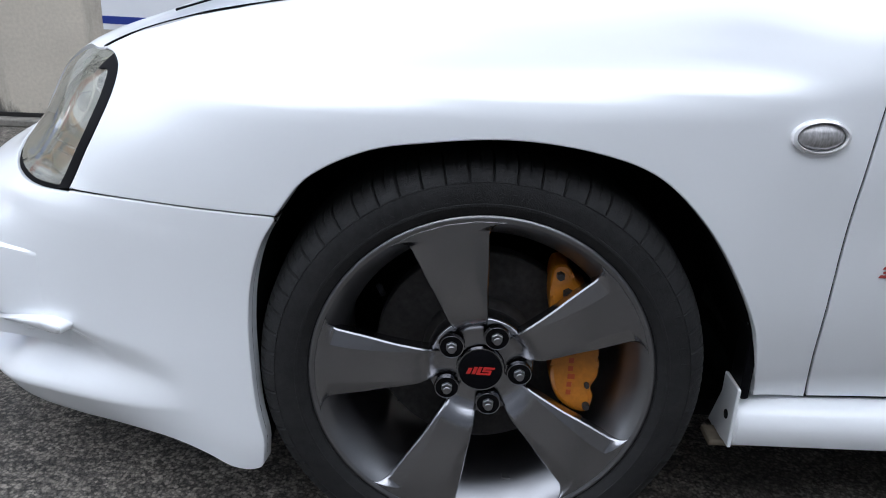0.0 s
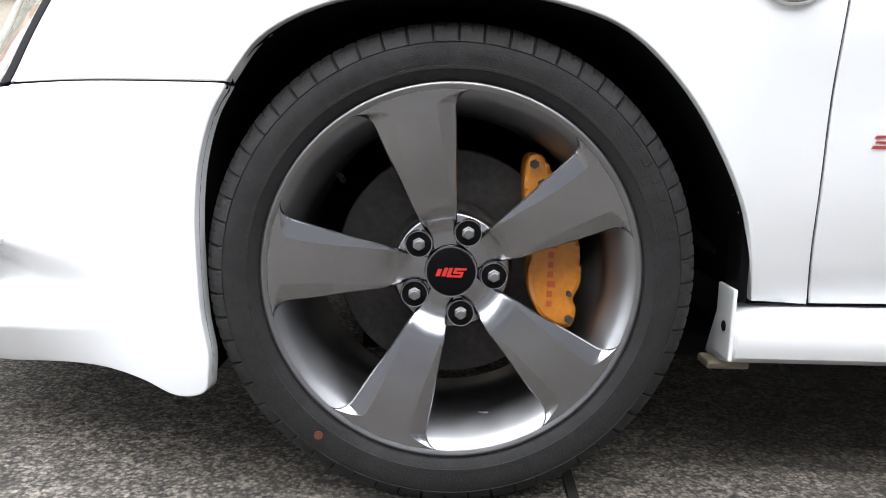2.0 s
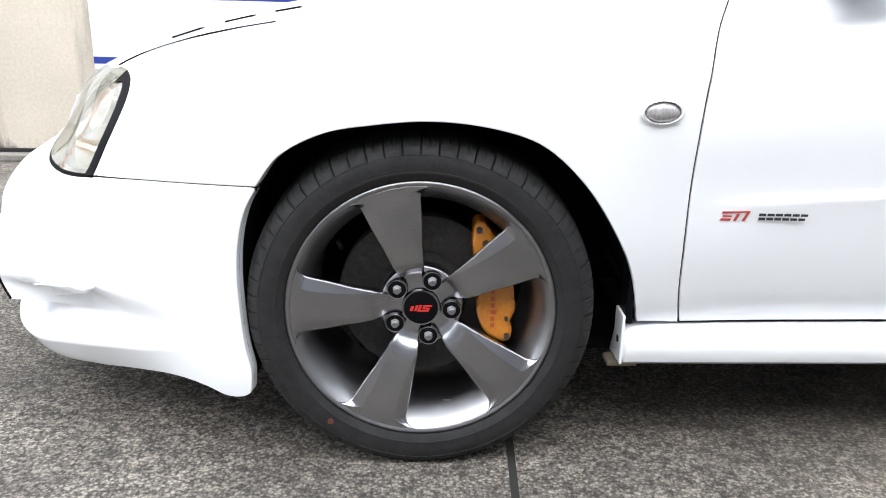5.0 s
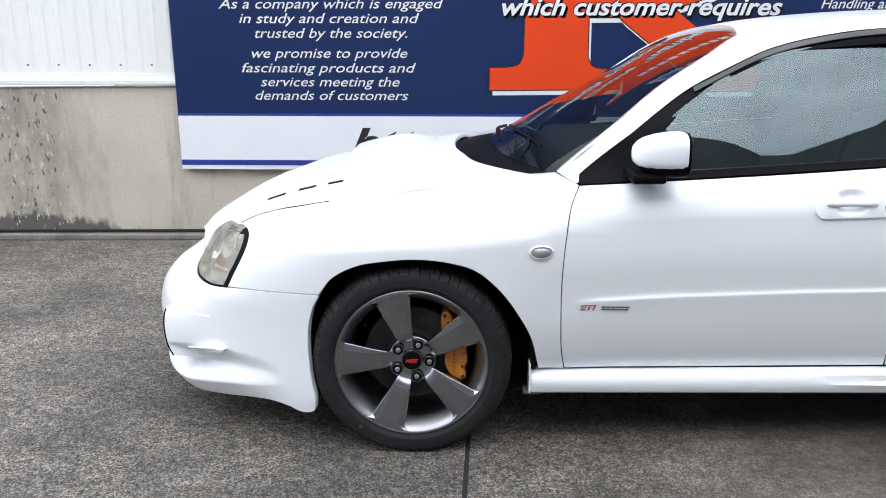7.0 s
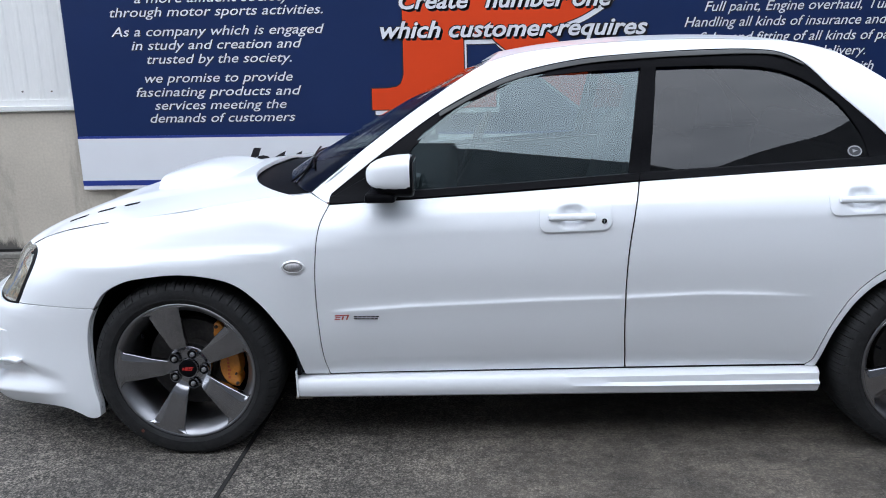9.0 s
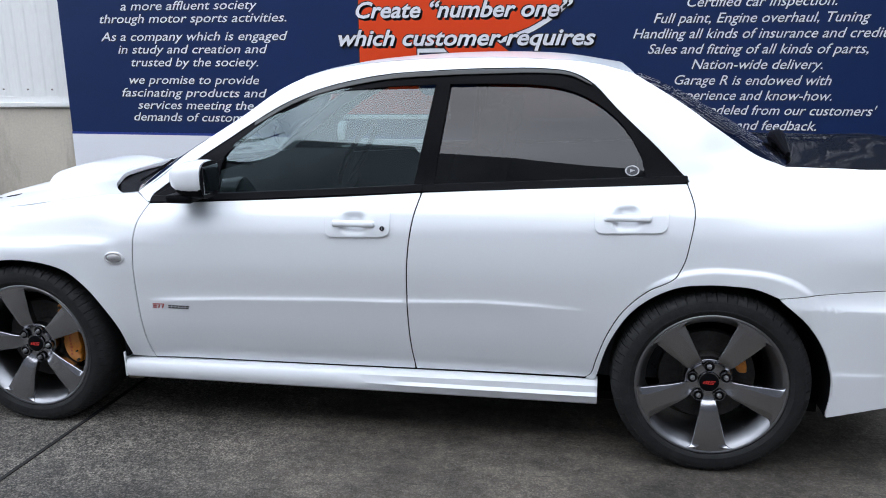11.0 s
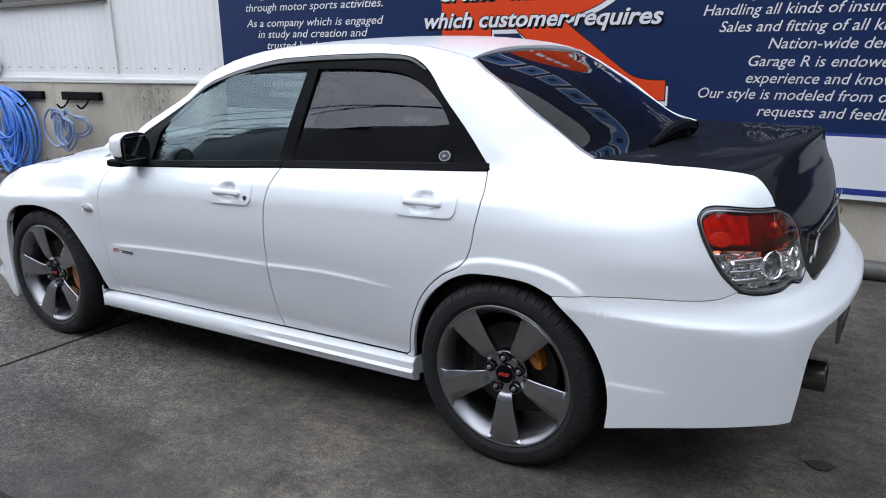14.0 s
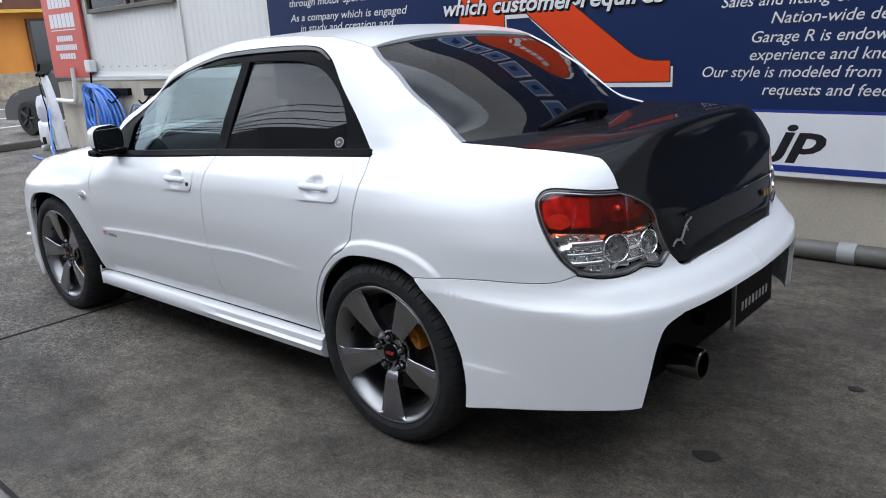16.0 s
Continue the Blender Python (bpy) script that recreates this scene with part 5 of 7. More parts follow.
scoop = sweep("hood_scoop", [(-.255, -.255, .862), (-.20, -.262, .873), (-.10, -.270, .886), (0.0, -.272, .897), (.075, -.255, .903)],
              [(-.270, 0, .905), (-.21, 0, .922), (-.10, 0, .943), (0.0, 0, .938), (.085, 0, .905)], PAINT, car, "white bonnet air scoop", n=40, m=24, power=4.5, depth=.014)
bm = bmesh.new()
box(bm, (.02, .36, .03), (-.15, 0, .886), .004)
part("scoop_mouth", bm, SHADOW_LINER, scoop, "dark scoop opening")
for y0 in (-.45, .45):
    for x0, x1 in ((-.525, -.462), (-.413, -.352), (-.308, -.255)):
        xm = (x0 + x1) / 2
        za, zb = hood_z(x0, y0), hood_z(x1, y0)
        bm = bmesh.new()
        box(bm, (math.hypot(x1 - x0, zb - za), .030, .006), (0, 0, 0), .002)
        slope = math.atan2(zb - za, x1 - x0)
        bmesh.ops.transform(bm, matrix=Matrix.Translation((xm, y0, (za + zb) / 2)) @ Matrix.Rotation(-slope, 4, "Y"), verts=bm.verts)
        part("hood_vent", bm, BLACK_TRIM, hood, "black bonnet vent slot")
cowl = sweep("cowl", [(.398, -.690, .893), (.43, -.700, .900), (.462, -.706, .906)], [(.11, 0, .902), (.19, 0, .910), (.28, 0, .926)], BLACK_TRIM, car, "black cowl panel", n=10, m=30, power=2.2, depth=.02, shift=-.004)
verts, faces = joined([tube([(.345, -.44, .908), (.325, -.20, .932), (.315, .22, .946)], .007, 20), tube([(.31, -.02, .928), (.31, .28, .944), (.36, .55, .930)], .007, 20),
                       tube([(.352, .04, .986), (.372, -.16, .984), (.402, -.36, .978), (.430, -.50, .968)], .0038, 20), tube([(.345, -.50, .922), (.385, -.44, .952), (.398, -.33, .984)], .0045, 14)])
raw("wiper", verts, faces, BLACK_TRIM, car, "black windscreen wipers")
v, f = joined([tube([(2.876, .05, 1.052), (2.866, -.03, 1.062), (2.856, -.13, 1.054), (2.849, -.22, 1.039), (2.845, -.30, 1.026)], .034, 24, taper=.25), tube([(2.88, -.01, 1.01), (2.868, -.01, 1.07)], .026, 6)])
raw("rear_wiper", v, f, BLACK_TRIM, car, "black rear screen wiper")

# behind the rear bumper: diffuser, plate, exhaust
bm = bmesh.new()
box(bm, (.05, 1.22, .30), (3.31, 0, .415), .02)
box(bm, (.40, 1.20, .02), (3.10, 0, .275))
box(bm, (.02, .98, .24), (3.26, 0, .78))
for y in (-.19, .27):
    box(bm, (.05, .012, .12), (3.37, y, .45), .002)
part("rear_diffuser", bm, SHADOW_LINER, car, "black rear diffuser")
number = part("licence_plate", box(bmesh.new(), (.010, .33, .165), (3.463, .040, .458), .003), BLACK_TRIM, car, "black dealer plate with pale lettering bars")
PALE = material("pale_plate_print", (.30, .30, .30), .4)
for k in range(8):
    bm = bmesh.new()
    box(bm, (.001, .016, .030), (3.4688, -.070 + .031 * k, .434), .0003)
    part("plate_bar", bm, PALE, number)
bm = bmesh.new()
box(bm, (.014, .008, .185), (3.462, -.129, .455), .002)
part("plate_edge", bm, STEEL, number, "steel plate edge")
v, f = lathe([(.040, .0), (.046, .0), (.049, .004), (.049, .10), (.040, .10), (.040, .0)], 40)
raw("exhaust_tip", [(3.457 - y, -0.345 + z, 0.325 + x) for x, y, z in v], f, material("dark_chrome_exhaust", (.13, .125, .12), .2, metal=1.0, vary=.2, vary_scale=20), car, "dark chrome exhaust tip")
bm = bmesh.new()
rod(bm, (3.390, -0.345, 0.325), (3.30, -0.345, 0.325), .041)
part("exhaust_bore", bm, SHADOW_LINER, car)
m = facing(3.705, .735, .010)
v, f = joined([tube([m @ Vector(q) for q in ((-.055, 0, -.022), (-.035, 0, -.008), (-.012, 0, -.010), (.008, 0, .012), (.022, 0, .030), (.050, 0, .046))], .0035, 30, 6),
               tube([m @ Vector(q) for q in ((-.012, 0, -.010), (.002, 0, -.028))], .0022, 4, 6), tube([m @ Vector(q) for q in ((.02, 0, .026), (.028, 0, .008))], .0022, 4, 6)])
raw("boot_ornament", v, f, STEEL, boot, "small silver curl ornament")

# garnish line and gilt lettering bars on the boot
v, f = tube([(3.383, -.34, .792), (3.387, -.15, .794), (3.388, .05, .795), (3.385, .30, .794), (3.378, .42, .792)], .0045, 30, 6)
raw("boot_garnish", v, f, BLACK_GLOSS, boot, "thin black garnish line")
GILT = material("gilt_badge", (.45, .33, .12), .3, metal=.9)
for k in range(3):
    bm = bmesh.new()
    box(bm, (.005, .018, .024), (3.394, .30 + .026 * k, .735), .002)
    part("badge_bar", bm, GILT, boot, "gilt badge bar")

# cabin
def seat(name, at, wide=.50):
    bm = bmesh.new()
    x, y = at
    box(bm, (.50, wide, .16), (x, y, .50), .05, segments=3)
    box(bm, (.14, wide, .55), (x + .30, y, .80), .055, Euler((0, radians(14), 0)).to_matrix(), segments=3)
    return part(name, bm, CABIN, car, "dark grey seat", True)


for y in (-.37, .37):
    st = seat("front_seat", (1.35, y))
    bm = bmesh.new()
    box(bm, (.09, .26, .17), (1.76, y, 1.13), .035, Euler((0, radians(10), 0)).to_matrix(), segments=3)
    part("headrest", bm, CABIN, st, smooth=True)
seat("rear_seat", (2.12, 0), 1.25)
bm = bmesh.new()
box(bm, (.42, 1.34, .22), (.72, 0, .82), .07, segments=3)
part("dashboard", bm, CABIN, car, "dark dashboard", True)
bm = bmesh.new()
box(bm, (.42, 1.08, .02), (2.58, 0, .975), .005)
part("parcel_shelf", bm, CABIN, car, "dark parcel shelf")
bm = bmesh.new()
box(bm, (.03, 1.3, .60), (2.70, 0, .66))
part("rear_bulkhead", bm, CABIN, car, "dark rear bulkhead")
bm = bmesh.new()
box(bm, (.03, 1.3, .55), (.42, 0, .60))
part("front_bulkhead", bm, CABIN, car, "dark front bulkhead")
bm = bmesh.new()
box(bm, (.02, .9, .35), (-.55, 0, .48))
part("radiator", bm, SHADOW_LINER, car, "dark radiator")
for y in (-.70, .68):
    part("door_card", plate([(.44, .28), (2.40, .28), (2.40, .970), (1.55, .938), (.50, .878)], y, y + .02), CABIN, car, "dark inner door card")
m = Matrix.Translation((1.00, .37, .93)) @ pose(0, 0, 0, 0, -62, 0)
v, f = tube([m @ Vector((.175 * math.cos(a), .175 * math.sin(a), 0)) for a in np.linspace(0, 2 * math.pi, 33)], .014, 33, 8, smooth=False)
raw("steering_wheel", v, f, BLACK_TRIM, car, "black steering wheel")

# curved fin in the bumper's corner groove
fin_poly = outline([(-.90, .252), (-.82, .272), (-.74, .296), (-.66, .322)], [(-.66, .322), (-.635, .334), (-.67, .338)], [(-.67, .338), (-.74, .324), (-.82, .302), (-.90, .282)], [(-.90, .282), (-.92, .266), (-.90, .252)], step=.010)
fin = skin("bumper_fin", fin_poly, flank, PAINT, bumper, "curved white corner fin", grid=(.02, .008), depth=.03, out=.026, gap=0, lip=.004)

# corner ducts: a white cowl swelling out of the bumper, with a black rim round its mouth
mouth = catmull([(-.842, -.650, .268), (-.860, -.642, .300), (-.868, -.637, .335), (-.871, -.633, .375), (-.866, -.630, .415), (-.857, -.625, .436), (-.840, -.613, .448)], 24)
zs = mouth[:, 2]
swell, root, inner = flank(np.full(len(zs), -.79), zs, .020), flank(np.full(len(zs), -.68), zs, -.002), flank(np.full(len(zs), -.94), zs, -.006)
swell[-3:] = flank(np.full(3, -.79), zs[-3:], .004)
verts, steps = [], 12
for q in np.linspace(0, 1, steps):
    verts += [tuple(p) for p in (1 - q) ** 2 * mouth + 2 * q * (1 - q) * swell + q * q * root]
k = len(zs)
cowl_faces = [(a * k + i, a * k + i + 1, (a + 1) * k + i + 1, (a + 1) * k + i) for a in range(steps - 1) for i in range(k - 1)]
mirrored(raw("duct_cowl", verts, cowl_faces, PAINT, car, "white corner duct cowl"))
mirrored(raw("duct_mouth", [tuple(p) for p in mouth] + [tuple(p) for p in inner], [(i, i + 1, k + i + 1, k + i) for i in range(k - 6)], SHADOW_LINER, car, "dark duct mouth"))
v, f = tube([tuple(p) for p in mouth[:20]], .0030, 40, 6)
mirrored(raw("duct_rim", v, f, BLACK_TRIM, car, "black rubber duct rim"))

# ---- the yard ----
def stained(name, rgb, streak, rough=.85):
    """Bare concrete with broad patches, grey run-down streaks and pores."""
    m = material(name, rgb, rough, vary=.16, vary_scale=1.3, grain=.07, grain_scale=60, bump=.35, bump_scale=140)
    n, l = m.node_tree.nodes, m.node_tree.links
    b = n["Principled BSDF"]
    base = b.inputs["Base Color"].links[0].from_socket
    coord, mp = n.new("ShaderNodeTexCoord"), n.new("ShaderNodeMapping")
    mp.inputs["Scale"].default_value = (3.2, 3.2, .55)
    l.new(coord.outputs["Object"], mp.inputs["Vector"])
    a, c, r = n.new("ShaderNodeTexNoise"), n.new("ShaderNodeTexNoise"), n.new("ShaderNodeValToRGB")
    a.inputs["Scale"].default_value, a.inputs["Detail"].default_value, a.inputs["Roughness"].default_value = 1.1, 9.0, .68
    l.new(mp.outputs["Vector"], a.inputs["Vector"])
    r.color_ramp.elements[0].position, r.color_ramp.elements[0].color = .52, (0, 0, 0, 1)
    r.color_ramp.elements[1].position, r.color_ramp.elements[1].color = .78, (1, 1, 1, 1)
    l.new(a.outputs["Fac"], r.inputs["Fac"])
    k = n.new("ShaderNodeMath")
    k.operation = "MULTIPLY"
    k.inputs[1].default_value = streak
    l.new(r.outputs["Color"], k.inputs[0])
    # one heavy run of old gutter water
    xyz, bell, rag, worst, heavy = (n.new(q) for q in ("ShaderNodeSeparateXYZ", "ShaderNodeMapRange", "ShaderNodeTexNoise", "ShaderNodeMath", "ShaderNodeMath"))
    l.new(coord.outputs["Object"], xyz.inputs[0])
    far = n.new("ShaderNodeMath")
    far.operation = "ABSOLUTE"
    shift = n.new("ShaderNodeMath")
    shift.inputs[1].default_value = 2.85
    l.new(xyz.outputs["X"], shift.inputs[0]), l.new(shift.outputs[0], far.inputs[0])
    bell.inputs["From Min"].default_value, bell.inputs["From Max"].default_value = .15, .85
    bell.inputs["To Min"].default_value, bell.inputs["To Max"].default_value = .34, -.05
    l.new(far.outputs[0], bell.inputs["Value"])
    mp2 = n.new("ShaderNodeMapping")
    mp2.inputs["Scale"].default_value = (5.5, 5.5, 2.0)
    l.new(coord.outputs["Object"], mp2.inputs["Vector"])
    rag.inputs["Scale"].default_value, rag.inputs["Detail"].default_value, rag.inputs["Roughness"].default_value = 1.0, 10.0, .72
    l.new(mp2.outputs["Vector"], rag.inputs["Vector"])
    l.new(bell.outputs["Result"], heavy.inputs[0]), l.new(rag.outputs["Fac"], heavy.inputs[1])
    sharp = n.new("ShaderNodeMapRange")
    sharp.inputs["From Min"].default_value, sharp.inputs["From Max"].default_value, sharp.inputs["To Max"].default_value = .66, .98, .50
    l.new(heavy.outputs[0], sharp.inputs["Value"])
    worst.operation = "MAXIMUM"
    l.new(k.outputs[0], worst.inputs[0]), l.new(sharp.outputs["Result"], worst.inputs[1])
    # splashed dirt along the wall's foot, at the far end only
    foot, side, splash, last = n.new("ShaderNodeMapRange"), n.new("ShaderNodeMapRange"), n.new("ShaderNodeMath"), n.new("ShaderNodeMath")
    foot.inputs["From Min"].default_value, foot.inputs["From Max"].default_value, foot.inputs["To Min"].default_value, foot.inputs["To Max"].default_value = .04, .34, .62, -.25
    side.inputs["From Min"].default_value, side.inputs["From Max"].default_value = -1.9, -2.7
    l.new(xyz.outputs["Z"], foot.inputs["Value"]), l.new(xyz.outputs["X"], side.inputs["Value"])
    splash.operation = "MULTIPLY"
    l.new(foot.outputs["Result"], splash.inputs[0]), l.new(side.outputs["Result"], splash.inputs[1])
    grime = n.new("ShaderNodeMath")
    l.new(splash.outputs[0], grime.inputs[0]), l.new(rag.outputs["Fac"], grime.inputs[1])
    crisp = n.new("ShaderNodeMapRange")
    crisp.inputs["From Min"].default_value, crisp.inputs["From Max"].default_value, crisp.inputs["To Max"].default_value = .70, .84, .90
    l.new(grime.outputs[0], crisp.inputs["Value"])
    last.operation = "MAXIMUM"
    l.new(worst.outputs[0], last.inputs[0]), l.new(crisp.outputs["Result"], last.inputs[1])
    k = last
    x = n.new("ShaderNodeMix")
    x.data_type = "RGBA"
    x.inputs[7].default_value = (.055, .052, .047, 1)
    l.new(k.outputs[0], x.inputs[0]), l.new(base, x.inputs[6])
    # pale flecks where the skin has scaled off, and small black lichen spots, within the heavy run
    done = x
    for size, low, rgb2 in ((38.0, .83, (.50, .48, .43, 1)), (31.0, .82, (.035, .033, .03, 1))):
        mp3, fl, hit, cut, y = (n.new(q) for q in ("ShaderNodeMapping", "ShaderNodeTexNoise", "ShaderNodeMath", "ShaderNodeMapRange", "ShaderNodeMix"))
        mp3.inputs["Scale"].default_value, mp3.inputs["Location"].default_value = (1, 1, .38), (size, 0, size)
        l.new(coord.outputs["Object"], mp3.inputs["Vector"]), l.new(mp3.outputs["Vector"], fl.inputs["Vector"])
        fl.inputs["Scale"].default_value, fl.inputs["Detail"].default_value, fl.inputs["Roughness"].default_value = size, 5.0, .6
        l.new(bell.outputs["Result"], hit.inputs[0]), l.new(fl.outputs["Fac"], hit.inputs[1])
        cut.inputs["From Min"].default_value, cut.inputs["From Max"].default_value, cut.inputs["To Max"].default_value = low + .10, low + .15, .85
        l.new(hit.outputs[0], cut.inputs["Value"])
        y.data_type = "RGBA"
        y.inputs[7].default_value = rgb2
        l.new(cut.outputs["Result"], y.inputs[0]), l.new(done.outputs[2], y.inputs[6])
        done = y
    l.new(done.outputs[2], b.inputs["Base Color"])
    return m


def yard_surface():
    """Exposed-aggregate concrete: pale and dark stones in grey mortar, with a darker oval and oil patches."""
    m = material("exposed_aggregate_yard", (.15, .145, .135), .8, rough_vary=.14, vary_scale=1.2)
    n, l = m.node_tree.nodes, m.node_tree.links
    b = n["Principled BSDF"]
    coord = n.new("ShaderNodeTexCoord")
    v, f, big, fine = n.new("ShaderNodeTexVoronoi"), n.new("ShaderNodeTexNoise"), n.new("ShaderNodeTexNoise"), n.new("ShaderNodeTexNoise")
    v.inputs["Scale"].default_value = 165.0
    f.inputs["Scale"].default_value, f.inputs["Detail"].default_value, f.inputs["Roughness"].default_value = 105.0, 8.0, .78
    big.inputs["Scale"].default_value, big.inputs["Detail"].default_value, big.inputs["Roughness"].default_value = 1.3, 9.0, .62
    fine.inputs["Scale"].default_value, fine.inputs["Detail"].default_value = 260.0, 3.0
    for t in (v, f, big, fine):
        l.new(coord.outputs["Object"], t.inputs["Vector"])
    ramp = n.new("ShaderNodeValToRGB")
    e = ramp.color_ramp.elements
    e[0].position, e[0].color = .34, (.037, .0335, .0285, 1)
    e[1].position, e[1].color = .72, (.48, .43, .365, 1)
    mid = e.new(.5)
    mid.color = (.158, .142, .120, 1)
    mixv = n.new("ShaderNodeMath")
    mixv.operation = "MULTIPLY_ADD"
    mixv.inputs[1].default_value, mixv.inputs[2].default_value = .26, .13
    sep = n.new("ShaderNodeSeparateColor")
    l.new(v.outputs["Color"], sep.inputs["Color"])
    l.new(sep.outputs["Red"], mixv.inputs[0])
    add = n.new("ShaderNodeMath")
    add.operation = "MULTIPLY_ADD"
    add.inputs[1].default_value = .70
    gaps = n.new("ShaderNodeMath")
    gaps.operation = "MULTIPLY_ADD"
    gaps.inputs[1].default_value = -.24
    l.new(v.outputs["Distance"], gaps.inputs[0]), l.new(mixv.outputs[0], gaps.inputs[2])
    l.new(f.outputs["Fac"], add.inputs[0]), l.new(gaps.outputs[0], add.inputs[2])
    # worn hollows between the stones
    pit, pits = n.new("ShaderNodeTexNoise"), n.new("ShaderNodeMath")
    pit.inputs["Scale"].default_value, pit.inputs["Detail"].default_value, pit.inputs["Roughness"].default_value = 30.0, 9.0, .72
    l.new(coord.outputs["Object"], pit.inputs["Vector"])
    pits.operation = "MULTIPLY_ADD"
    pits.inputs[1].default_value = .62
    lower = n.new("ShaderNodeMath")
    lower.operation = "SUBTRACT"
    lower.inputs[1].default_value = .31
    l.new(pit.outputs["Fac"], pits.inputs[0]), l.new(add.outputs[0], lower.inputs[0]), l.new(lower.outputs[0], pits.inputs[2])
    add = pits
    l.new(add.outputs[0], ramp.inputs["Fac"])
    wide = n.new("ShaderNodeMapRange")
    wide.inputs["From Min"].default_value, wide.inputs["From Max"].default_value = .3, .7
    wide.inputs["To Min"].default_value, wide.inputs["To Max"].default_value = .36, 1.0
    l.new(big.outputs["Fac"], wide.inputs["Value"])
    # scuffs drawn out along the way the cars drive in
    drag, scuff, scuffed, worn = n.new("ShaderNodeMapping"), n.new("ShaderNodeTexNoise"), n.new("ShaderNodeMapRange"), n.new("ShaderNodeMath")
    drag.inputs["Scale"].default_value = (2.4, 4.5, 1.0)
    l.new(coord.outputs["Object"], drag.inputs["Vector"]), l.new(drag.outputs["Vector"], scuff.inputs["Vector"])
    scuff.inputs["Scale"].default_value, scuff.inputs["Detail"].default_value, scuff.inputs["Roughness"].default_value = 1.6, 10.0, .74
    scuffed.inputs["From Min"].default_value, scuffed.inputs["From Max"].default_value = .33, .67
    scuffed.inputs["To Min"].default_value, scuffed.inputs["To Max"].default_value = .58, 1.40
    l.new(scuff.outputs["Fac"], scuffed.inputs["Value"])
    worn.operation = "MULTIPLY"
    l.new(wide.outputs["Result"], worn.inputs[0]), l.new(scuffed.outputs["Result"], worn.inputs[1])
    s = n.new("ShaderNodeVectorMath")
    s.operation = "SCALE"
    l.new(ramp.outputs["Color"], s.inputs[0]), l.new(worn.outputs[0], s.inputs["Scale"])
    # towards the tail the surface is more worn and finer
    xyz, fineramp, pour = n.new("ShaderNodeSeparateXYZ"), n.new("ShaderNodeValToRGB"), n.new("ShaderNodeMix")
    l.new(coord.outputs["Object"], xyz.inputs[0])
    edge = n.new("ShaderNodeMapRange")
    edge.interpolation_type = "SMOOTHSTEP"
    edge.inputs["From Min"].default_value, edge.inputs["From Max"].default_value, edge.inputs["To Max"].default_value = .2, 1.5, .72
    l.new(xyz.outputs["X"], edge.inputs["Value"])
    soft = n.new("ShaderNodeTexNoise")
    soft.inputs["Scale"].default_value, soft.inputs["Detail"].default_value, soft.inputs["Roughness"].default_value = 11.0, 14.0, .86
    l.new(coord.outputs["Object"], soft.inputs["Vector"])
    fe = fineramp.color_ramp.elements
    fe[0].position, fe[0].color = .38, (.039, .0330, .0255, 1)
    fe[1].position, fe[1].color = .62, (.205, .173, .134, 1)
    l.new(soft.outputs["Fac"], fineramp.inputs["Fac"])
    s2 = n.new("ShaderNodeVectorMath")
    s2.operation = "SCALE"
    l.new(fineramp.outputs["Color"], s2.inputs[0]), l.new(worn.outputs[0], s2.inputs["Scale"])
    pour.data_type = "RGBA"
    l.new(edge.outputs[0], pour.inputs[0]), l.new(s.outputs["Vector"], pour.inputs[6]), l.new(s2.outputs["Vector"], pour.inputs[7])
    # a broad darker oval in front of the sill, ragged along its rim
    oval, far, ragged, dim, dirty = n.new("ShaderNodeMapping"), n.new("ShaderNodeVectorMath"), n.new("ShaderNodeMath"), n.new("ShaderNodeMapRange"), n.new("ShaderNodeVectorMath")
    oval.vector_type = "TEXTURE"
    oval.inputs["Location"].default_value, oval.inputs["Scale"].default_value = (.85, -1.72, 0), (1.15, .52, 1)
    l.new(coord.outputs["Object"], oval.inputs["Vector"]), l.new(oval.outputs["Vector"], far.inputs[0])
    far.operation, ragged.operation = "LENGTH", "MULTIPLY_ADD"
    ragged.inputs[1].default_value = 1.1
    l.new(big.outputs["Fac"], ragged.inputs[0]), l.new(far.outputs["Value"], ragged.inputs[2])
    dim.interpolation_type = "SMOOTHSTEP"
    dim.inputs["From Min"].default_value, dim.inputs["From Max"].default_value = 1.15, 1.75
    dim.inputs["To Min"].default_value, dim.inputs["To Max"].default_value = .56, 1.0
    l.new(ragged.outputs[0], dim.inputs["Value"])
    # short gouges left by dragged metal, all leaning one way
    lean, cut, thin, nick = n.new("ShaderNodeMapping"), n.new("ShaderNodeTexNoise"), n.new("ShaderNodeMapRange"), n.new("ShaderNodeMath")
    lean.inputs["Rotation"].default_value, lean.inputs["Scale"].default_value = (0, 0, radians(-62)), (9.0, 60.0, 1.0)
    l.new(coord.outputs["Object"], lean.inputs["Vector"]), l.new(lean.outputs["Vector"], cut.inputs["Vector"])
    cut.inputs["Scale"].default_value, cut.inputs["Detail"].default_value, cut.inputs["Roughness"].default_value = 1.0, 5.0, .6
    thin.inputs["From Min"].default_value, thin.inputs["From Max"].default_value = .60, .70
    thin.inputs["To Min"].default_value, thin.inputs["To Max"].default_value = 1.0, .5
    l.new(cut.outputs["Fac"], thin.inputs["Value"])
    nick.operation = "MULTIPLY"
    l.new(dim.outputs["Result"], nick.inputs[0]), l.new(thin.outputs["Result"], nick.inputs[1])
    dirty.operation = "SCALE"
    l.new(pour.outputs[2], dirty.inputs[0]), l.new(nick.outputs[0], dirty.inputs["Scale"])
    l.new(dirty.outputs["Vector"], b.inputs["Base Color"])
    bump = n.new("ShaderNodeBump")
    bump.inputs["Strength"].default_value, bump.inputs["Distance"].default_value = .9, .006
    l.new(add.outputs[0], bump.inputs["Height"])
    l.new(bump.outputs["Normal"], b.inputs["Normal"])
    return m


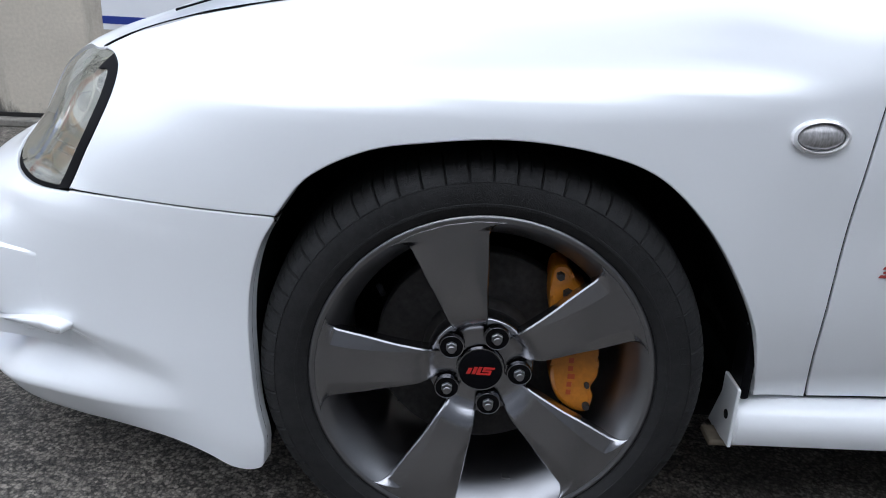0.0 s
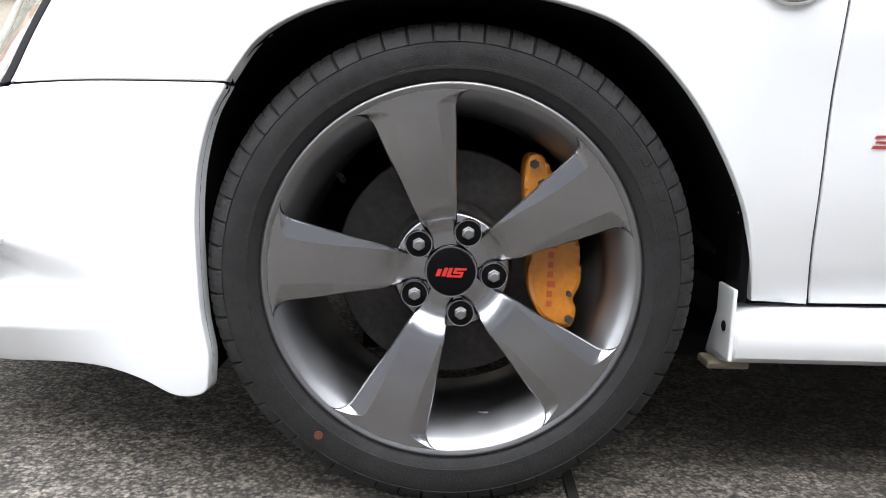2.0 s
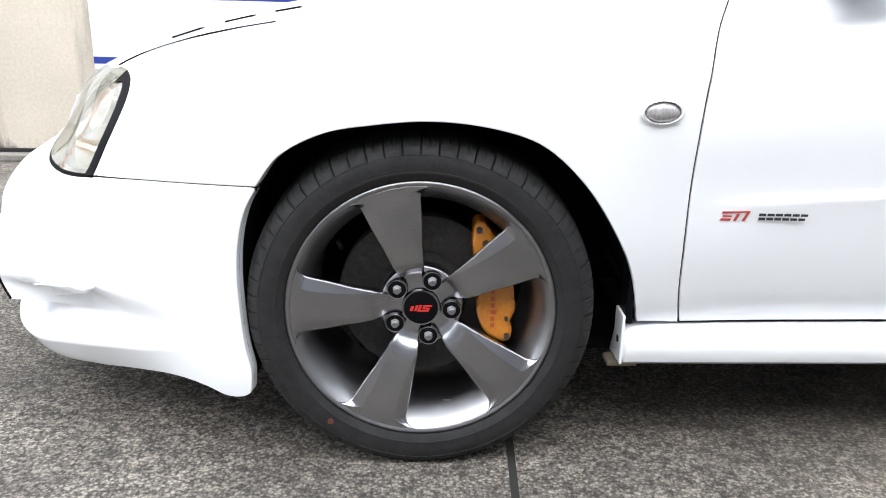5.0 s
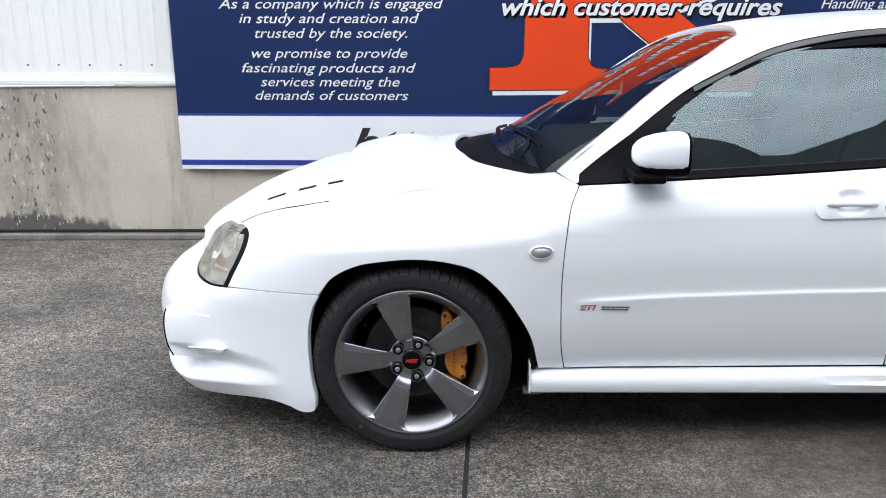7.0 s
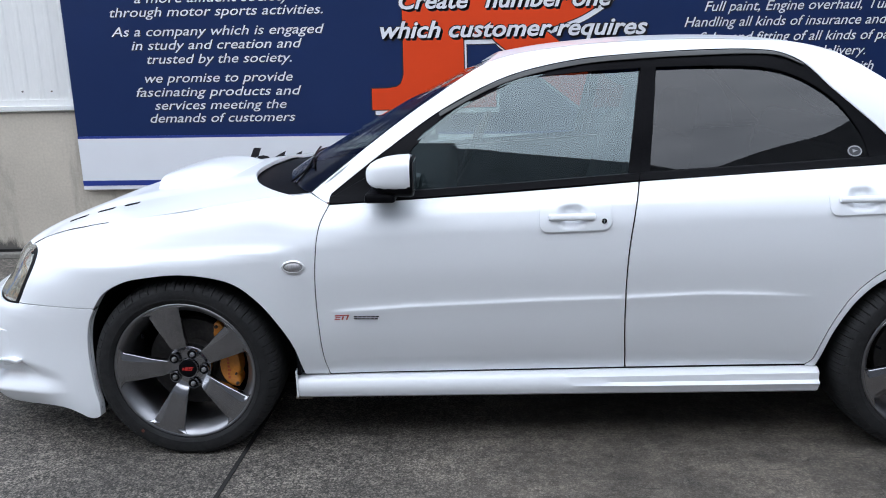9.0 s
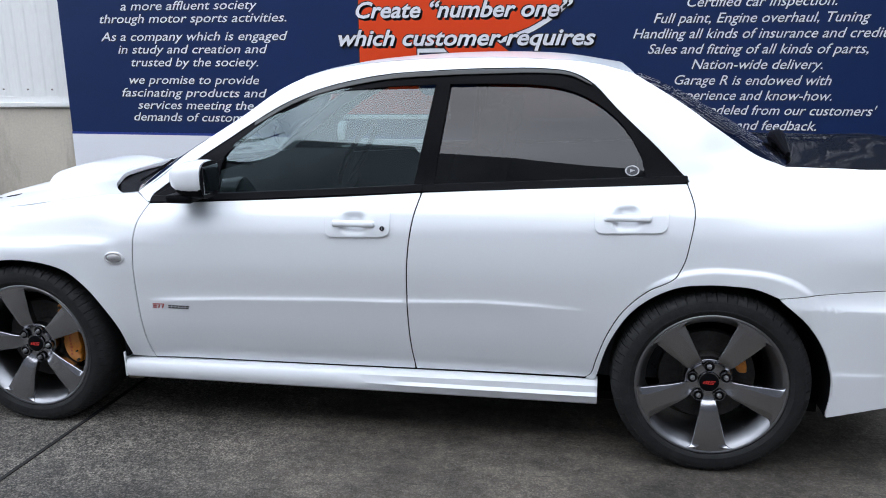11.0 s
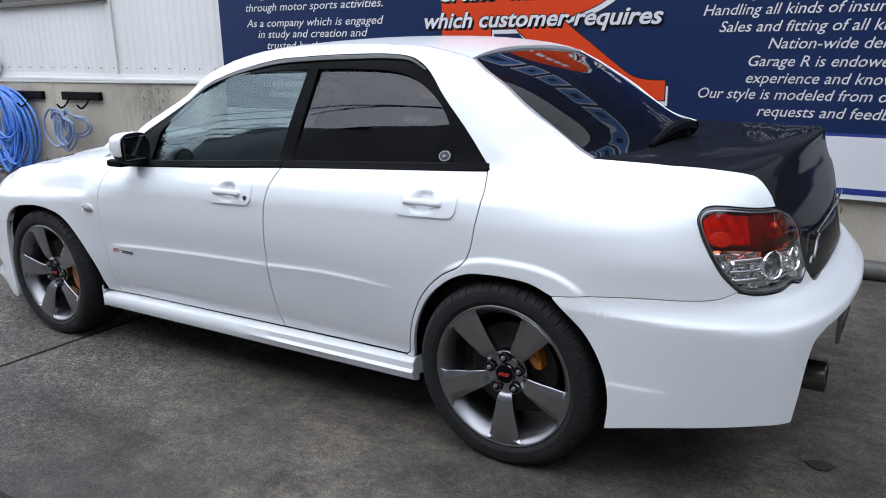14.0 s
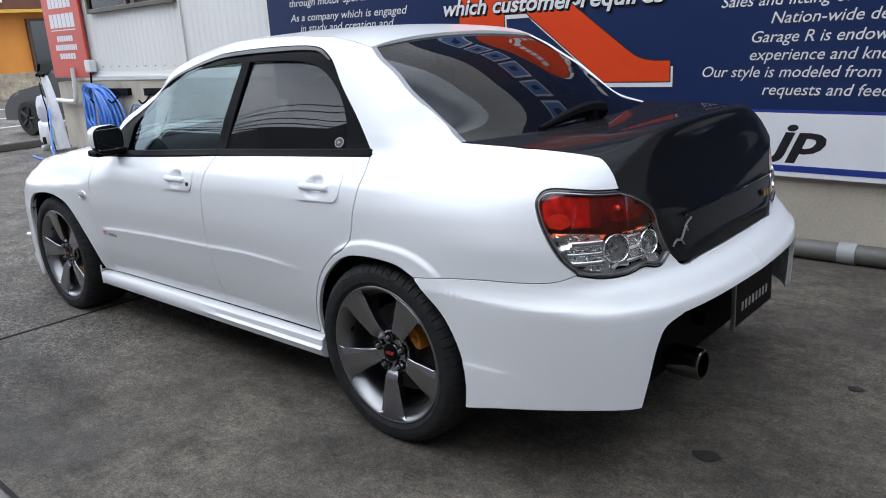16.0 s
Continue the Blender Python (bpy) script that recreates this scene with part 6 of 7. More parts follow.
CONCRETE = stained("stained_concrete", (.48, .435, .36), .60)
METAL_WALL = material("white_ribbed_cladding", (.73, .73, .71), .5, vary=.05, vary_scale=1.0, grain=.03, grain_scale=50, stretch=(1, 1, .2))
NAVY = material("navy_banner_print", (.0065, .0195, .082), .42, spec=.3, vary=.05, vary_scale=2)
ORANGE = material("orange_banner_print", (.66, .056, .009), .45, spec=.2, vary=.03, vary_scale=2)
WHITE_PRINT = material("white_banner_print", (.72, .73, .755), .45, spec=.25, vary=.02)
BLACK_PRINT = material("black_banner_print", (.012, .012, .014), .4)
BLUE_PRINT = material("blue_banner_stripe", (.020, .040, .24), .36)
PALE_BLUE = material("mid_blue_print", (.10, .22, .52), .45, spec=.25)
DARK = material("dark_gap", (.012, .011, .010), .95)

g = bmesh.new()
bmesh.ops.create_grid(g, x_segments=8, y_segments=8, size=400)
ground = tagged(part("ground", g, yard_surface()), "weathered grey exposed-aggregate concrete yard", "ground", kind="structure")
for a, b in (((.19, -.5), (.165, -1.25)), ((.165, -1.25), (.135, -2.4)), ((.135, -2.4), (.10, -7.0)), ((.19, -.5), (.26, 2.05)), ((1.2, -1.80), (7.5, -1.90))):
    d = Vector((b[0] - a[0], b[1] - a[1], 0))
    bm = bmesh.new()
    box(bm, (d.length, .015, .008), (0, 0, 0))
    bmesh.ops.transform(bm, matrix=Matrix.Translation(((a[0] + b[0]) / 2, (a[1] + b[1]) / 2, 0.0)) @ Matrix.Rotation(math.atan2(d.y, d.x), 4, "Z"), verts=bm.verts)
    tagged(part("joint", bm, DARK), "dark open joint between concrete slabs", "joint", kind="structure")
bm = bmesh.new()
box(bm, (6.3, .36, .024), (4.35, -2.045, 0), .006)
bmesh.ops.transform(bm, matrix=Matrix.Translation((4.35, -2.045, 0)) @ Matrix.Rotation(radians(-.9), 4, "Z") @ Matrix.Translation((-4.35, 2.045, 0)), verts=bm.verts)
tagged(part("gutter_cover", bm, material("pale_gutter_concrete", (.135, .130, .122), .85, vary=.22, vary_scale=5, grain=.25, grain_scale=90, bump=.4, bump_scale=160)), "pale grey concrete gutter cover flush with the yard", "gutter", kind="structure")
STAIN = material("oil_stain", (.016, .014, .012), .7, vary=.3, vary_scale=30)
for x, y, r in ((3.468, -.324, .045), (3.718, .418, .030)):
    pts = [(x + r * (1 + .12 * math.sin(3 * a + x * 7) + .08 * math.sin(5 * a)) * math.cos(a), y + .6 * r * (1 + .3 * math.cos(2 * a + x)) * math.sin(a), .004) for a in np.linspace(0, 2 * math.pi, 24)[:-1]]
    tagged(raw("oil_stain", pts, [tuple(range(23))], STAIN, smooth=False), "small dark oil spot on the concrete", "stain", kind="structure")

WALL_Y, TILT_W = 2.10, .55
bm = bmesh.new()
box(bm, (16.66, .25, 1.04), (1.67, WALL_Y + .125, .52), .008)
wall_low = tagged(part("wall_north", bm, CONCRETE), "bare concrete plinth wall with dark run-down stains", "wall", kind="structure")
verts, cols = [], []
for k in range(158):
    for dx, dy in ((0, 0), (.012, -.004), (.030, -.004), (.042, 0)):
        cols.append((-6.66 + k * .105 + dx, WALL_Y + .02 + dy))
for a, b in cols:
    verts += [(a, b, 1.06), (a, b, 4.4)]
for a, b in reversed(cols[::len(cols) - 1]):
    verts += [(a, b + .2, 1.06), (a, b + .2, 4.4)]
m = len(verts) // 2
clad = tagged(raw("wall_cladding", verts, [(2 * i, 2 * ((i + 1) % m), 2 * ((i + 1) % m) + 1, 2 * i + 1) for i in range(m)], METAL_WALL, smooth=False), "white ribbed metal wall cladding", "wall", kind="structure")
bm = bmesh.new()
box(bm, (16.66, .05, .030), (1.67, WALL_Y - .005, 1.052), .004)
box(bm, (16.66, .012, .05), (1.67, WALL_Y + .004, 1.085), .003)
flash = tagged(part("trim", bm, METAL_WALL), "white metal drip flashing", "trim", kind="structure")
bm = bmesh.new()
box(bm, (.035, .02, 3.3), (-3.36, WALL_Y + .005, 2.72), .004)
seam = tagged(part("cladding_trim", bm, METAL_WALL), "white cladding joint strip", "trim", kind="structure")
bm = bmesh.new()
box(bm, (16.66, .03, .018), (1.67, WALL_Y - .004, .052))
tagged(part("wall_gap", bm, DARK), "dark dirt gap at the foot of the wall", "gap", kind="structure")
bm = bmesh.new()
box(bm, (16.66, .09, .040), (1.67, WALL_Y - .035, .020), .008)
tagged(part("kerb", bm, material("grimy_kerb", (.17, .16, .14), .9, vary=.3, vary_scale=4, grain=.2, grain_scale=70)), "low grimy concrete kerb along the wall", "kerb", kind="structure")
bm = bmesh.new()
box(bm, (.25, 9.0, 4.4), (-6.535, WALL_Y + .25 + 4.502, 2.2), .008)
tagged(part("wall_west", bm, METAL_WALL), "white end wall of the workshop", "wall", kind="structure")
SCREW = material("rusty_screw", (.10, .075, .06), .6, vary=.3, vary_scale=40)
for k in range(45):
    bm = bmesh.new()
    rod(bm, (-6.56 + .21 * k, WALL_Y + .003, 1.165), (-6.56 + .21 * k, WALL_Y + .012, 1.165), .006, .006, 8)
    part("screw", bm, SCREW, clad)
for ob in (clad, flash, seam):
    ob.matrix_basis = pose(0, 0, 0, 0, TILT_W, 0)

banner = thing("banner_sign", "large navy banner with an orange letter and white lettering", "sign", (1.9, 2.055, .47))
BY, BX0, BX1, BZ0, BZ1 = 2.055, -1.768, 5.6, .455, 3.3
bm = bmesh.new()
box(bm, (BX1 - BX0, .03, BZ1 - BZ0), ((BX0 + BX1) / 2, BY + .015, (BZ0 + BZ1) / 2), .003)
part("banner_board", bm, NAVY, banner)


def strip(name, x0, x1, z0, z1, mat, depth):
    bm = bmesh.new()
    box(bm, (x1 - x0, depth, z1 - z0), ((x0 + x1) / 2, BY - depth / 2, (z0 + z1) / 2))
    return part(name, bm, mat, banner)


strip("white_band", BX0, BX1, BZ0 + .001, .815, WHITE_PRINT, .002)
strip("stripe", BX0, BX1, .484, .520, BLUE_PRINT, .004)
strip("stripe", BX0, BX1, .815, .832, BLUE_PRINT, .002)
LETTER = outline([(.315, 1.004), (1.16, 1.004)], [(1.16, 1.004), (1.16, 1.13)], [(1.16, 1.13), (1.039, 1.132), (.975, 1.150), (.944, 1.21)], [(.944, 1.21), (.940, 1.455)], [(.940, 1.455), (1.135, 1.455)],
                 [(1.135, 1.455), (1.157, 1.43)], [(1.157, 1.43), (1.73, .985)], [(1.73, .985), (2.185, .985)], [(2.185, .985), (2.185, 1.108)], [(2.185, 1.108), (2.06, 1.112), (1.97, 1.135), (1.905, 1.175)],
                 [(1.905, 1.175), (1.475, 1.500)], [(1.475, 1.500), (1.75, 1.60), (1.97, 1.78), (2.04, 2.05), (1.95, 2.35), (1.7, 2.6), (1.3, 2.7)], [(1.3, 2.7), (.315, 2.7)], [(.315, 2.7), (.535, 2.5)],
                 [(.535, 2.5), (.535, 1.235)], [(.535, 1.235), (.505, 1.165), (.42, 1.146)], [(.42, 1.146), (.315, 1.146)], step=.03)
LETTER[:, 1] = np.where(LETTER[:, 1] > 1.78, 1.78 + .62 * (LETTER[:, 1] - 1.78), LETTER[:, 1])
LETTER = LETTER + np.stack([np.zeros(len(LETTER)), .0105 * (LETTER[:, 0] - 1.9)], -1)
part("shade_outline", plate(grown(LETTER, .007) + np.array([.020, -.034]), BY - .0010, BY - .0002), BLACK_PRINT, banner, "thin black outline")
part("letter_shade", plate(LETTER + np.array([.020, -.034]), BY - .0020, BY - .0010), WHITE_PRINT, banner, "white offset edge of the letter")
part("letter_outline", plate(grown(LETTER, .007), BY - .0030, BY - .0020), BLACK_PRINT, banner, "thin black outline")
part("letter_r", plate(LETTER, BY - .004, BY - .0030), ORANGE, banner, "large orange serif letter")


def write(text, x0, x1, z, height, mat, depth, shear=.28, bold=0.0, name="letter", shift=(0, 0)):
    """A line of writing from x0 to x1 with its lowercase centred on z; depth is its place in front of the board."""
    data = letters(text, 1.0, shear, 0.0, bold=bold)
    co = np.empty(len(data.vertices) * 3)
    data.vertices.foreach_get("co", co)
    co = co.reshape(-1, 3)
    lo, hi = co[:, 0].min(), co[:, 0].max()
    xm = (x0 + x1) / 2
    out = np.stack([x0 + (co[:, 0] - lo) * (x1 - x0) / (hi - lo) + shift[0], np.full(len(co), BY - depth), z + .0105 * (xm - 1.9) + (co[:, 1] - .26) * height + shift[1]], -1)
    # every letter is a part of its own
    faces = [tuple(q.vertices) for q in data.polygons]
    root = list(range(len(co)))

    def top(i):
        while root[i] != i:
            i = root[i]
        return i

    for q in faces:
        for i in q[1:]:
            root[top(i)] = top(q[0])
    flat = co[:, 0] - shear * co[:, 1]
    isles = {}
    for i in range(len(co)):
        isles.setdefault(top(i), []).append(i)
    spans = sorted((flat[v].min(), flat[v].max(), k) for k, v in isles.items())
    groups = []
    for lo1, hi1, k in spans:
        if groups and lo1 < groups[-1][0] - .35 * (hi1 - lo1):
            groups[-1][0] = max(groups[-1][0], hi1)
            groups[-1][1].add(k)
        else:
            groups.append([hi1, {k}])
    bpy.data.meshes.remove(data)
    for _, ks in groups:
        ids = [i for i in range(len(out)) if top(i) in ks]
        at = {j: i for i, j in enumerate(ids)}
        raw(name, out[ids], [tuple(at[i] for i in q) for q in faces if q[0] in at], mat, banner, smooth=False)


H1, D1 = .088, .0022
for text, x0, x1, z in (("We'll make efforts to create", -1.40, -.13, 1.853), ("a more affluent society", -1.262, -.205, 1.765), ("through motor sports activities.", -1.437, .007, 1.677),
                        ("As a company which is engaged", -1.443, .011, 1.551), ("in study and creation and", -1.314, -.144, 1.461), ("trusted by the society.", -1.215, -.222, 1.369),
                        ("we promise to provide", -1.244, -.222, 1.243), ("fascinating products and", -1.316, -.167, 1.150), ("services meeting the", -1.195, -.276, 1.060), ("demands of customers", -1.236, -.220, .972),
                        ("Certified car inspection.", 2.72, 3.62, 1.702), ("Full paint, Engine overhaul, Tuning", 2.517, 3.825, 1.603), ("Handling all kinds of insurance and credit", 2.393, 3.940, 1.507),
                        ("Sales and fitting of all kinds of parts,", 2.492, 3.836, 1.410), ("Nation-wide delivery.", 2.775, 3.577, 1.313), ("Garage R is endowed with", 2.675, 3.640, 1.213), ("experience and know-how.", 2.668, 3.652, 1.116),
                        ("Our style is modeled from our customers'", 2.394, 3.93, 1.022), ("requests and feedback.", 2.746, 3.580, .924)):
    write(text, x0, x1, z, H1, BLACK_PRINT, .0010, bold=.020, name="letter_outline", shift=(.0025, -.003))
    write(text, x0, x1, z, H1, WHITE_PRINT, D1, bold=0.003)
for text, x0, x1, z in (("Create \u201cnumber one\u201d", .515, 1.995, 1.690), ("which customer requires", .385, 2.152, 1.505)):
    for dx, dz in ((.008, -.010), (-.005, .004), (.012, -.014)):
        write(text, x0, x1, z, .150, BLACK_PRINT, .0046, bold=.035, name="letter_outline", shift=(dx, dz))
    write(text, x0, x1, z, .150, WHITE_PRINT, .0056, bold=.022)
write("http", -.60, .0, .655, .235, BLACK_PRINT, .0026, bold=.03)
write("jp", 2.800, 3.110, .645, .235, BLACK_PRINT, .0026, bold=.03)
# tall outlined lettering above, as plain blocks
for k in range(9):
    x = .55 + .30 * k
    strip("logo_block", x, x + .25, 2.46, 2.80, WHITE_PRINT, .003)
    strip("logo_face", x + .025, x + .225, 2.485, 2.775, PALE_BLUE, .005)
    strip("logo_core", x + .09, x + .16, 2.57, 2.69, NAVY, .007)
for k in range(13):
    x = .78 + .088 * k
    strip("text_bar", x, x + .06, 1.99, 2.07, WHITE_PRINT, .006)
banner.matrix_basis = pose(1.9, 2.055, .47, 0, .6, 0)

# pipe along the foot of the wall
pipe = thing("drain_pipe", "grey conduit pipe lying along the wall foot", "pipe", (3.6, 1.98, 0))
GREY_PIPE = material("grey_pipe", (.115, .110, .100), .45, vary=.25, vary_scale=5, grain=.1)
bm = bmesh.new()
rod(bm, (.9, 1.985, .055), (6.6, 1.985, .055), .055, sides=24)
part("pipe_run", bm, GREY_PIPE, pipe, smooth=True)
for x in (3.28, 5.2):
    bm = bmesh.new()
    rod(bm, (x - .045, 1.985, .056), (x + .045, 1.985, .056), .060, sides=24)
    part("pipe_collar", bm, material("pale_collar", (.29, .30, .31), .5, vary=.1), pipe, "pale pipe collar", True)

# ---- the far end of the wall ----
HOSE_BLUE = material("blue_hose", (.09, .24, .70), .38, vary=.12, vary_scale=20)
HOSE_GREY = material("grey_blue_hose", (.20, .26, .42), .42, vary=.15, vary_scale=20)


def coil(name, x, top, width, bottom, count, mat, r, label, seed):
    """A hose hung in many long loops over one hook; the loops part towards the ground."""
    rng = random.Random(seed)
    pieces = []
    for k in range(count):
        q = k / max(count - 1, 1)
        w = width * (.30 + .42 * rng.random())
        cx, y = x + (q - .5) * width * .52 + rng.uniform(-.03, .03), 2.04 - .10 * rng.random() - .05 * math.sin(3.1 * q)
        low = bottom + (top - bottom) * (.02 + .42 * rng.random() ** 2.2)
        t = top - .07 * abs(q - .35) + rng.uniform(-.02, .02)
        hook = x - width * .18 + (q - .5) * width * .35
        lean = rng.uniform(-.05, .07) * width
        pieces += [(hook, y, t), (hook - w * .28, y + .012, t - .07), (cx - w * .46 + lean, y, t - .30 * (t - low)), (cx - w * .44 + lean, y - .012, low + .28 * (t - low)), (cx + lean, y - .02, low),
                   (cx + w * .44 + lean, y, low + .30 * (t - low)), (cx + w * .48, y - .01, t - .34 * (t - low)), (hook + w * .36, y + .01, t - .06)]
    pieces.append((x - width * .15, 2.02, top))
    v, f = tube(pieces, r, 36 * count, 7)
    return tagged(raw(name, v, f, mat), label, "hose")


coil("garden_hose", -5.20, 1.01, .90, .04, 26, HOSE_BLUE, .0125, "bright blue hose coiled in long loops on a wall hook", 3)
coil("air_hose", -4.15, .80, .66, .34, 8, HOSE_GREY, .012, "grey-blue air hose coiled below a rack", 8)
for x0, x1 in ((-5.55, -4.65), (-4.28, -3.63)):
    rack = thing("hose_rack", "black metal hose rack bolted to the wall", "rack", ((x0 + x1) / 2, 2.06, .92), group="hose racks")
    bm = bmesh.new()
    box(bm, (x1 - x0, .05, .085), ((x0 + x1) / 2, 2.075, .915), .006)
    part("rack_bar", bm, BLACK_TRIM, rack)
    for k in (.22, .75):
        v, f = tube([(x0 + (x1 - x0) * k, 2.05, .90), (x0 + (x1 - x0) * k, 2.00, .83), (x0 + (x1 - x0) * k, 1.94, .80), (x0 + (x1 - x0) * k, 1.90, .84)], .010, 14, 8)
        raw("rack_hook", v, f, BLACK_TRIM, rack)
v, f = joined([tube([(-5.60, 2.05, .90), (-5.62, 2.05, .5), (-5.66, 2.03, .12), (-5.85, 1.95, .03), (-6.5, 1.9, .02)], .010, 40, 7), tube([(-5.6, 2.0, .04), (-6.1, 1.88, .02), (-6.9, 1.8, .02), (-7.5, 1.9, .02)], .012, 40, 7)])
tagged(raw("loose_hose", v, f, HOSE_BLUE), "blue hose trailing along the wall foot", "hose")
PVC = material("white_pvc", (.70, .70, .68), .4, vary=.06)
v, f = tube([(-5.965, 2.03, 1.22), (-5.99, 2.03, 1.02), (-6.02, 2.03, .855), (-6.055, 2.03, .805), (-6.13, 2.03, .793), (-6.35, 2.03, .797), (-6.60, 2.03, .81)], .032, 40, 12)
tagged(raw("water_pipe", v, f, PVC), "white plastic water pipe bent along the wall", "pipe")
meter = thing("meter_box", "small white socket box with a dark cable", "box", (-5.64, 2.06, 1.17))
bm = bmesh.new()
box(bm, (.14, .09, .15), (-5.64, 2.045, 1.235), .012)
part("box_body", bm, PVC, meter)
v, f = tube([(-5.64, 2.03, 1.16), (-5.66, 2.03, 1.05), (-5.70, 2.05, .95)], .012, 12, 7)
raw("cable", v, f, BLACK_TRIM, meter)
meter.matrix_basis = pose(-5.49, 2.06, 1.17)

red_sign = thing("red_sign", "red shop sign panel with white lettering", "sign", (-6.26, 2.05, 1.10))
SIGN_RED = material("red_sign_print", (.52, .055, .030), .4, vary=.05)
bm = bmesh.new()
box(bm, (1.04, .03, 2.2), (-6.25, 2.06, 2.20), .004)
part("sign_panel", bm, SIGN_RED, red_sign)
for z, w, h in ((1.94, .66, .17), (1.70, .72, .17), (1.585, .70, .012)):
    n = 6 if h > .05 else 1
    for k in range(n):
        bm = bmesh.new()
        box(bm, (w / n * (.86 if n > 1 else 1), .002, h), (-6.25 - w / 2 + w / n * (k + .5), 2.043, z + .11), .0005)
        part("sign_bar", bm, WHITE_PRINT, red_sign)
for z, w, n in ((1.48, .46, 7), (1.37, .62, 11), (1.26, .46, 6)):
    for k in range(n):
        bm = bmesh.new()
        box(bm, (w / n * .8, .002, .07), (-6.25 - w / 2 + w / n * (k + .5), 2.043, z + .11), .0005)
        part("sign_bar", bm, WHITE_PRINT, red_sign)
red_sign.matrix_basis = pose(-6.08, 2.05, 1.10, 0, TILT_W, 0)

BRONZE = material("bronze_window_frame", (.10, .085, .07), .45, metal=.3)
window = thing("window_1", "sliding window in a brown aluminium frame above the plinth", "window", (-4.5, 2.08, 1.88), kind="structure")
for size, at in (((2.0, .06, .05), (-4.52, 2.085, 1.90)), ((2.0, .06, .05), (-4.52, 2.085, 2.98)), ((.05, .06, 1.1), (-5.50, 2.085, 2.44)), ((.05, .06, 1.1), (-3.54, 2.085, 2.44)), ((.05, .05, 1.05), (-4.55, 2.085, 2.44))):
    bm = bmesh.new()
    box(bm, size, at, .005)
    part("window_frame", bm, BRONZE, window)
for x in (-5.02, -4.05):
    bm = bmesh.new()
    box(bm, (.93, .006, 1.04), (x, 2.09, 2.44))
    part("pane", bm, GLASS_DARK, window)
window.matrix_basis = pose(-4.34, 2.08, 1.85)

# white upright washer beyond the wall's corner
washer = thing("pressure_washer", "white plastic pressure washer with a lance and blue hose", "washer", (-7.7, 2.40, 0))
WHITE_PLASTIC = material("white_plastic", (.68, .69, .72), .4, vary=.08, vary_scale=10)
v, f = tube([(-7.50, 2.36, .05), (-7.56, 2.37, .40), (-7.66, 2.38, .78), (-7.76, 2.39, 1.00), (-7.80, 2.39, 1.10)], .085, 30, 14, taper=.62)
raw("washer_body", v, f, WHITE_PLASTIC, washer, "upright white pressure tank")
bm = bmesh.new()
box(bm, (.40, .24, .36), (-7.95, 2.40, .27), .06, Euler((0, radians(8), 0)).to_matrix(), segments=3)
part("washer_base", bm, WHITE_PLASTIC, washer, smooth=True)
for x in (-8.12, -7.80):
    bm = bmesh.new()
    box(bm, (.07, .24, .09), (x, 2.40, .045), .03, segments=3)
    part("foot", bm, WHITE_PLASTIC, washer, smooth=True)
bm = bmesh.new()
box(bm, (.13, .03, .11), (-7.95, 2.285, .17), .02, segments=2)
part("washer_recess", bm, BLACK_TRIM, washer, "dark pump recess")
bm = bmesh.new()
box(bm, (.05, .05, .09), (-8.17, 2.36, .40), .015, segments=2)
part("side_valve", bm, WHITE_PLASTIC, washer)
bm = bmesh.new()
bmesh.ops.create_icosphere(bm, subdivisions=3, radius=1.0, matrix=Matrix.Translation((-7.98, 2.36, .62)) @ Matrix.Diagonal((.14, .09, .22, 1)))
rng = random.Random(5)
for q in bm.verts:
    q.co += Vector((rng.uniform(-1, 1), rng.uniform(-1, 1), rng.uniform(-1, 1))) * .010
part("plastic_bag", bm, material("pale_plastic_bag", (.62, .62, .70), .3, vary=.1, bump=.6, bump_scale=18), washer, "crumpled pale plastic bag", smooth=True)
v, f = joined([tube([(-7.80, 2.36, 1.06), (-7.83, 2.34, 1.16), (-7.79, 2.35, 1.30)], .022, 10, 10), tube([(-7.92, 2.34, 1.13), (-7.80, 2.34, 1.16), (-7.70, 2.34, 1.12)], .028, 8, 10)])
raw("washer_grip", v, f, BLACK_TRIM, washer, "black trigger grip")
v, f = tube([(-7.62, 2.28, .50), (-7.50, 2.24, .66), (-7.38, 2.20, .58), (-7.22, 2.10, .28), (-7.05, 2.02, .02), (-6.7, 1.98, .016)], .014, 36, 8)
raw("washer_hose", v, f, HOSE_BLUE, washer, "blue supply hose")
v, f = tube([(-7.78, 2.30, 1.02), (-7.66, 2.26, .84), (-7.60, 2.26, .60), (-7.64, 2.26, .40), (-7.48, 2.22, .10), (-7.2, 2.14, .016)], .010, 36, 7)
raw("washer_cable", v, f, BLACK_TRIM, washer, "dark cable")

# ---- across the street ----
far_car = thing("parked_car", "dark grey parked car with black wheels", "car", (-11.0, 4.0, 0))
FAR_PAINT = material("dark_grey_paint", (.030, .031, .034), .45, coat=.2)
prof = outline([(1.95, .28), (2.0, .55), (2.25, .74), (2.9, .86), (3.35, .92)], [(3.35, .92), (3.95, 1.30), (4.9, 1.34), (5.6, 1.05)], [(5.6, 1.05), (6.15, 1.0), (6.25, .6), (6.2, .28)], [(6.2, .28), (1.95, .28)], step=.08)
bm = bmesh.new()
bv = [bm.verts.new((-10.15, float(a), float(b))) for a, b in prof]
f0 = bm.faces.new(bv)
r = bmesh.ops.extrude_face_region(bm, geom=[f0])
for q in r["geom"]:
    if isinstance(q, bmesh.types.BMVert):
        q.co.x = -11.8
bmesh.ops.bevel(bm, geom=[e for e in bm.edges if abs(e.verts[0].co.x - e.verts[1].co.x) < 1e-6], offset=.07, segments=3, affect="EDGES")
part("car_body", bm, FAR_PAINT, far_car, smooth=True)
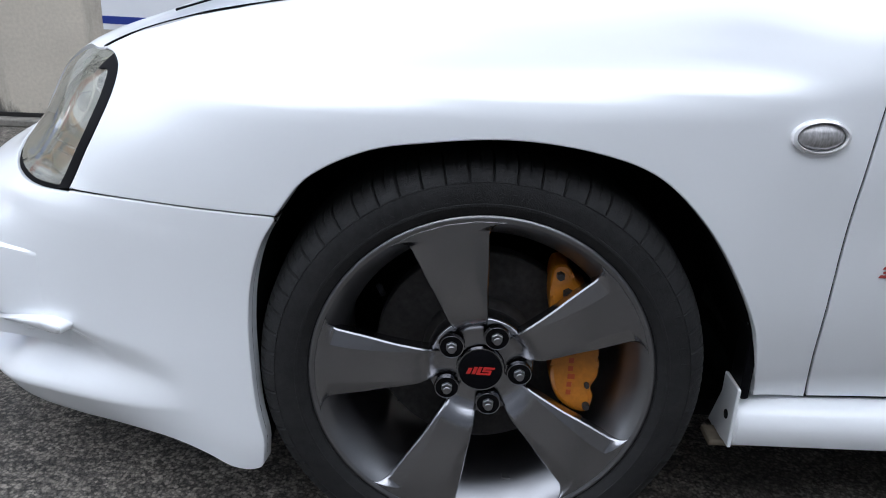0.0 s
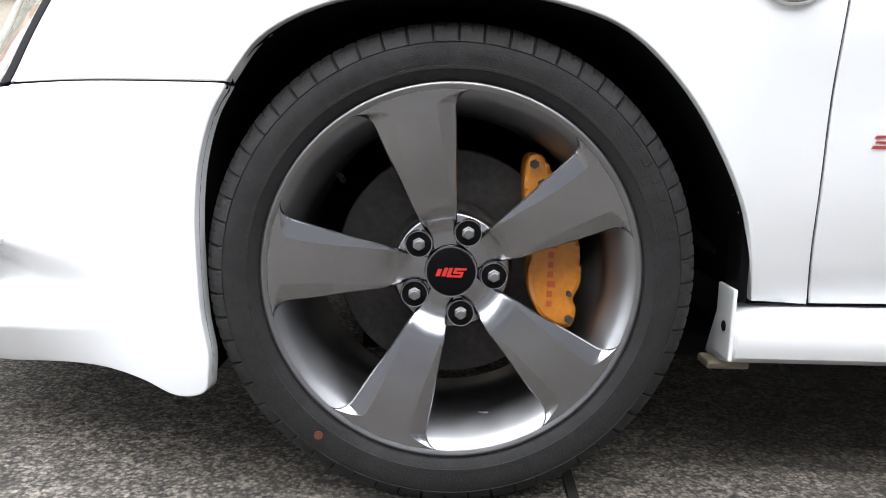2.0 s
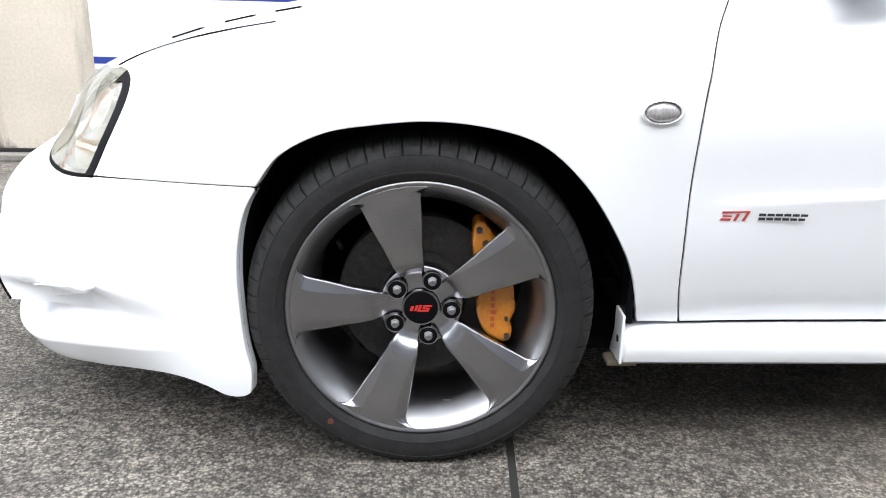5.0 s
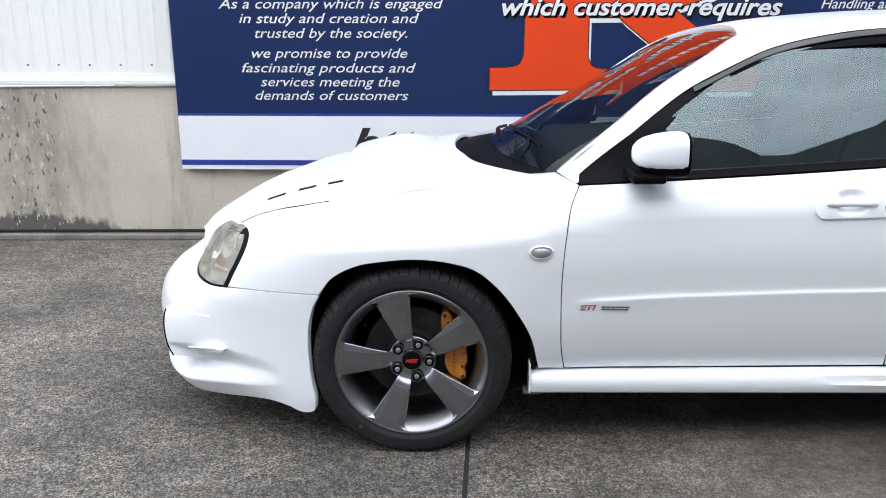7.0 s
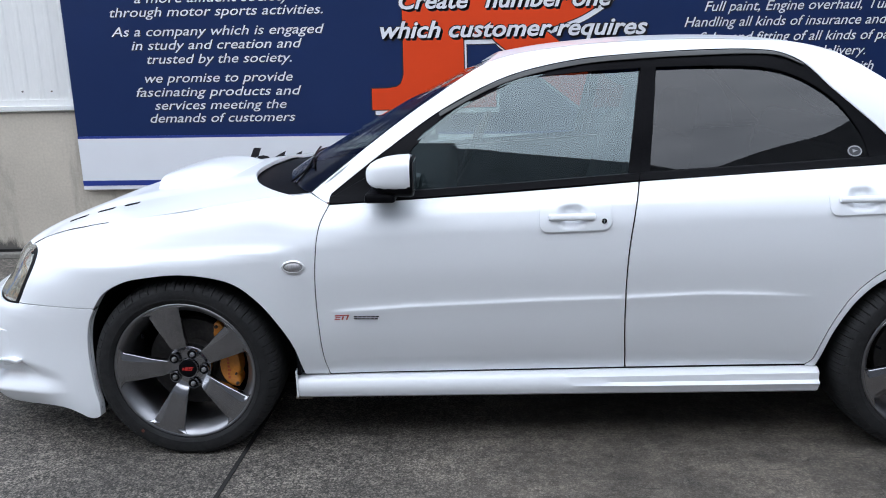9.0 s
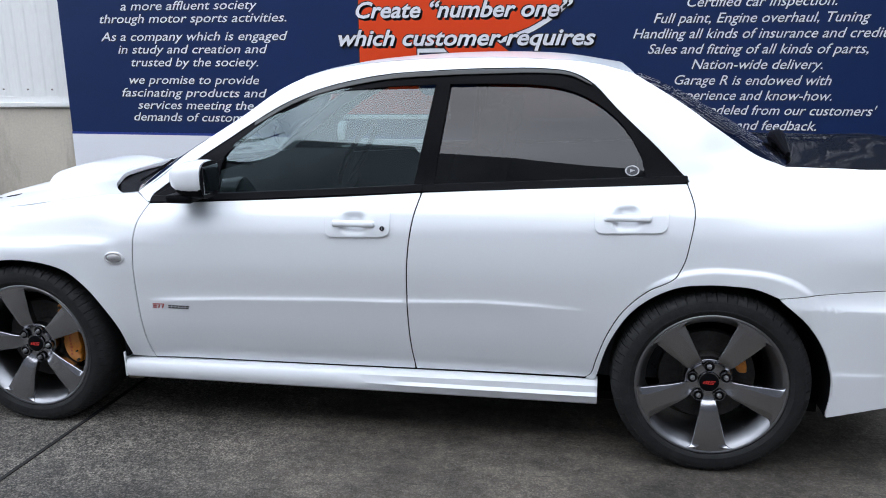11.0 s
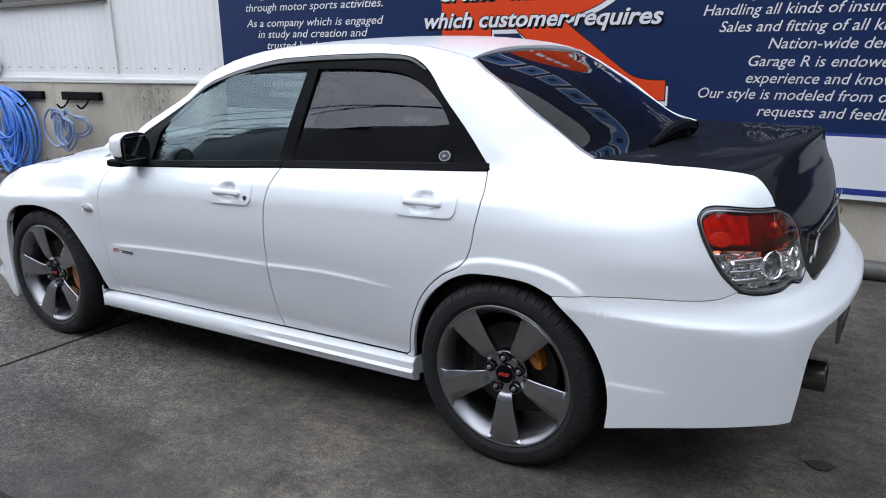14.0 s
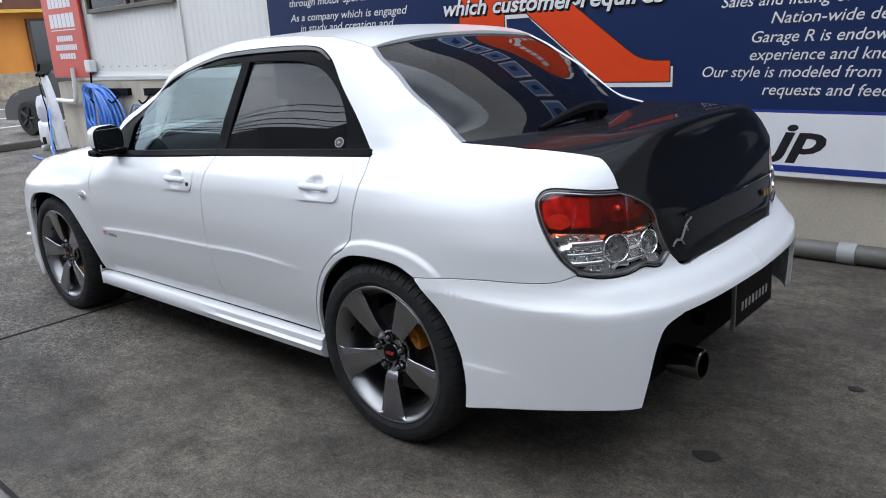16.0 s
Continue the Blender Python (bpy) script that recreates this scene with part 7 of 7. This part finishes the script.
for y in (2.84, 5.35):
    v, f = lathe([(.05, -.02), (.17, -.03), (.20, -.03), (.21, -.05), (.30, -.05), (.32, -.02), (.32, .18)], 32)
    tyre_far = raw("wheel", [(-10.12 - y2, y + x2, .32 + z2) for x2, y2, z2 in v], f, RUBBER, far_car)
    for k in range(5):
        bm = bmesh.new()
        a = 2 * math.pi * k / 5
        rod(bm, (-10.085, y + .03 * math.cos(a), .32 + .03 * math.sin(a)), (-10.085, y + .20 * math.cos(a), .32 + .20 * math.sin(a)), .022, .03, 8)
        part("spoke", bm, IRON, tyre_far)
far_car.matrix_basis = pose(-9.95, 4.36, 0, 0, 0, -78)
shop = thing("corner_shop", "orange and brown shop building with a stone base", "building", (-27, 10, 0))
for nm, size, at, mat, lab in (("shop_wall", (.5, 14.0, 4.6), (-27.0, 9.5, 2.3), material("orange_render", (.62, .24, .035), .7, vary=.1, vary_scale=1), "orange rendered wall"),
                               ("stone_base", (.6, 14.0, .9), (-26.9, 9.5, .45), material("stone_base", (.36, .30, .22), .85, vary=.35, vary_scale=4, grain=.2, grain_scale=20), "stone-clad base"),
                               ("fascia", (.7, 14.0, .9), (-26.9, 9.5, 3.6), material("brown_fascia", (.10, .035, .02), .6, vary=.2), "dark brown fascia"),
                               ("canopy", (1.1, 14.0, .12), (-26.6, 9.5, 3.05), material("yellow_canopy", (.62, .36, .05), .5), "yellow lit canopy edge")):
    bm = bmesh.new()
    box(bm, size, at, .01)
    part(nm, bm, mat, shop, lab)
for y, w in ((7.2, 1.7), (10.4, 1.4)):
    bm = bmesh.new()
    box(bm, (.2, w, 2.1), (-26.70, y, 1.75), .01)
    wd = part("shop_window", bm, material("brown_frame", (.07, .04, .03), .5), shop)
    bm = bmesh.new()
    box(bm, (.02, w - .2, 1.9), (-26.59, y, 1.75))
    part("pane", bm, BLACK_GLOSS, wd)
for k in range(5):
    bm = bmesh.new()
    box(bm, (.02, .42, .45), (-26.54, 6.3 + .62 * k, 3.6), .01)
    part("fascia_bar", bm, WHITE_PRINT, shop)
LINE = material("worn_road_paint", (.55, .55, .53), .7, vary=.25, vary_scale=6)
for x in (-13.6, -16.5, -20.5):
    bm = bmesh.new()
    box(bm, (.16, 26.0, .006), (x, 6.0, .003))
    tagged(part("road_line", bm, LINE), "worn white road line", "line", kind="structure")
bm = bmesh.new()
box(bm, (.30, 30.0, .12), (-8.9, 14.5, .06), .02)
tagged(part("kerb", bm, CONCRETE), "concrete kerb beside the street", "kerb", kind="structure")

# ---- opposite the wall, seen in the glass ----
SIDING = material("grey_siding", (.20, .20, .205), .8, vary=.2, vary_scale=.8)
house = thing("opposite_building", "grey workshop building with a rising roofline", "building", (2, -8.3, 0))
bm = bmesh.new()
roofline = [(-18.0, 6.6), (-12.5, 6.7), (-9.2, 7.1), (-8.6, 7.7), (-5.4, 7.6), (-3.4, 8.35), (-.7, 8.05), (-.6, 7.85), (1.4, 7.65), (3.2, 7.24), (4.3, 6.94), (5.1, 7.0), (6.66, 7.95), (7.6, 8.9), (8.4, 9.9), (10.5, 12.2)]
part("building_wall", plate([(-18.0, 0.0)] + roofline + [(10.5, 0.0)], -8.2, -12.0), SIDING, house)
for x in (-4.0, 0.4, 4.8):
    bm = bmesh.new()
    box(bm, (2.6, .10, 2.5), (x, -8.17, 1.25), .02)
    part("shutter", bm, material("grey_shutter", (.28, .28, .29), .6, vary=.2), house, "grey closed shutter")
# an added building, out of view, keeps sky light off the tail end
side_house = thing("side_building", "unseen grey building added at the yard's other end to block sky light", "building", (12, -4, 0))
bm = bmesh.new()
box(bm, (.4, 10.2, 8.0), (10.8, -3.1, 4.0), .02)
part("building_wall", bm, SIDING, side_house)
bm = bmesh.new()
box(bm, (.9, 10.6, .14), (10.7, -3.1, 8.05), .02)
part("building_roof", bm, material("dark_eaves", (.03, .03, .034), .7, vary=.2), side_house)
wires = []
for k, (z, y) in enumerate(((8.2, -8.6), (8.6, -8.9), (9.1, -9.4), (9.9, -8.7), (10.6, -9.2))):
    wires.append(tube([(-34, -13.0 - .5 * k, z + 2.2), (-22, -11.3 - .4 * k, z + .9), (-12, -9.9 - .2 * k, z + .2), (-5.0, y, z - .2 * k)], .022, 40, 5))
v, f = joined(wires)
tagged(raw("power_lines", v, f, BLACK_TRIM), "black overhead power lines along the street", "cable")
pole = thing("utility_pole", "grey concrete utility pole carrying the lines", "pole", (-34, -14, 0))
bm = bmesh.new()
rod(bm, (-34, -14, 0), (-34, -14, 13.4), .20, .13, 16)
part("pole_shaft", bm, CONCRETE, pole, smooth=True)
bm = bmesh.new()
box(bm, (.10, 2.6, .10), (-34, -14, 11.4), .01)
part("crossarm", bm, IRON, pole)
